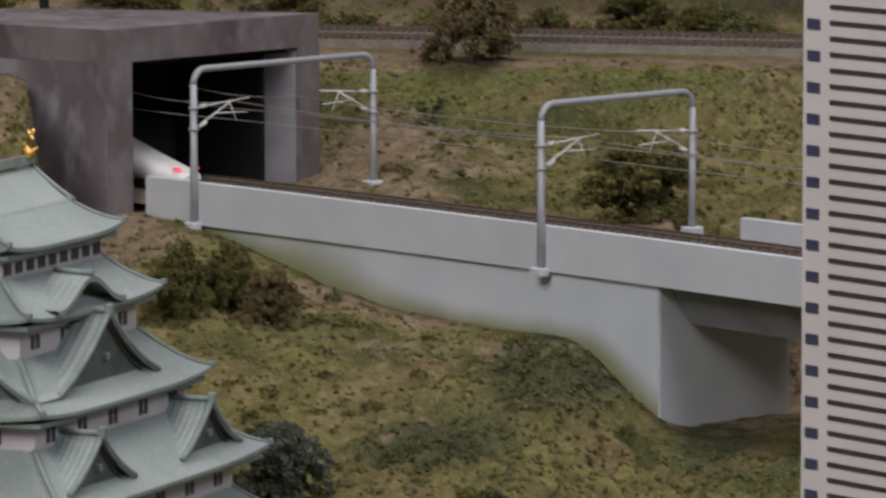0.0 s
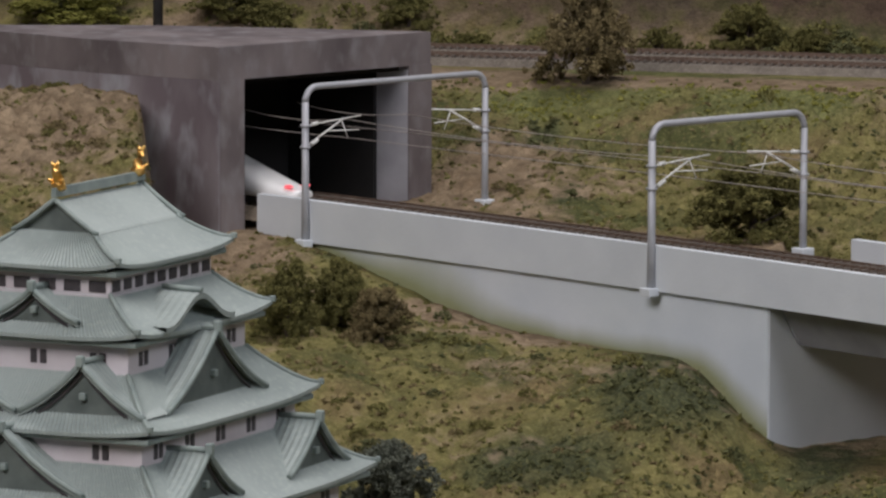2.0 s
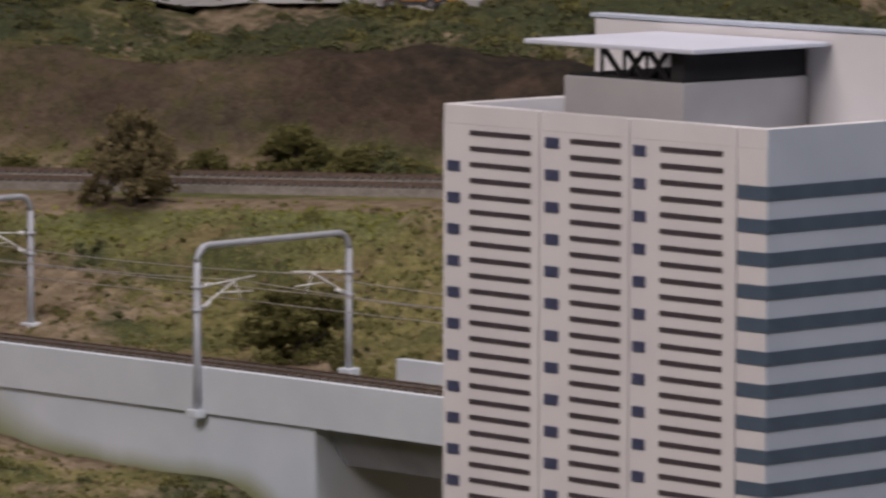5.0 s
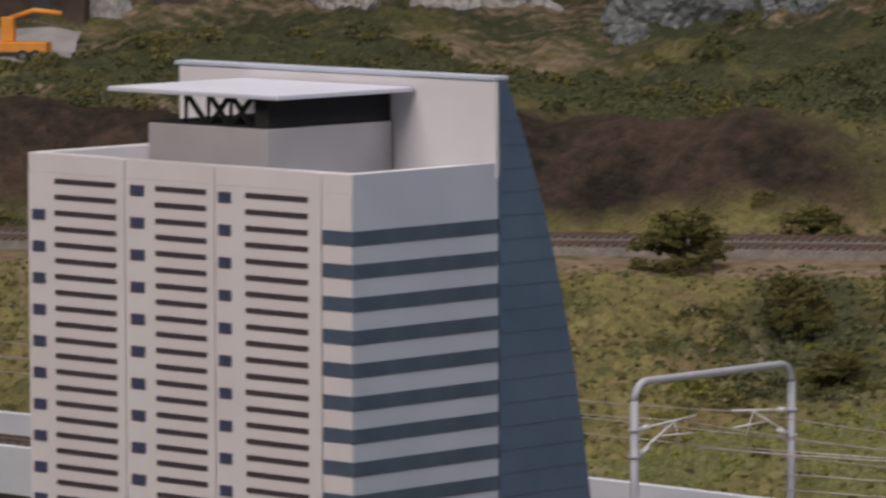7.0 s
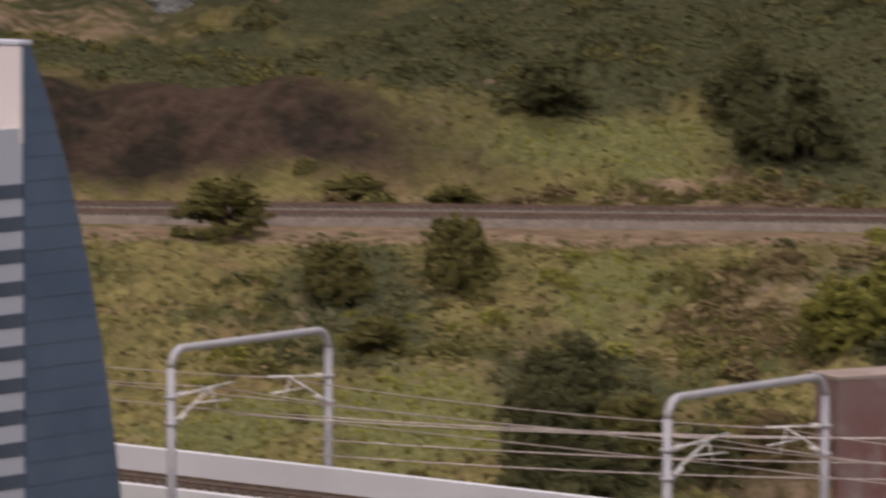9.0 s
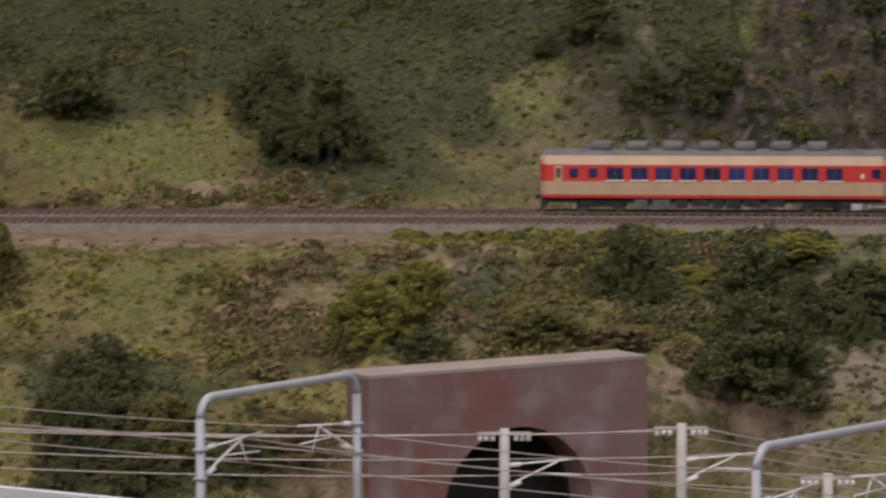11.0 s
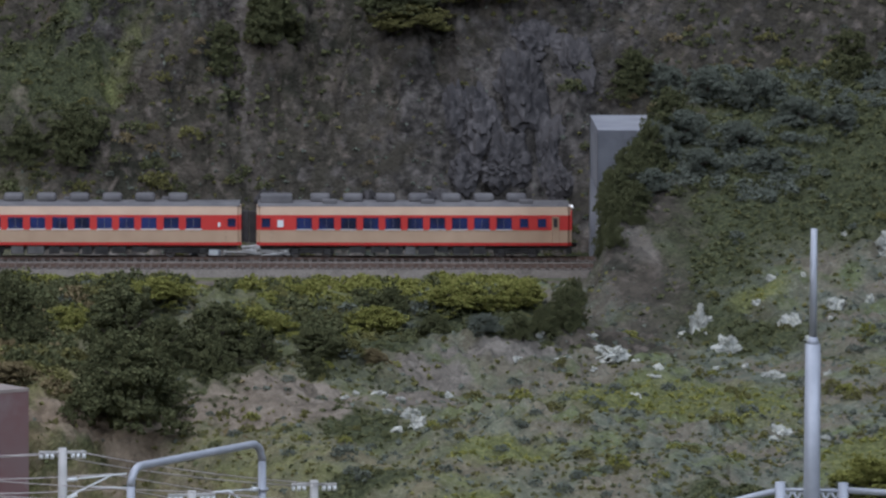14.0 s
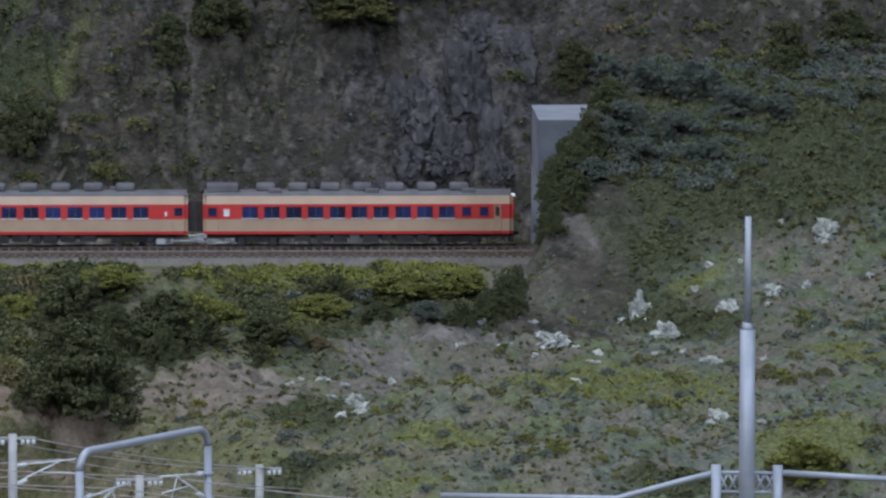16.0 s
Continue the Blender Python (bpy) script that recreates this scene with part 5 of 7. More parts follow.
def castle():
    t = thing("castle_keep", pose(-0.7225, 2.9985, 0, 0, 0, -16.0), "model castle keep, pale green copper roofs, white walls", "castle")
    eaves = [(0.099, 0.135, 1.0195), (0.136, 0.159, 0.9830), (0.175, 0.203, 0.9340), (0.224, 0.250, 0.8875), (0.265, 0.288, 0.8420)]
    walls = [(0.079, 0.117), (0.112, 0.137), (0.153, 0.181), (0.193, 0.213), (0.235, 0.255)]
    tops = [None, 1.0040, 0.9620, 0.9160, 0.8680]
    for i, (w, l, z) in enumerate(eaves):
        if i:
            ww, ll = walls[i - 1]
            bm = roof_sides(bmesh.new(), w, l, z, ww, ll, tops[i])
            part("tiled_roof", bm, M_COPPER, t, "pale green tiled roof")
            hip_ridges(t, w, l, z, ww, ll, tops[i])
        part("eave_soffit", boxed(-w / 2 + 0.003, -l / 2 + 0.003, z - 0.0045, w / 2 - 0.003, l / 2 - 0.003, z - 0.0012, 0.0008), M_RIDGE, t)
    floors = [(tops[1] - 0.003, 1.0160, 5, 9, 0.0062, True), (tops[2] - 0.003, 0.9800, 3, 4, 0.0062, False), (tops[3] - 0.003, 0.9320, 3, 5, 0.0066, False),
              (tops[4] - 0.003, 0.8860, 4, 6, 0.0066, False), (0.79, 0.8380, 5, 6, 0.0066, False)]
    for (w, l), (z0, z1, a, b, tall, band) in zip(walls, floors):
        storey(t, w, l, z0, z1, a, b, tall, band)
    # the top roof: hipped below, gabled above
    w, l, z = eaves[0]
    R, gl, hz = 1.0535, 0.050, 1.0365
    bm = roof_sides(bmesh.new(), w, l, z, 0.046, 2 * gl - 0.004, hz)
    for sgn in (-1, 1):
        rows = []
        for i in range(7):
            q = i / 6
            n = 64
            rows.append([Vector((sgn * 0.025 * (1 - q), -gl + 2 * gl * j / n, hz - 0.0012 + (R - hz + 0.0012) * q ** 1.15 + (0.0008 if j % 2 else 0))) for j in range(n + 1)])
        sheet(bm, rows, False)
    part("tiled_roof", bm, M_COPPER, t, "pale green tiled top roof")
    hip_ridges(t, w, l, z, 0.046, 2 * gl - 0.004, hz)
    for sgn in (-1, 1):
        bm = bmesh.new()
        y = sgn * (gl - 0.003)
        vs = [bm.verts.new(p) for p in ((-0.024, y, hz - 0.003), (0.024, y, hz - 0.003), (0.012, y, hz + 0.0070), (0, y, R - 0.0005), (-0.012, y, hz + 0.0070))]
        bm.faces.new(vs)
        part("gable_face", bm, M_COPPER_DARK, t, "dark green gable face")
        for q in (-1, 1):
            pts = [(q * 0.027 * (1 - i / 6), sgn * gl, hz - 0.0012 + (R - hz + 0.0012) * (i / 6) ** 1.15 + 0.001) for i in range(7)]
            part("barge_ridge", tube(bmesh.new(), pts, 0.0014, 6), M_RIDGE, t)
    bm = bmesh.new()
    prism(bm, [(-0.0018, R - 0.001), (0.0018, R - 0.001), (0.0012, R + 0.0042), (-0.0012, R + 0.0042)], -gl - 0.001, gl + 0.001, lambda u, q, s: Vector((u, s, q + 0.0030 * (abs(s) / gl) ** 3)))
    part("main_ridge", bm, M_RIDGE, t)
    gold_fish(t, -gl + 0.003, R + 0.0065, -1)
    gold_fish(t, gl - 0.003, R + 0.0065, 1)
    dormer(t, "e", -0.005, 0.0780, 0.118, 0.9405, 0.9800, 0.036)
    dormer(t, "s", 0.040, 0.0930, 0.078, 0.9410, 0.9690, 0.030)
    dormer(t, "s", -0.040, 0.0930, 0.078, 0.9410, 0.9690, 0.030)
    dormer(t, "s", 0.0, 0.0760, 0.058, 0.9890, 1.0060, 0.020)
    dormer(t, "e", 0.070, 0.1030, 0.074, 0.8930, 0.9215, 0.028)
    dormer(t, "e", -0.062, 0.1030, 0.078, 0.8930, 0.9210, 0.028)
    dormer(t, "s", 0.0, 0.1100, 0.100, 0.9000, 0.9330, 0.030)
    dormer(t, "s", 0.066, 0.1370, 0.070, 0.8500, 0.8800, 0.030)
    # bow-shaped gable on the second roof
    bm = bmesh.new()
    rows = []
    for i in range(25):
        q = 2 * i / 24 - 1
        z = 0.9865 + 0.0150 * (0.5 + 0.5 * math.cos(math.pi * q)) ** 1.3
        rows.append([Vector((0.0700 - 0.024 * j / 10, -0.010 + q * 0.040, z + 0.0006 + (0.0004 if j % 2 else 0) + 0.0006 * j / 10)) for j in range(11)])
    sheet(bm, rows, False)
    sheet(bm, [[r[0] for r in rows], [r[0] - Vector((0, 0, 0.0032)) for r in rows]], False)
    part("bow_gable", bm, M_COPPER, t, "bow-shaped green gable")
    part("bow_ridge", tube(bmesh.new(), [(0.0706, -0.010, 1.0037), (0.046, -0.010, 1.0047)], 0.0017, 6), M_RIDGE, t)
    bm = bmesh.new()
    prism(bm, [(-1, 0.70), (1, 0.70), (0.93, 0.79), (-0.93, 0.79)], -1, 1, lambda u, q, s: Vector((u * 0.132, s * 0.142 * (1 if q < 0.75 else 0.93), q)))
    part("stone_base", bm, M_STONE, t, "grey stone base")
    return t


castle()


# ---- the red tunnel portal of the lower line ----
def red_portal():
    t = tagged(thing("red_tunnel_portal", pose(0, 0, 0), "weathered red-brown tunnel portal with a round arch", "tunnel"), kind="structure")
    L, Rr = Vector((0.455, 3.262)), Vector((0.640, 3.342))
    along = (Rr - L).normalized()
    into = Vector((-along.y, along.x))
    W, top, foot, cu, cz, rad, th = (Rr - L).length, 1.000, 0.86, 0.107, 0.909, 0.055, 0.026

    def P(u, w, z):
        q = L + along * u + into * w
        return Vector((q.x, q.y, z))

    arch = [(cu - rad, foot)] + [(cu - rad * math.cos(a), cz + rad * math.sin(a)) for a in (math.pi * i / 24 for i in range(25))] + [(cu + rad, foot)]
    outer = []
    for u, z in arch:
        if z <= cz + 1e-6:
            outer.append((0 if u < cu else W, z))
        else:
            k = (u - cu) / rad
            outer.append((min(max(cu + k * 1.45 * rad * 1.35, 0), W), top))
    outer[1], outer[-2] = (0, cz), (W, cz)
    bm = bmesh.new()
    rings = [[bm.verts.new(P(u, w, z)) for u, z in line] for line, w in ((arch, 0), (outer, 0), (outer, th), (arch, th))]
    for a, b in zip(rings, rings[1:] + rings[:1]):
        for i in range(len(a) - 1):
            try:
                bm.faces.new((a[i], a[i + 1], b[i + 1], b[i]))
            except ValueError:
                pass
    bmesh.ops.remove_doubles(bm, verts=bm.verts, dist=1e-5)
    bmesh.ops.recalc_face_normals(bm, faces=bm.faces)
    part("headwall", bm, M_REDBRICK, t)
    part("coping", prism(bmesh.new(), [(-0.0003, top), (W + 0.0003, top), (W + 0.0003, top + 0.0022), (-0.0003, top + 0.0022)], -0.0003, th + 0.010, lambda u, z, s: P(u, s, z)), M_COPING, t, "pale weathered coping")
    # black lining and sheet put the bore's darkness close behind the arch
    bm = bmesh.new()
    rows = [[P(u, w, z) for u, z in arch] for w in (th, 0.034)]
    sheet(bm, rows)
    part("lining", bm, M_BLACK, t, "tunnel lining blackened for the dark inside")
    part("dark_sheet", prism(bmesh.new(), [(cu - rad - 0.01, foot), (cu + rad + 0.01, foot), (cu + rad + 0.01, cz + rad + 0.01), (cu - rad - 0.01, cz + rad + 0.01)], 0.032, 0.034, lambda u, z, s: P(u, s, z)), M_BLACK, t)


red_portal()


# ---- portal of the upper line in the hillside ----
def upper_portal():
    t = tagged(thing("hillside_portal", pose(0, 0, 0), "grey concrete portal where the line enters the hill", "tunnel"), kind="structure")
    for name, o0, o1, z0, z1 in (("jamb", -0.115, -0.088, 0.98, 1.135), ("jamb", 0.048, 0.085, 0.98, 1.135), ("lintel", -0.115, 0.085, 1.085, 1.1352)):
        bm = sweep([(o0, z0), (o1, z0), (o1, z1), (o0, z1)], 1.257, 1.305, 2, track_at)
        part(name, bm, M_CONC_MID, t)
    # black slab painted as the dark depth of the bore
    part("dark_end", sweep([(-0.1, 0.99), (0.07, 0.99), (0.07, 1.10), (-0.1, 1.10)], 1.40, 1.41, 1, track_at), M_BLACK, t)


upper_portal()


# ---- poles of the lower line ----
def line_pole(x, y, top, arm_turn, bracket):
    base = ground_z(x, y) - 0.004
    t = thing("line_pole", pose(x, y, 0, 0, 0, arm_turn), "grey concrete line pole with a crossarm and white insulators", "utility pole", "poles of the lower line")
    part("post", tube(bmesh.new(), [(0, 0, base), (0, 0, top)], 0.0033, 8, 0.0027), M_POLE, t)
    arm = part("crossarm", boxed(-0.0146, -0.0010, top - 0.0036, 0.0146, 0.0010, top - 0.0018, 0.0003), M_POLE, t)
    for u in (-0.0132, -0.0098, -0.0064, 0.0064, 0.0098, 0.0132):
        bm = bmesh.new()
        tube(bm, [(u, 0, top - 0.0066), (u, 0, top - 0.0036)], 0.0013, 8)
        part("insulator", bm, M_WHITE_METAL, arm, "white insulator")
    if bracket:
        bm = bmesh.new()
        tube(bm, [(0, 0, top - 0.020), (0.040, 0, top - 0.0165)], 0.0006, 6)
        tube(bm, [(0, 0, top - 0.032), (0.030, 0, top - 0.0175)], 0.0006, 6)
        tube(bm, [(0.018, 0, top - 0.0245), (0.042, 0, top - 0.0255)], 0.0005, 6)
        b = part("cantilever", bm, M_WHITE_METAL, t, "pale cantilever arms")
        for z in (0.020, 0.032):
            bm = bmesh.new()
            tube(bm, [(0.003, 0, top - z), (0.009, 0, top - z + (0.0006 if z < 0.03 else 0.003))], 0.0013, 8)
            part("insulator", bm, M_WHITE_METAL, b)
    return t


POLES = [(0.488, 2.960, 1.007), (0.583, 2.943, 1.010), (0.760, 3.010, 0.976), (0.646, 2.860, 0.992)]
for i, (x, y, z) in enumerate(POLES):
    line_pole(x, y, z, -8, i < 2)


def span(name, a, b, sag, label):
    a, b = Vector(a), Vector(b)
    bm = tube(bmesh.new(), [a + (b - a) * (i / 8) - Vector((0, 0, sag * 4 * (i / 8) * (1 - i / 8))) for i in range(9)], 0.00040, 5)
    return solo(name, bm, M_WIRE, label, "wire", group="overhead wires of the lower line")


for dx, dz in ((-0.012, -0.003), (0.012, -0.003), (0.03, -0.017), (0.034, -0.026)):
    span("overhead_wire", (0.10 + dx, 3.02, 1.016 + dz), (0.488 + dx, 2.960, 1.007 + dz), 0.004, "thin overhead wire of the lower line")
    span("overhead_wire", (0.488 + dx, 2.960, 1.007 + dz), (0.583 + dx, 2.943, 1.010 + dz), 0.001, "thin overhead wire of the lower line")
    span("overhead_wire", (0.583 + dx, 2.943, 1.010 + dz), (0.760 + dx, 3.010, 0.976 + dz), 0.003, "thin overhead wire of the lower line")


# ---- the tall mast with its lattice crossbeam ----
def mast():
    x, y = 1.062, 2.913
    t = thing("tall_mast", pose(x, y, 0, 0, 0, -20), "tall stepped grey steel mast with a lattice crossbeam", "mast")
    g = ground_z(x, y) - 0.01
    part("lower_pole", tube(bmesh.new(), [(0, 0, g), (0, 0, 1.066)], 0.0056, 12, 0.0050), M_STEEL, t)
    part("collar", tube(bmesh.new(), [(0, 0, 1.065), (0, 0, 1.0705)], 0.0045, 12, 0.0027), M_STEEL, t)
    part("upper_pole", tube(bmesh.new(), [(0, 0, 1.070), (0, 0, 1.1395)], 0.0026, 10, 0.0021), M_STEEL, t)
    for s in (-1, 1):
        part("side_post", tube(bmesh.new(), [(s * 0.0200, 0, g), (s * 0.0200, 0, 0.9775)], 0.0034, 10), M_STEEL, t)
    bm = bmesh.new()
    for z in (0.9725, 0.960):
        tube(bm, [(-0.0200, 0, z), (0.0200, 0, z)], 0.0013, 6)
    for i in range(6):
        u = -0.0180 + 0.0060 * i
        tube(bm, [(u, 0, 0.960), (u + 0.0060, 0, 0.9725)], 0.0008, 5)
        tube(bm, [(u + 0.0060, 0, 0.960), (u, 0, 0.9725)], 0.0008, 5)
    part("lattice", bm, M_STEEL, t)
    part("arm", tube(bmesh.new(), [(-0.018, 0, 0.9730), (-0.040, 0.002, 0.9670), (-0.085, 0.004, 0.9540), (-0.20, 0.01, 0.9540)], 0.0021, 8), M_STEEL, t)
    part("arm", tube(bmesh.new(), [(0.018, 0, 0.9730), (0.12, -0.01, 0.9690)], 0.0021, 8), M_STEEL, t)


mast()


# ---- signal pole beside the upper line ----
def signal_pole():
    p = track_at(-0.965, -0.135, 0)
    t = thing("signal_pole", pose(p.x, p.y, 0), "thick black signal pole beside the upper line", "pole")
    part("post", tube(bmesh.new(), [(0, 0, 1.0), (0, 0, 1.20)], 0.0040, 12), M_DARK_POLE, t)
    part("collar", tube(bmesh.new(), [(0, 0, 1.03), (0, 0, 1.036)], 0.0054, 12), M_DARK_POLE, t)


signal_pole()


# ---- plants ----
TET_V = np.array([(1, 1, 1), (-1, -1, 1), (-1, 1, -1), (1, -1, -1)], float) * 0.62
TET_F = np.array([(0, 1, 3), (0, 2, 1), (0, 3, 2), (1, 2, 3)])


def clumps(name, centres, sizes, rng, shape, material):
    """Many small uneven foam clumps as one mesh."""
    V, Fs = shape
    n = len(centres)
    v = V[None] * (0.55 + 0.9 * rng.random((n, len(V), 1)))
    for p, q in ((0, 1), (1, 2), (0, 2)):
        ang = rng.random(n) * 6.283
        c, s = np.cos(ang)[:, None], np.sin(ang)[:, None]
        v[..., p], v[..., q] = v[..., p] * c - v[..., q] * s, v[..., p] * s + v[..., q] * c
    v = v * sizes[:, None, None] + centres[:, None, :]
    f = Fs[None] + (np.arange(n) * len(V))[:, None, None]
    me = bpy.data.meshes.new(name)
    me.from_pydata(v.reshape(-1, 3).tolist(), [], f.reshape(-1, 3).tolist())
    me.materials.append(material)
    return me


def crown_mesh(name, material, seed, lobes, pointed):
    """A crown one unit wide and high, of lobes with gaps between them."""
    rng = np.random.default_rng(seed)
    cs, rs = [], []
    for i in range(lobes):
        a, h = rng.random() * 6.283, rng.random() ** 0.8
        reach = 0.40 * (1 - 0.55 * h if pointed else math.sqrt(max(0.08, 1 - h * h * 0.85)))
        q = rng.uniform(0.25, 1.1)
        cs.append((math.cos(a) * reach * q, math.sin(a) * reach * q, 0.05 + 0.76 * h * (1.05 - 0.25 * q)))
        rs.append(rng.uniform(0.11, 0.20) * (1.0 if not pointed else 1.1 - 0.4 * h))
    pts, sz = [], []
    for c, r in zip(cs, rs):
        for _ in range(int(5 + 330 * r * r)):
            d = rng.normal(size=3)
            d /= np.linalg.norm(d)
            knot = np.array(c) + d * r * rng.uniform(0.55, 1.0) * (1, 1, 0.9)
            n = 20
            q = rng.normal(size=(n, 3))
            q /= np.linalg.norm(q, axis=1)[:, None]
            pts.append(knot + q * rng.uniform(0.030, 0.058) * rng.uniform(0.5, 1.0, (n, 1)))
            sz.append(rng.uniform(0.010, 0.021, n))
    pts, sz = np.concatenate(pts), np.concatenate(sz)
    keep = pts[:, 2] > -0.03
    return clumps(name, pts[keep], sz[keep], rng, (TET_V, TET_F), material)


LEAVES = {"OLIVE": (M_LEAF_OLIVE, "olive green"), "DARK": (M_LEAF_DARK, "dark green"), "BROWN": (M_LEAF_BROWN, "autumn brown"), "YELLOW": (M_LEAF_YELLOW, "bright yellow-green"), "GREY": (M_LEAF_GREY, "grey-green")}
CROWNS = {(k, p): crown_mesh("crown", m, 11 * i + 3 * p, 36 if p < 2 else 34, p == 2) for i, (k, (m, _)) in enumerate(LEAVES.items()) for p in (0, 1, 2)}
plant_rng = random.Random(21)


def plant(kind, tint, x, y, w, h):
    z = ground_z(x, y)
    where = "on the grassy slope" if y < track_y(x) else "on the bank behind the line"
    label = f"{LEAVES[tint][1]} foam {kind} {where}"
    t = thing(kind, pose(x, y, z - 0.003, 0, 0, plant_rng.uniform(0, 360)), label, kind, "bushes and trees of the landscape")
    variant = 2 if kind == "tree" else plant_rng.choice((0, 1))
    crown = new("crown", CROWNS[(tint, variant)])
    crown.parent, crown.scale = t, (w * 1.10, w * 1.0, h * 1.10)
    bm = tube(bmesh.new(), [(0, 0, -0.004), (w * 0.02, 0, h * 0.25), (0, w * 0.03, h * 0.6)], 0.035 * w + 0.0008, 7, 0.012 * w)
    for i in range(4):
        a = i * 1.57 + 0.4
        tube(bm, [(0, 0, h * (0.18 + 0.08 * i)), (math.cos(a) * w * 0.25, math.sin(a) * w * 0.25, h * (0.36 + 0.09 * i))], 0.012 * w + 0.0003, 5, 0.004 * w)
    part("trunk", bm, M_BARK, t, "thin brown trunk with limbs")


NEAR_TUNNEL_PLANTS = [
    ('bush', 'OLIVE', -0.441, 3.746, 0.0851, 0.0619),
    ('bush', 'OLIVE', -0.724, 3.544, 0.0521, 0.0595),
    ('bush', 'OLIVE', -0.697, 3.588, 0.0414, 0.0526),
    ('bush', 'BROWN', -0.665, 3.564, 0.0541, 0.0466),
    ('bush', 'BROWN', -0.623, 4.215, 0.0829, 0.0829),
    ('bush', 'OLIVE', -0.821, 4.547, 0.052, 0.0378),
    ('bush', 'OLIVE', -0.764, 4.533, 0.0494, 0.0282),
    ('bush', 'OLIVE', -0.602, 4.506, 0.0419, 0.0349),
    ('bush', 'OLIVE', -0.531, 4.503, 0.0626, 0.044),
    ('bush', 'OLIVE', -0.477, 4.499, 0.0509, 0.024),
    ('bush', 'OLIVE', -0.43, 4.493, 0.0438, 0.0194),
    ('bush', 'GREY', -0.6, 3.244, 0.0648, 0.0579),
    ('bush', 'YELLOW', -1.114, 4.562, 0.1101, 0.0431),
    ('bush', 'OLIVE', -0.976, 4.559, 0.0714, 0.0333),
    ('bush', 'OLIVE', -0.939, 4.556, 0.0428, 0.0238),
    ('bush', 'DARK', -1.101, 4.584, 0.1058, 0.0577),
]
MIDDLE_PLANTS = [
    ('bush', 'OLIVE', 0.11, 4.126, 0.0804, 0.0529),
    ('bush', 'OLIVE', 0.182, 3.862, 0.0535, 0.0495),
    ('bush', 'OLIVE', 0.269, 3.879, 0.0558, 0.0657),
    ('bush', 'OLIVE', 0.199, 3.645, 0.0487, 0.0337),
    ('bush', 'OLIVE', 0.221, 4.402, 0.0677, 0.028),
    ('bush', 'OLIVE', 0.301, 4.389, 0.0585, 0.0225),
    ('bush', 'BROWN', 0.354, 4.381, 0.0629, 0.0202),
    ('bush', 'DARK', 0.288, 3.37, 0.052, 0.0486),
    ('bush', 'DARK', 0.304, 3.31, 0.0511, 0.0511),
    ('bush', 'DARK', 0.27, 3.269, 0.0404, 0.037),
    ('bush', 'YELLOW', 0.486, 3.474, 0.0594, 0.054),
    ('bush', 'DARK', 0.514, 3.439, 0.0392, 0.0214),
    ('bush', 'DARK', 0.285, 3.265, 0.0506, 0.0506),
    ('bush', 'DARK', 0.313, 3.201, 0.0496, 0.0463),
    ('bush', 'DARK', 0.266, 3.204, 0.0397, 0.0364),
    ('bush', 'YELLOW', 0.522, 3.501, 0.0617, 0.0472),
    ('bush', 'OLIVE', 0.595, 3.456, 0.0576, 0.0288),
    ('bush', 'DARK', 0.27, 3.24, 0.0401, 0.0635),
    ('bush', 'DARK', 0.313, 3.42, 0.0529, 0.0458),
    ('bush', 'OLIVE', 0.331, 3.245, 0.0536, 0.0536),
    ('bush', 'DARK', 0.374, 3.236, 0.0502, 0.0368),
    ('bush', 'BROWN', 0.413, 3.257, 0.0438, 0.037),
]
HEDGE_PLANTS = [
    ('bush', 'DARK', 0.692, 3.7, 0.0637, 0.0599),
    ('bush', 'DARK', 0.759, 3.57, 0.0861, 0.0655),
    ('bush', 'DARK', 0.714, 3.427, 0.0647, 0.0467),
    ('bush', 'BROWN', 0.647, 3.461, 0.0651, 0.0217),
    ('bush', 'DARK', 0.722, 3.393, 0.093, 0.0728),
    ('bush', 'DARK', 0.816, 3.514, 0.0712, 0.0419),
    ('bush', 'DARK', 0.887, 3.505, 0.0504, 0.0252),
    ('bush', 'YELLOW', 0.76, 3.781, 0.0532, 0.0355),
    ('bush', 'YELLOW', 0.841, 3.838, 0.0631, 0.027),
    ('bush', 'YELLOW', 0.902, 3.786, 0.0761, 0.0358),
    ('bush', 'YELLOW', 0.931, 3.716, 0.0574, 0.0331),
    ('bush', 'DARK', 0.843, 3.689, 0.0567, 0.0349),
]
SPUR_PLANTS = [
    ('bush', 'YELLOW', 1.001, 3.774, 0.0718, 0.0314),
    ('bush', 'YELLOW', 1.068, 3.782, 0.0677, 0.0271),
    ('bush', 'YELLOW', 1.116, 3.769, 0.0542, 0.0271),
    ('bush', 'DARK', 1.13, 3.69, 0.04, 0.0444),
    ('bush', 'DARK', 0.988, 3.69, 0.0617, 0.0264),
    ('bush', 'YELLOW', 1.154, 3.056, 0.0613, 0.0345),
]
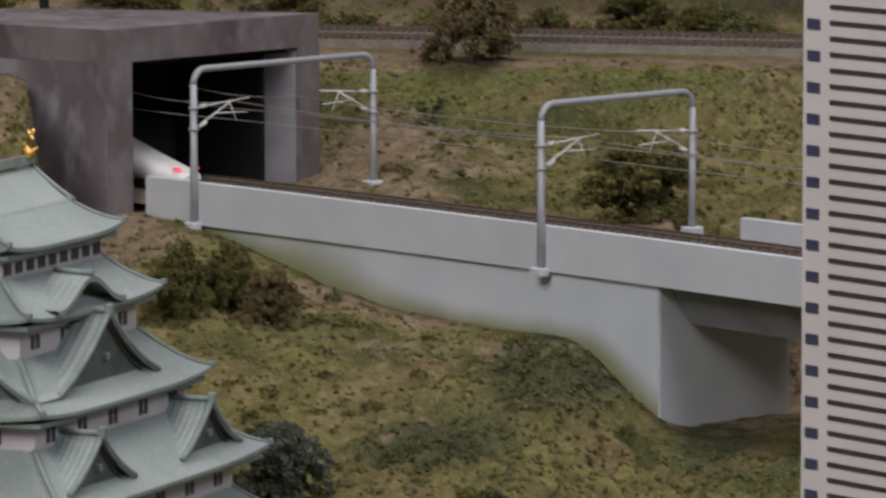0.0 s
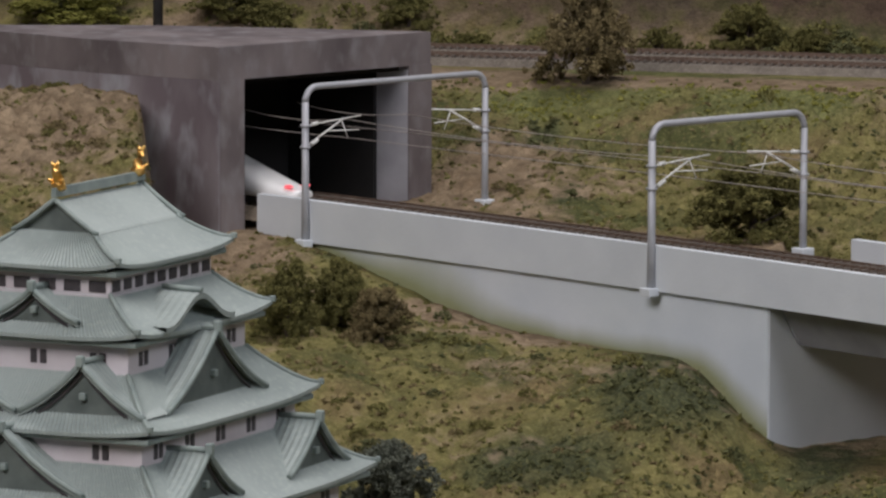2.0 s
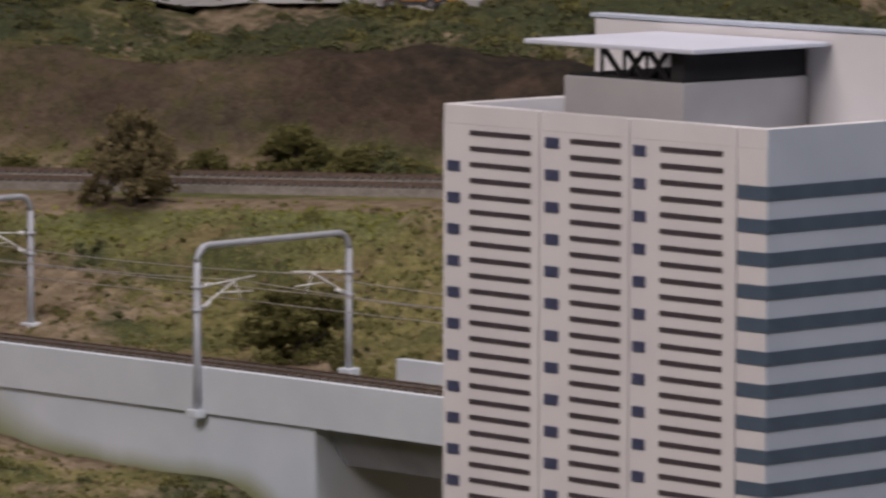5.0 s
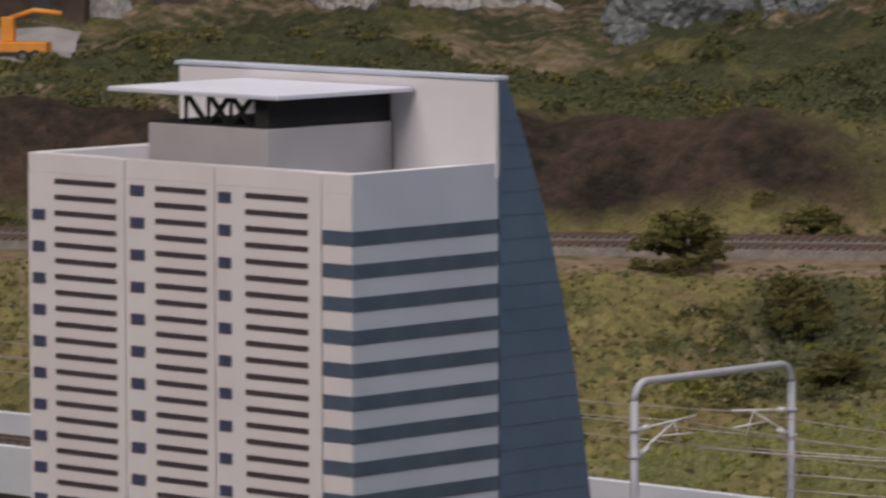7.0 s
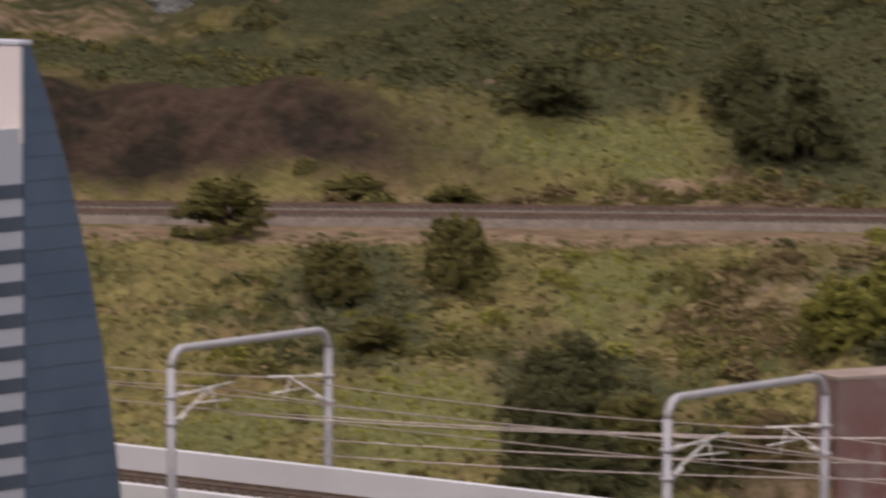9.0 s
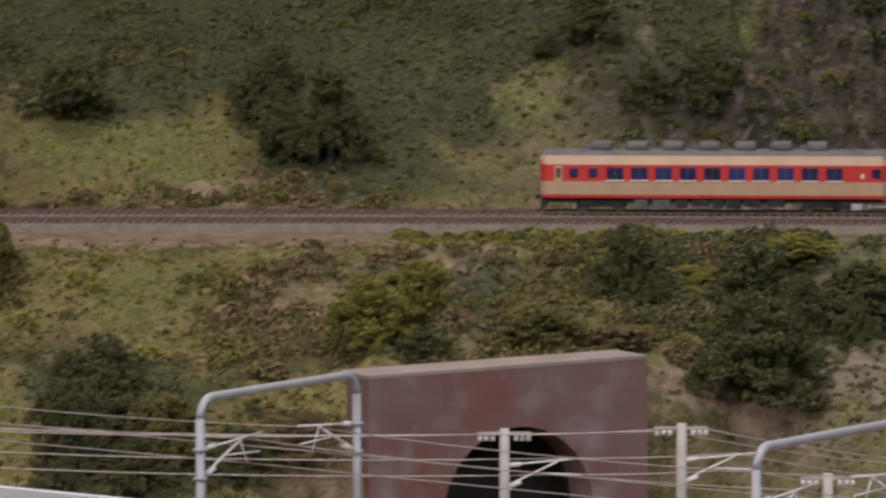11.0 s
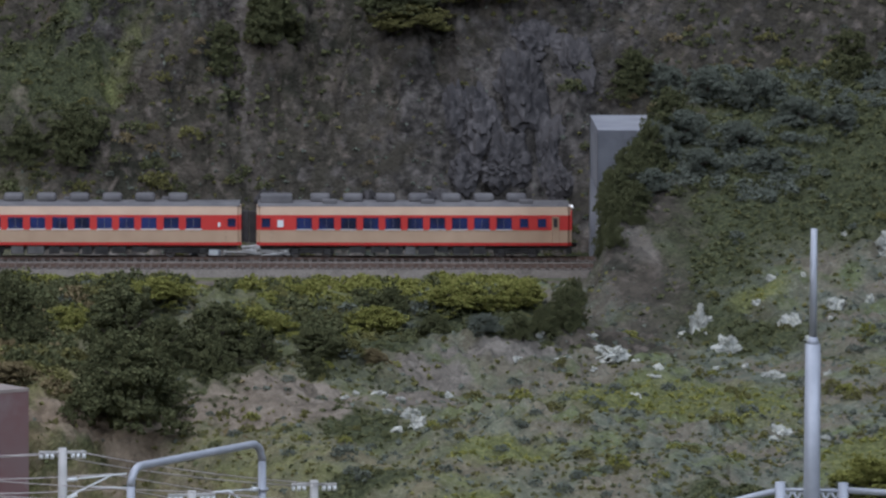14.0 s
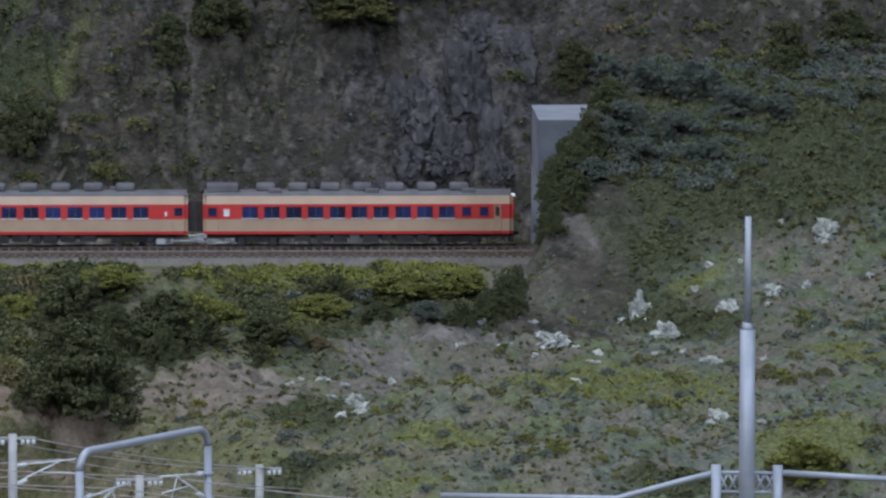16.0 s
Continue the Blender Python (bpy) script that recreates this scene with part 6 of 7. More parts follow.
HILL_PLANTS = [
    ('bush', 'DARK', 1.154, 3.742, 0.0214, 0.0256),
    ('bush', 'DARK', 1.1, 3.596, 0.0227, 0.0247),
    ('bush', 'DARK', 1.076, 3.564, 0.0245, 0.0245),
    ('bush', 'DARK', 1.053, 3.555, 0.0244, 0.0204),
    ('bush', 'DARK', 1.218, 3.845, 0.034, 0.040),
    ('bush', 'DARK', 1.236, 3.880, 0.040, 0.046),
    ('bush', 'GREY', 1.383, 4.233, 0.043, 0.0335),
    ('bush', 'DARK', 1.262, 3.896, 0.038, 0.042),
    ('bush', 'DARK', 1.249, 3.888, 0.034, 0.038),
    ('bush', 'GREY', 1.274, 3.908, 0.036, 0.036),
    ('bush', 'DARK', 1.206, 3.822, 0.022, 0.030),
    ('bush', 'DARK', 1.212, 3.812, 0.024, 0.024),
    ('bush', 'DARK', 1.232, 3.836, 0.034, 0.024),
    ('bush', 'GREY', 1.250, 3.858, 0.040, 0.024),
    ('bush', 'GREY', 1.353, 4.019, 0.0457, 0.0343),
    ('bush', 'GREY', 1.381, 3.976, 0.05, 0.0363),
    ('bush', 'GREY', 1.305, 3.934, 0.0448, 0.0314),
    ('bush', 'GREY', 1.345, 3.911, 0.0492, 0.0313),
    ('bush', 'GREY', 1.403, 3.93, 0.0451, 0.0316),
    ('bush', 'GREY', 1.439, 3.924, 0.0406, 0.0271),
    ('bush', 'GREY', 1.302, 3.877, 0.0443, 0.0266),
    ('bush', 'GREY', 1.354, 3.872, 0.0444, 0.0222),
    ('bush', 'DARK', 1.241, 3.863, 0.0308, 0.0308),
    ('bush', 'DARK', 1.22, 3.809, 0.0261, 0.0304),
    ('bush', 'DARK', 1.197, 3.781, 0.0216, 0.0281),
    ('bush', 'DARK', 1.33, 4.142, 0.0281, 0.0328),
    ('bush', 'DARK', 1.353, 4.244, 0.0359, 0.0287),
    ('bush', 'DARK', 0.533, 4.458, 0.0566, 0.0566),
    ('bush', 'DARK', 0.592, 4.398, 0.0603, 0.0646),
    ('bush', 'DARK', 0.543, 4.394, 0.0473, 0.0516),
    ('bush', 'DARK', 1.016, 4.371, 0.0513, 0.0502),
    ('bush', 'DARK', 1.061, 4.351, 0.0558, 0.0501),
    ('bush', 'DARK', 1.166, 4.315, 0.0743, 0.0318),
    ('bush', 'OLIVE', 1.236, 4.303, 0.0744, 0.0273),
    ('bush', 'DARK', 1.297, 4.285, 0.0604, 0.0273),
    ('bush', 'DARK', 1.32, 4.198, 0.0206, 0.0224),
    ('bush', 'DARK', 1.201, 3.822, 0.0169, 0.0186),
    ('bush', 'DARK', 1.216, 3.804, 0.0231, 0.0247),
    ('bush', 'DARK', 1.242, 3.859, 0.0255, 0.025),
    ('bush', 'DARK', 1.192, 3.798, 0.0126, 0.0144),
    ('bush', 'DARK', 0.843, 3.495, 0.0345, 0.0282),
    ('bush', 'DARK', 0.885, 3.521, 0.031, 0.0227),
    ('bush', 'DARK', 0.999, 3.587, 0.0316, 0.0193),
    ('bush', 'GREY', 1.028, 3.562, 0.0315, 0.0173),
    ('bush', 'OLIVE', 0.908, 3.508, 0.0309, 0.0189),
    ('tree', 'DARK', 1.055, 4.356, 0.0698, 0.0592),
    ('bush', 'DARK', 0.884, 4.358, 0.0486, 0.0521),
    ('bush', 'OLIVE', 1.173, 4.306, 0.0788, 0.0272),
    ('bush', 'DARK', 1.358, 4.248, 0.0371, 0.0317),
    ('tree', 'DARK', 1.511, 4.105, 0.0523, 0.0579),
    ('tree', 'DARK', 1.592, 4.183, 0.0595, 0.0409),
    ('bush', 'DARK', 1.196, 4.324, 0.0279, 0.0137),
    ('bush', 'DARK', 0.801, 3.806, 0.0329, 0.0362),
    ('bush', 'DARK', 0.773, 3.5, 0.0383, 0.0449),
    ('bush', 'DARK', 0.714, 3.44, 0.0376, 0.0478),
    ('bush', 'DARK', 0.744, 3.424, 0.0526, 0.0404),
    ('bush', 'DARK', 0.804, 3.474, 0.0343, 0.0336),
    ('bush', 'DARK', 1.103, 3.595, 0.0279, 0.0371),
    ('bush', 'DARK', 1.02, 3.8, 0.0332, 0.0244),
    ('bush', 'DARK', 0.876, 3.475, 0.0268, 0.0187),
    ('bush', 'BROWN', 0.929, 3.506, 0.0232, 0.017),
    ('bush', 'DARK', 0.801, 4.437, 0.0593, 0.0435),
    ('bush', 'DARK', 0.839, 4.38, 0.0462, 0.039),
    ('bush', 'DARK', 0.884, 4.365, 0.0587, 0.043),
    ('bush', 'DARK', 0.378, 4.484, 0.0803, 0.0475),
    ('tree', 'DARK', 0.55, 4.494, 0.0552, 0.0457),
    ('tree', 'DARK', 0.582, 4.395, 0.075, 0.0876),
    ('bush', 'DARK', 0.771, 4.454, 0.0288, 0.0249),
]
for spec in HILL_PLANTS + NEAR_TUNNEL_PLANTS + MIDDLE_PLANTS + HEDGE_PLANTS + SPUR_PLANTS:
    plant(*spec)

STONES = [
    (1.227, 3.649, 0.0177, 0.0266),
    (1.217, 3.555, 0.0173, 0.0173),
    (1.289, 3.619, 0.0199, 0.0199),
    (1.334, 3.64, 0.0178, 0.0111),
    (1.364, 3.645, 0.0089, 0.0134),
    (1.403, 3.708, 0.0272, 0.0227),
    (1.221, 3.46, 0.017, 0.0085),
    (1.155, 3.252, 0.0141, 0.0101),
    (1.121, 3.547, 0.0344, 0.0129),
    (1.083, 3.53, 0.0171, 0.006),
    (1.14, 3.484, 0.0093, 0.0059),
    (0.902, 3.282, 0.0143, 0.0159),
    (0.916, 3.349, 0.0162, 0.0122),
    (0.912, 3.428, 0.0124, 0.0091),
    (0.967, 3.439, 0.0083, 0.0058),
    (1.089, 3.376, 0.0083, 0.005),
    (1.13, 3.453, 0.0076, 0.0042),
    (0.842, 3.844, 0.0063, 0.0054),
    (0.997, 3.445, 0.0058, 0.0042),
]


# loose pale stones on the slopes
def stone(x, y, w, h, seed):
    rng = np.random.default_rng(seed)
    bm = bmesh.new()
    bmesh.ops.create_icosphere(bm, subdivisions=4, radius=1)
    for v in bm.verts:
        c = v.co.copy()
        at = Vector((c.x * w, c.y * w * 0.5, c.z * h)) * 260 + Vector((seed * 5.3, 0, 0))
        k = 1.0 + 0.6 * noise.noise(c * 1.5 + Vector((seed, 0, 0))) + 0.3 * noise.noise(at * 1.6) - 0.45 * abs(noise.noise(at * 3.0))
        v.co = Vector((c.x * w * 0.55, c.y * w * 0.35, c.z * h * 0.60)) * max(k, 0.15)
    bm.transform(pose(x, y, ground_z(x, y), 0, 0, float(rng.uniform(-40, 40))))
    return solo("stone", bm, M_ROCKS, "pale weathered stone on the grassy slope", "stone", group="stones on the slope")


for i, (x, y, w, h) in enumerate(STONES):
    stone(x, y, w, h, i + 1)
    if w > 0.012:
        near = np.random.default_rng(300 + i)
        for k in range(3):
            size = float(near.uniform(0.003, 0.0065))
            stone(x + float(near.normal(0, 0.9 * w)), y + float(near.normal(0, 1.6 * w)), size * 1.4, size, 100 + 5 * i + k)


# ground foam scattered over the slopes
def foam():
    rng = np.random.default_rng(4)
    n = 230000
    x, y = rng.uniform(-1.12, 1.75, n), rng.uniform(2.95, 4.95, n)
    so, ro, co, ba = zones(x, y)
    s = y - track_y(x)
    vs = via_slope(x)
    v = (y - via_y(x)) / np.sqrt(1 + vs * vs)
    dens = np.clip(0.55 + 1.6 * fbm(x, y, 26.0, 3), 0.05, 1) * (1 - 0.75 * np.clip(so * 1.3, 0, 1)) * (1 - 0.75 * np.clip(ro, 0, 1)) * (1 - np.clip(1.6 * ba, 0, 1))
    dens *= np.where((s > -0.13 - 0.03 * (x < 0.55)) & (s < 0.085) & (x < 1.28), 0, 1) * np.where((v > -0.02) & (v < 0.145) & (x < 0.7), 0, 1)
    box_u = (x + 0.826) * 0.621 + (y - 3.811) * 0.784
    box_w = -(x + 0.826) * 0.784 + (y - 3.811) * 0.621
    dens *= np.where((box_u > -0.03 - 0.26 * box_w) & (box_u < 0.21) & (box_w > -0.01), 0, 1)
    dens *= np.where((np.hypot(x, y) < 3.3) & (x > 0.40) & (x < 0.72), 0, 1)
    keep = rng.random(n) < dens * 0.5
    x, y, co = x[keep], y[keep], co[keep]
    z = land(x, y)
    size = rng.uniform(0.0009, 0.0021, len(x)) * (1 + 0.7 * np.clip(fbm(x + 9, y, 18.0, 2) * 3, 0, 1))
    da, ye = growth(x, y)
    pick = rng.random(len(x))
    tone = fbm(x - 4, y + 2, 11.0, 2)
    big = size.copy()
    groups = {"DARK": da > 0.25 + 0.6 * rng.random(len(x)), "YELLOW": ye > 0.2 + 0.7 * rng.random(len(x)), "BROWN": (tone < -0.14) & (pick < 0.45) & (co < 0.7)}
    groups["YELLOW"] &= ~groups["DARK"]
    groups["BROWN"] &= ~(groups["DARK"] | groups["YELLOW"])
    rest = ~(groups["DARK"] | groups["YELLOW"] | groups["BROWN"])
    groups["GREY"] = rest & (pick < co * 0.75)
    groups["OLIVE"] = rest & ~groups["GREY"]
    for k, g in groups.items():
        me = clumps("ground_foam", np.stack([x[g], y[g], z[g] + size[g] * 0.02], -1), size[g], rng, (TET_V, TET_F), LEAVES[k][0])
        tagged(new("ground_foam", me), f"loose {LEAVES[k][1]} ground foam covering the slopes", "grass", kind="stuff")


foam()


# low scrub: small rounded shrubs that grow into one another
def scrub(label, tint, x, y, r, seed):
    rng = np.random.default_rng(seed)
    n, k = len(x), 84
    d = rng.normal(size=(n, k, 3))
    d /= np.linalg.norm(d, axis=2)[..., None]
    d[..., 2] = np.abs(d[..., 2]) * 0.8
    rad = r[:, None, None] * rng.uniform(0.7, 1.1, (n, k, 1))
    c = np.stack([x, y, land(x, y) + r * 0.05], -1)[:, None, :]
    pts = (c + d * rad).reshape(-1, 3)
    size = (np.minimum(r, 0.013)[:, None] * rng.uniform(0.10, 0.19, (n, k))).reshape(-1)
    me = clumps("scrub", pts, size, rng, (TET_V, TET_F), LEAVES[tint][0])
    return tagged(new("scrub", me), label, "scrub", kind="stuff")


def tufts(count, seed):
    """Small tufts of foam dotted over the slopes, darker than the flock between them."""
    rng = np.random.default_rng(seed)
    x, y = rng.uniform(-1.1, 1.7, count), rng.uniform(2.97, 4.85, count)
    so, ro, co, ba = zones(x, y)
    da, ye = growth(x, y)
    s = side(x, y)
    v = fore(x, y)
    dens = np.clip(0.75 + 1.8 * fbm(x + 3, y + 8, 9.0, 3), 0.12, 1) * (1 - 0.8 * np.clip(so * 1.2 - 0.2, 0, 1)) * (1 - np.clip(1.6 * ba, 0, 1)) + 0.5 * da
    dens *= np.where((s > -0.14) & (s < 0.10) & (x < 1.28), 0, 1) * np.where((v > -0.002) & (v < 0.148) & (x < 0.72), 0, 1)
    bu, bw = (x + 0.826) * 0.621 + (y - 3.811) * 0.784, -(x + 0.826) * 0.784 + (y - 3.811) * 0.621
    dens *= np.where((bu > -0.03 - 0.26 * bw) & (bu < 0.21) & (bw > -0.01), 0, 1) * np.where((np.hypot(x, y) < 3.3) & (x > 0.40) & (x < 0.72), 0, 1)
    edge = x - 1.145 - 0.377 * (y - 3.70)
    dens *= np.where((edge > -0.01) & (edge < 0.085) & (y > 3.55) & (s < 0.05), 0.15, 1)
    ok = rng.random(count) < dens
    x, y, co, da, ye = x[ok], y[ok], co[ok], da[ok], ye[ok]
    n, k = len(x), 8
    r = rng.uniform(0.0011, 0.0030, n) * (1 + 0.5 * da)
    d = rng.normal(size=(n, k, 3))
    d /= np.linalg.norm(d, axis=2)[..., None]
    d[..., 2] = np.abs(d[..., 2]) * 0.75
    pts = np.stack([x, y, land(x, y) - 0.0004], -1)[:, None, :] + d * r[:, None, None] * rng.uniform(0.35, 1.0, (n, k, 1))
    size = r[:, None] * rng.uniform(0.36, 0.70, (n, k))
    pick = rng.random(n) + 0.9 * fbm(x - 2, y + 5, 8.0, 2)
    kind = np.where(da > 0.35, 0, np.where(ye > 0.3 + 0.4 * rng.random(n), 3, np.where(pick < 0.16, 0, np.where(pick < 0.74, 1, 2))))
    kind = np.where((kind == 2) & (co > 0.5), 4, kind)
    for i, tint in enumerate(("DARK", "OLIVE", "BROWN", "YELLOW", "GREY")):
        m = kind == i
        me = clumps("tufts", pts[m].reshape(-1, 3), size[m].reshape(-1), rng, (TET_V, TET_F), LEAVES[tint][0])
        tagged(new("tufts", me), f"{LEAVES[tint][1]} foam tufts dotted over the slopes", "grass", kind="stuff")


def grow(count, xr, yr, tints, radius, seed, where, keep):
    """Scrub in a stretch of the plan, thicker where the noise says so."""
    rng = np.random.default_rng(seed)
    x, y = rng.uniform(*xr, count * 6), rng.uniform(*yr, count * 6)
    ok = keep(x, y) & (rng.random(len(x)) < np.clip(0.5 + 2.2 * fbm(x + seed, y, 9.0, 2), 0.03, 1))
    x, y = x[ok][:count], y[ok][:count]
    r = rng.uniform(*radius, len(x)) * rng.uniform(0.7, 1.2, len(x))
    pick = rng.random(len(x)) + 0.8 * fbm(x - seed, y, 12.0, 2)
    lo = 0.0
    for i, (tint, share) in enumerate(tints):
        hi = lo + share
        m = (pick >= lo if i else pick > -9) & (pick < hi if i < len(tints) - 1 else pick < 9)
        if m.any():
            scrub(f"{LEAVES[tint][1]} low scrub {where}", tint, x[m], y[m], r[m], seed * 10 + i)
        lo = hi


def side(x, y):
    return y - track_y(x)


def fore(x, y):
    vs = via_slope(x)
    return (y - via_y(x)) / np.sqrt(1 + vs * vs)


tufts(84000, 51)
grow(520, (0.58, 1.21), (3.65, 4.2), (("YELLOW", 0.78), ("DARK", 0.22)), (0.005, 0.011), 31, "in a hedge below the upper line", lambda x, y: (side(x, y) > -0.27) & (side(x, y) < -0.125) & (x < 1.10 + 0.377 * (y - 3.70)))
grow(420, (0.72, 1.17), (3.60, 3.98), (("DARK", 0.72), ("OLIVE", 0.16), ("GREY", 0.12)), (0.005, 0.012), 46, "in the hollow below the hedge", lambda x, y: (side(x, y) > -0.44) & (side(x, y) < -0.24) & (x < 1.105 + 0.377 * (y - 3.70)))
grow(150, (0.66, 1.02), (3.42, 3.92), (("DARK", 0.75), ("OLIVE", 0.25)), (0.009, 0.019), 32, "on the slope below the hedge", lambda x, y: (np.abs((x - 0.70) * 0.75 - (y - 3.62) * 0.45) < 0.11 + 0.1 * (y > 3.6)) & (side(x, y) < -0.2))
grow(460, (0.40, 0.80), (3.33, 3.85), (("BROWN", 0.60), ("OLIVE", 0.40)), (0.006, 0.013), 33, "on the mound above the red portal", lambda x, y: ((x - 0.455) * 0.397 - (y - 3.262) * 0.918 < -0.04))
# dark shrubs on hill and cliff also stand for the weaker light there
grow(420, (0.15, 1.3), (4.55, 6.0), (("DARK", 0.72), ("OLIVE", 0.28)), (0.008, 0.024), 34, "on the hill behind the line", lambda x, y: side(x, y) > 0.26)
grow(330, (0.80, 1.75), (4.15, 4.9), (("DARK", 0.62), ("OLIVE", 0.28), ("BROWN", 0.10)), (0.004, 0.012), 35, "on the dark cliff", lambda x, y: (side(x, y) > 0.19) & (side(x, y) < 0.6) & (np.hypot((x - 1.20) / 0.07, (side(x, y) - 0.2) / 0.13) > 1))
grow(300, (0.74, 1.55), (4.15, 4.6), (("BROWN", 0.35), ("OLIVE", 0.35), ("GREY", 0.30)), (0.0022, 0.006), 44, "on the crumbling cliff", lambda x, y: (side(x, y) > 0.12) & (side(x, y) < 0.42))
grow(420, (0.78, 1.75), (2.95, 3.8), (("GREY", 0.50), ("YELLOW", 0.16), ("OLIVE", 0.34)), (0.003, 0.008), 36, "on the stony slope", lambda x, y: (np.hypot(x, y) > 3.16) & (np.hypot(x, y) < 3.9))
grow(900, (1.20, 1.62), (3.80, 4.20), (("GREY", 0.66), ("DARK", 0.34)), (0.004, 0.010), 37, "on the spur above the portal", lambda x, y: (x > 1.205 + 0.377 * (y - 3.70)) & (np.hypot(x, y) > 4.05 + 0.25 * np.clip(x - 1.40, 0, 1)))
grow(160, (1.24, 1.75), (3.45, 3.95), (("GREY", 0.62), ("OLIVE", 0.38)), (0.003, 0.007), 47, "on the lower face of the spur", lambda x, y: (x > 1.26 + 0.377 * (y - 3.70)) & (np.hypot(x, y) < 4.05))
grow(130, (0.08, 0.52), (3.15, 3.95), (("OLIVE", 0.5), ("YELLOW", 0.32), ("DARK", 0.18)), (0.005, 0.012), 38, "on the grassy slope", lambda x, y: (fore(x, y) > 0.16) & (side(x, y) < -0.17))
grow(190, (-1.25, 0.2), (4.6, 5.3), (("DARK", 0.5), ("OLIVE", 0.5)), (0.006, 0.016), 39, "on the bank behind the line", lambda x, y: (side(x, y) > 0.27) & (side(x, y) < 0.75))
grow(90, (-0.80, -0.32), (3.1, 3.75), (("OLIVE", 0.55), ("DARK", 0.30), ("BROWN", 0.15)), (0.003, 0.009), 40, "on the grassy foreground slope", lambda x, y: (fore(x, y) < -0.02) & (fore(x, y) > -0.42))
grow(90, (-0.68, 0.02), (3.4, 4.3), (("OLIVE", 0.6), ("BROWN", 0.4)), (0.003, 0.008), 41, "on the grassy slope above the viaduct", lambda x, y: (fore(x, y) > 0.17) & (side(x, y) < -0.16))
grow(70, (-0.95, -0.40), (4.46, 4.62), (("OLIVE", 0.7), ("DARK", 0.3)), (0.007, 0.016), 42, "beside the upper line", lambda x, y: (side(x, y) > 0.09) & (side(x, y) < 0.16))
grow(70, (-0.99, -0.845), (3.45, 3.88), (("OLIVE", 0.6), ("BROWN", 0.4)), (0.003, 0.008), 45, "on the bank beside the tunnel", lambda x, y: (side(x, y) < -0.2))
grow(60, (0.16, 0.62), (4.28, 4.5), (("OLIVE", 0.65), ("BROWN", 0.35)), (0.007, 0.014), 43, "beside the upper line", lambda x, y: (side(x, y) > 0.095) & (side(x, y) < 0.17))
for spec in (("bush", "DARK", 1.262, 3.955, 0.034, 0.040), ("bush", "DARK", 1.262, 3.915, 0.030, 0.034), ("bush", "DARK", 1.295, 3.950, 0.050, 0.050)):
    plant(*spec)


# ---- lineside hut and timber behind the upper line ----
def lineside_hut():
    x = 0.944
    p = track_at(x, 0.118, 0)
    z = BED - 0.001
    t = thing("lineside_hut", Matrix.Translation((p.x, p.y, z)) @ Matrix.Rotation(math.atan(track_slope(x)), 4, "Z"), "small grey flat-roofed lineside hut", "hut")
    part("wall", boxed(-0.016, -0.008, 0, 0.010, 0.010, 0.0155, 0.0004), M_CONC_MID, t)
    part("roof", boxed(-0.019, -0.011, 0.0156, 0.013, 0.012, 0.0178, 0.0005), M_POLE, t, "thin pale flat roof")
    # flat black plate; the shade inside the opening is painted, the wall is solid
    part("opening", boxed(-0.0145, -0.0086, 0.003, -0.003, -0.0078, 0.0125), M_BLACK, t, "black plate painted as the shaded open front")
    part("door", boxed(0.000, -0.0088, 0.0005, 0.008, -0.0079, 0.013, 0.0003), M_SIGN, t, "white door")
    bm = bmesh.new()
    rnd = random.Random(3)
    for i in range(16):
        u, w, h = rnd.uniform(0.014, 0.062), rnd.uniform(0.004, 0.018), rnd.uniform(0.001, 0.010)
        tube(bm, [(u, w, h), (u + rnd.uniform(0.012, 0.026), w + rnd.uniform(-0.003, 0.003), h + rnd.uniform(-0.003, 0.003))], 0.0011, 5)
    tagged(solo("timber_stack", bm, M_POLE, "heap of weathered grey timber beside the line", "timber", kind="stuff"))
    bpy.data.objects["timber_stack"].matrix_world = t.matrix_world
    bm = bmesh.new()
    tube(bm, [(0.012, -0.012, 0.0060), (0.075, -0.013, 0.0060)], 0.0006, 5)
    for u in (0.014, 0.040, 0.066):
        tube(bm, [(u, -0.012, -0.002), (u, -0.012, 0.0090)], 0.0007, 5)
    f = solo("low_fence", bm, M_POLE, "low grey post-and-rail fence beside the line", "fence")
    f.matrix_world = t.matrix_world
    q = part("platform_slab", boxed(0.012, -0.018, -0.004, 0.105, -0.006, 0.0022, 0.0005), M_BALLAST, None)
    q.matrix_world = t.matrix_world
    tagged(q, "pale sandy platform slab beside the line", "platform")


lineside_hut()


# ---- the village on the plateau ----
M_TIMBER = surface("dark_brown_boards", (0.055, 0.036, 0.028), (0.10, 0.065, 0.05), 60, 0.8, bump=0.4)
M_ROOFTILE = surface("grey_roof_tiles", (0.13, 0.13, 0.14), (0.20, 0.20, 0.21), 60, 0.8, bump=0.4)
M_ASPHALT = surface("pale_grey_street", (0.27, 0.255, 0.245), (0.40, 0.385, 0.37), 25, 0.9, bump=0.4)


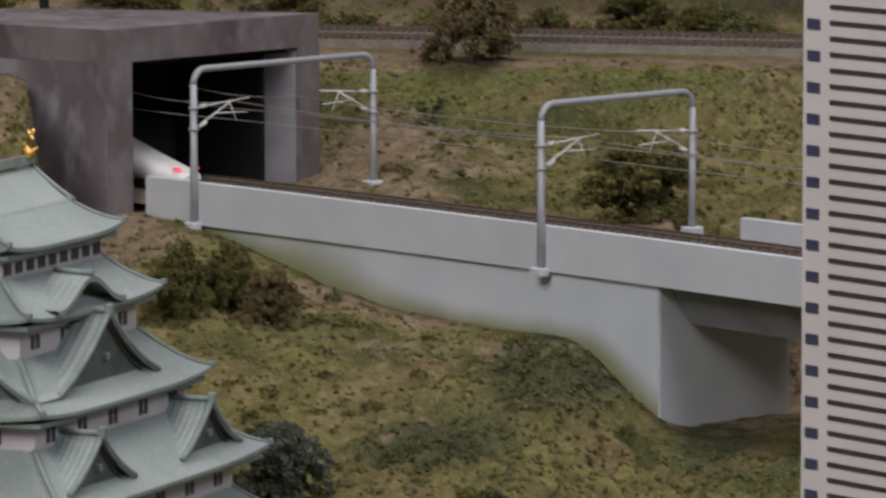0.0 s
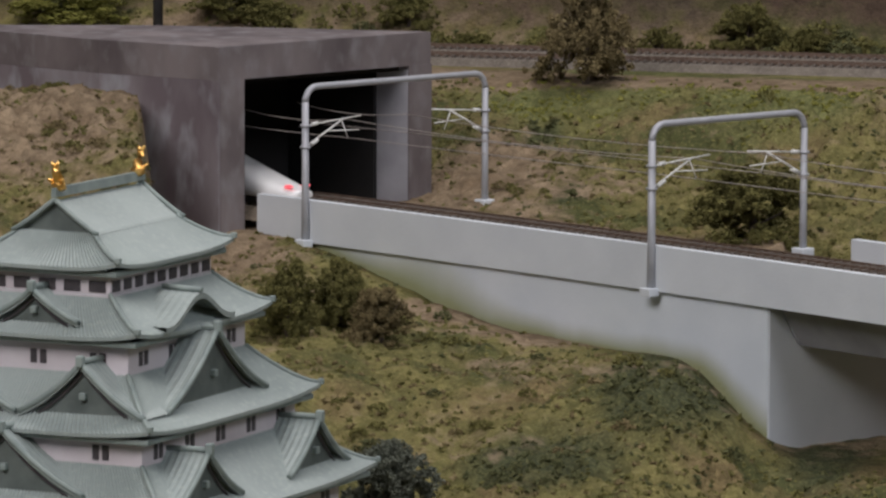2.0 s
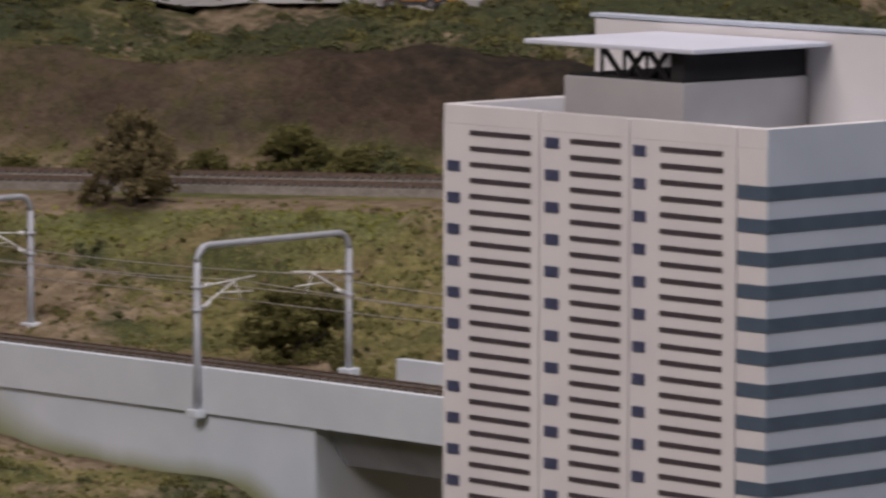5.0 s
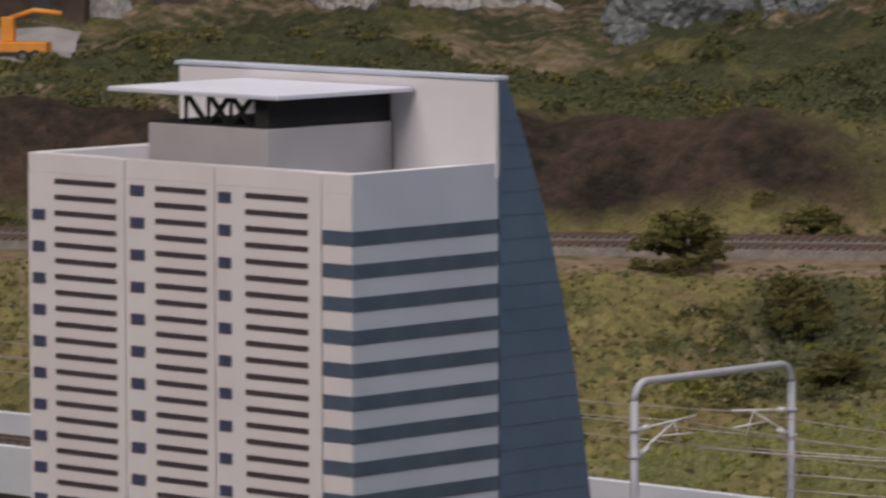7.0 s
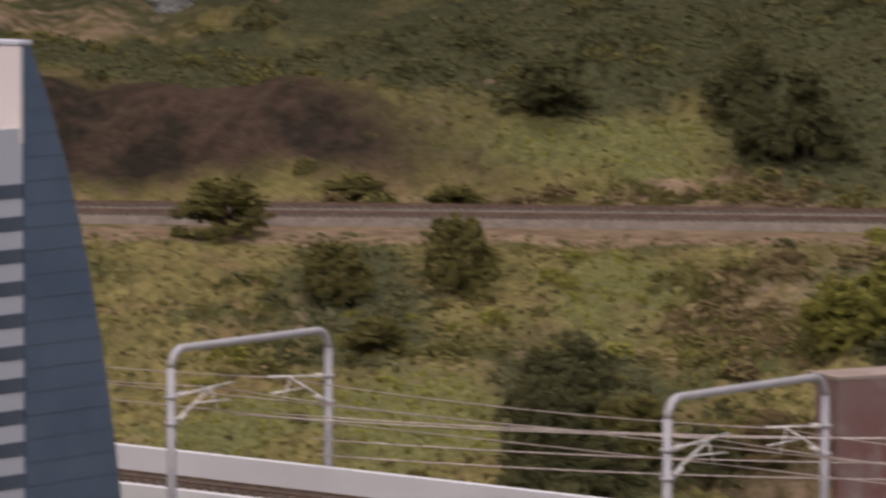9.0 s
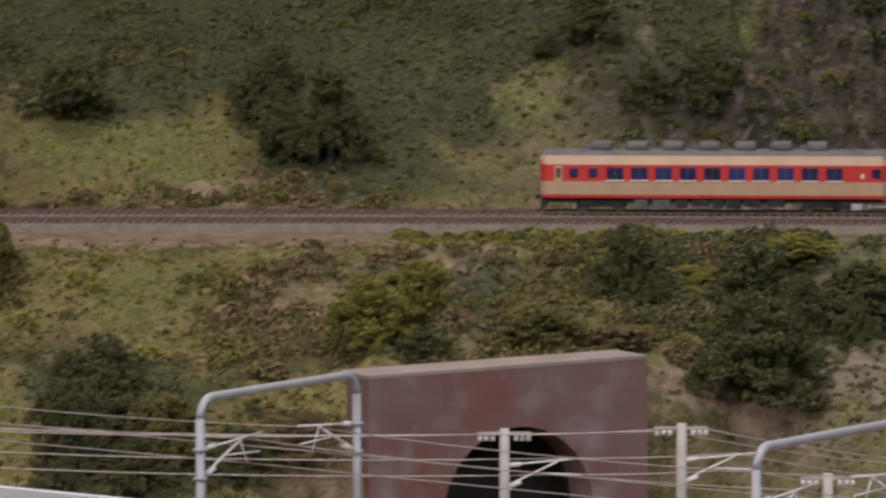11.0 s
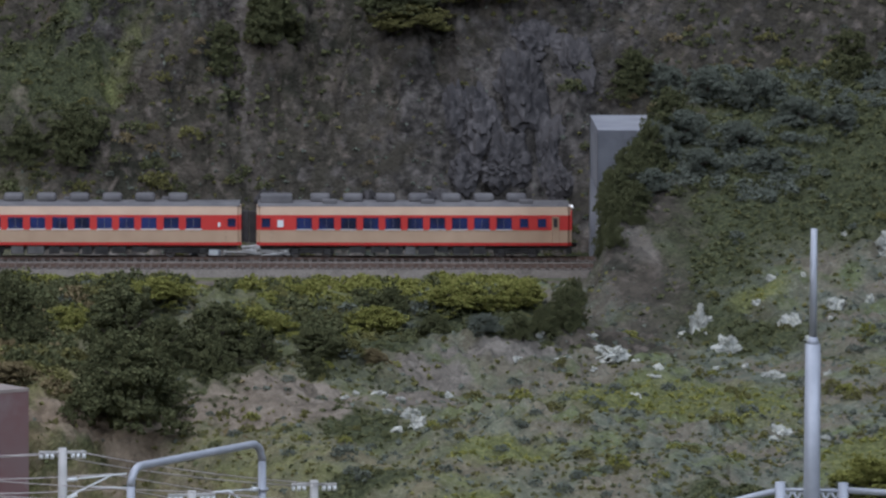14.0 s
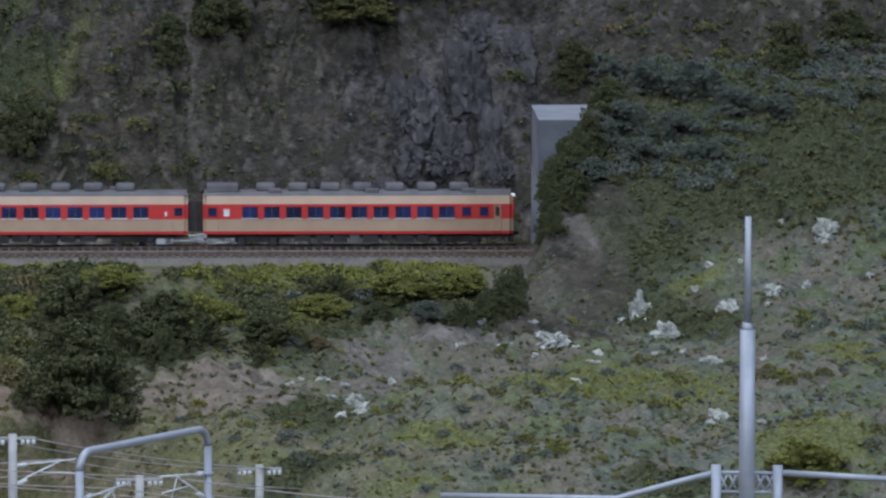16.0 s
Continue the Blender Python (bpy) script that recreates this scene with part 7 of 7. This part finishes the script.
def village_house(x, y, turn, w, d, h, wall, label):
    t = thing("village_house", pose(x, y, ground_z(x, y) - 0.012, 0, 0, turn), label, "house", "village houses")
    part("wall", boxed(-w / 2, -d / 2, 0, w / 2, d / 2, h, 0.0006), wall, t)
    rf = part("roof", prism(bmesh.new(), [(-d / 2 - 0.008, h), (d / 2 + 0.008, h), (0, h + d * 0.42)], -w / 2 - 0.006, w / 2 + 0.006, lambda u, q, s: Vector((s, u, q))), M_ROOFTILE, t, "grey tiled gable roof")
    part("ridge", tube(bmesh.new(), [(-w / 2 - 0.007, 0, h + d * 0.42), (w / 2 + 0.007, 0, h + d * 0.42)], 0.002, 6), M_ROOFTILE, rf)
    part("awning", boxed(-w / 2 + 0.004, -d / 2 - 0.016, h * 0.55, w / 2 - 0.004, -d / 2, h * 0.59, 0.0006), M_SIGN, t, "pale shop awning")
    for i in range(3):
        u = -w / 2 + w * (i + 0.5) / 3
        wn = part("window", boxed(u - w * 0.10, -d / 2 - 0.0015, h * 0.66, u + w * 0.10, -d / 2 + 0.001, h * 0.90, 0.0004), M_GLASS_BLUE, t)
        part("sill", boxed(u - w * 0.12, -d / 2 - 0.003, h * 0.64, u + w * 0.12, -d / 2, h * 0.66, 0.0003), M_SIGN, wn)
    part("door", boxed(-w * 0.12, -d / 2 - 0.0012, 0.008, w * 0.12, -d / 2 + 0.001, h * 0.48, 0.0004), M_CASTLE_WIN, t)


village_house(-0.475, 5.400, -6, 0.085, 0.070, 0.085, M_TIMBER, "dark brown wooden shop house with a pale awning")
village_house(-0.365, 5.470, -4, 0.070, 0.060, 0.075, M_TIMBER, "dark brown wooden house beside the pale rocks")
village_house(-0.640, 5.430, -8, 0.095, 0.070, 0.080, M_PLASTER, "pale plastered village house with a grey roof")


def street():
    bm = bmesh.new()
    rows = []
    for i in range(25):
        x = -1.15 + 0.72 * i / 24
        rows.append([Vector((x, yy - 0.12 * x - 0.06, ground_z(x, yy - 0.12 * x - 0.06) + 0.006)) for yy in np.linspace(5.045, 5.26, 12)])
    sheet(bm, rows)
    return solo("road", bm, M_ASPHALT, "pale grey village street on the plateau", "road", "structure")


street()


def truck():
    x, y = -0.478, 5.060
    t = thing("orange_truck", pose(x, y, ground_z(x, y) + 0.004, 0, 0, -8), "orange crane truck parked on the village street", "truck")
    part("chassis", boxed(-0.032, -0.011, 0.004, 0.032, 0.011, 0.008, 0.0006), M_UNDER, t)
    cab = part("cab", boxed(-0.034, -0.0115, 0.008, -0.018, 0.0115, 0.027, 0.0020), M_ORANGE, t, "orange cab")
    part("windscreen", boxed(-0.0345, -0.0095, 0.0165, -0.033, 0.0095, 0.0245, 0.0004), M_GLASS_BLUE, cab)
    part("side_window", boxed(-0.031, -0.0120, 0.0165, -0.0225, -0.0112, 0.0240, 0.0004), M_GLASS_BLUE, cab)
    part("bed", boxed(-0.016, -0.0115, 0.008, 0.034, 0.0115, 0.0175, 0.0010), M_ORANGE, t, "orange load bed")
    part("crane_column", boxed(-0.010, -0.006, 0.0175, 0.002, 0.006, 0.040, 0.0010), M_ORANGE, t)
    part("crane_arm", tube(bmesh.new(), [(-0.004, 0, 0.038), (0.020, 0, 0.046), (0.046, 0, 0.043)], 0.0026, 8), M_ORANGE, t)
    for wx in (-0.025, 0.012, 0.024):
        for side in (-1, 1):
            bm = tube(bmesh.new(), [(wx, side * 0.0085, 0.0050), (wx, side * 0.0120, 0.0050)], 0.0055, 16)
            w = part("wheel", bm, M_UNDER, t)
            part("rim", tube(bmesh.new(), [(wx, side * 0.0121, 0.0050), (wx, side * 0.0124, 0.0050)], 0.0026, 12), M_ROOF_GREY, w)


truck()


def outcrop(x, y, w, h, seed, mat, label):
    """A craggy pale rock of several faces."""
    bm = bmesh.new()
    bmesh.ops.create_icosphere(bm, subdivisions=5, radius=1)
    for v in bm.verts:
        n1 = noise.noise(v.co * 1.6 + Vector((seed, 0, 0)))
        n2 = noise.noise(Vector((v.co.x * 6, v.co.y * 6, v.co.z * 2.5)) + Vector((0, seed, 0)))
        n3 = noise.noise(v.co * 13 + Vector((0, 0, seed))) + 0.6 * noise.noise(v.co * 27 + Vector((0, 0, seed)))
        v.co *= 1 + 0.35 * n1 + 0.26 * abs(n2) + 0.045 * n3
    bm.transform(pose(x, y, ground_z(x, y) - 0.01, 0, 0, seed * 40) @ Matrix.Diagonal((w / 2, w * 0.35, h, 1)))
    return solo("rock_outcrop", bm, mat, label, "rock", group="rock outcrops")


M_PALECRAG = surface("pale_crag", (0.22, 0.21, 0.195), (0.38, 0.365, 0.335), 60, 0.9, bump=1.0, fine=190, c=(0.48, 0.46, 0.43))
M_BLUECRAG = surface("grey_crag", (0.085, 0.094, 0.090), (0.165, 0.176, 0.170), 45, 0.9, bump=0.8, fine=190, c=(0.28, 0.29, 0.285))
outcrop(-0.420, 5.410, 0.050, 0.060, 1, M_PALECRAG, "pale craggy rock beside the village")
outcrop(-0.310, 5.500, 0.060, 0.065, 2, M_PALECRAG, "pale craggy rock beside the village")
outcrop(-0.190, 5.520, 0.100, 0.050, 3, M_PALECRAG, "pale craggy rock beside the village")
outcrop(-0.040, 5.420, 0.130, 0.050, 4, M_PALECRAG, "pale craggy rock on the green ridge")
outcrop(0.140, 5.300, 0.150, 0.062, 5, M_BLUECRAG, "grey craggy rock on the green ridge")
outcrop(0.255, 5.230, 0.100, 0.040, 6, M_BLUECRAG, "grey craggy rock on the green ridge")
outcrop(0.090, 5.180, 0.060, 0.022, 7, M_BLUECRAG, "grey craggy rock on the green ridge")

CLIFF_ROCKS = [
    (1.225, 4.261, 0.061, 0.041),
    (1.263, 4.259, 0.056, 0.044),
    (1.241, 4.237, 0.056, 0.031),
    (1.281, 4.231, 0.051, 0.047),
    (1.286, 4.21, 0.04, 0.022),
    (1.208, 4.246, 0.045, 0.025),
    (1.311, 4.26, 0.035, 0.031),
    (1.277, 4.279, 0.061, 0.025),
    (1.203, 4.266, 0.035, 0.034),
    (1.073, 4.251, 0.04, 0.013),
    (1.122, 4.252, 0.035, 0.013),
    (1.148, 4.206, 0.045, 0.013),
    (0.99, 4.27, 0.035, 0.013),
    (1.035, 4.284, 0.025, 0.009),
    (1.18, 4.229, 0.035, 0.016),
    (1.237, 4.232, 0.045, 0.016),
    (0.921, 4.3, 0.03, 0.013),
    (1.107, 4.244, 0.025, 0.009),
]


def cliff_rock(x, y, w, h, seed):
    """A cleft block of the rock face, upright in its grain."""
    bm = bmesh.new()
    bmesh.ops.create_icosphere(bm, subdivisions=4, radius=1)
    for v in bm.verts:
        c = v.co.copy()
        n1 = noise.noise(Vector((c.x * 1.5, c.y * 1.5, c.z * 0.8)) + Vector((seed * 3.1, 0, 0)))
        n2 = abs(noise.noise(Vector((c.x * 4.5, c.y * 4.5, c.z * 1.6)) + Vector((0, seed * 1.7, 0))))
        n3 = abs(noise.noise(Vector((c.x * 11, c.y * 11, c.z * 5)) + Vector((0, 0, seed * 2.3))))
        v.co = c * (0.95 + 0.45 * n1 - 0.55 * n2 - 0.22 * n3)
    bm.transform(pose(x, y, ground_z(x, y) - 0.1 * h, -14, 0, seed * 47 % 60 - 30) @ Matrix.Diagonal((w / 2, w * 0.30, h, 1)))
    return solo("cliff_rock", bm, M_CLIFFROCK, "dark grey cleft rock in the cliff behind the line", "rock", group="rocks of the cliff")


M_CLIFFROCK = surface("dark_cleft_rock", (0.030, 0.027, 0.027), (0.078, 0.070, 0.067), 55, 0.9, bump=1.0, fine=260, c=(0.110, 0.100, 0.095), each=0.2, stretch=0.5)
for i, spec in enumerate(CLIFF_ROCKS):
    cliff_rock(*spec, i + 1)
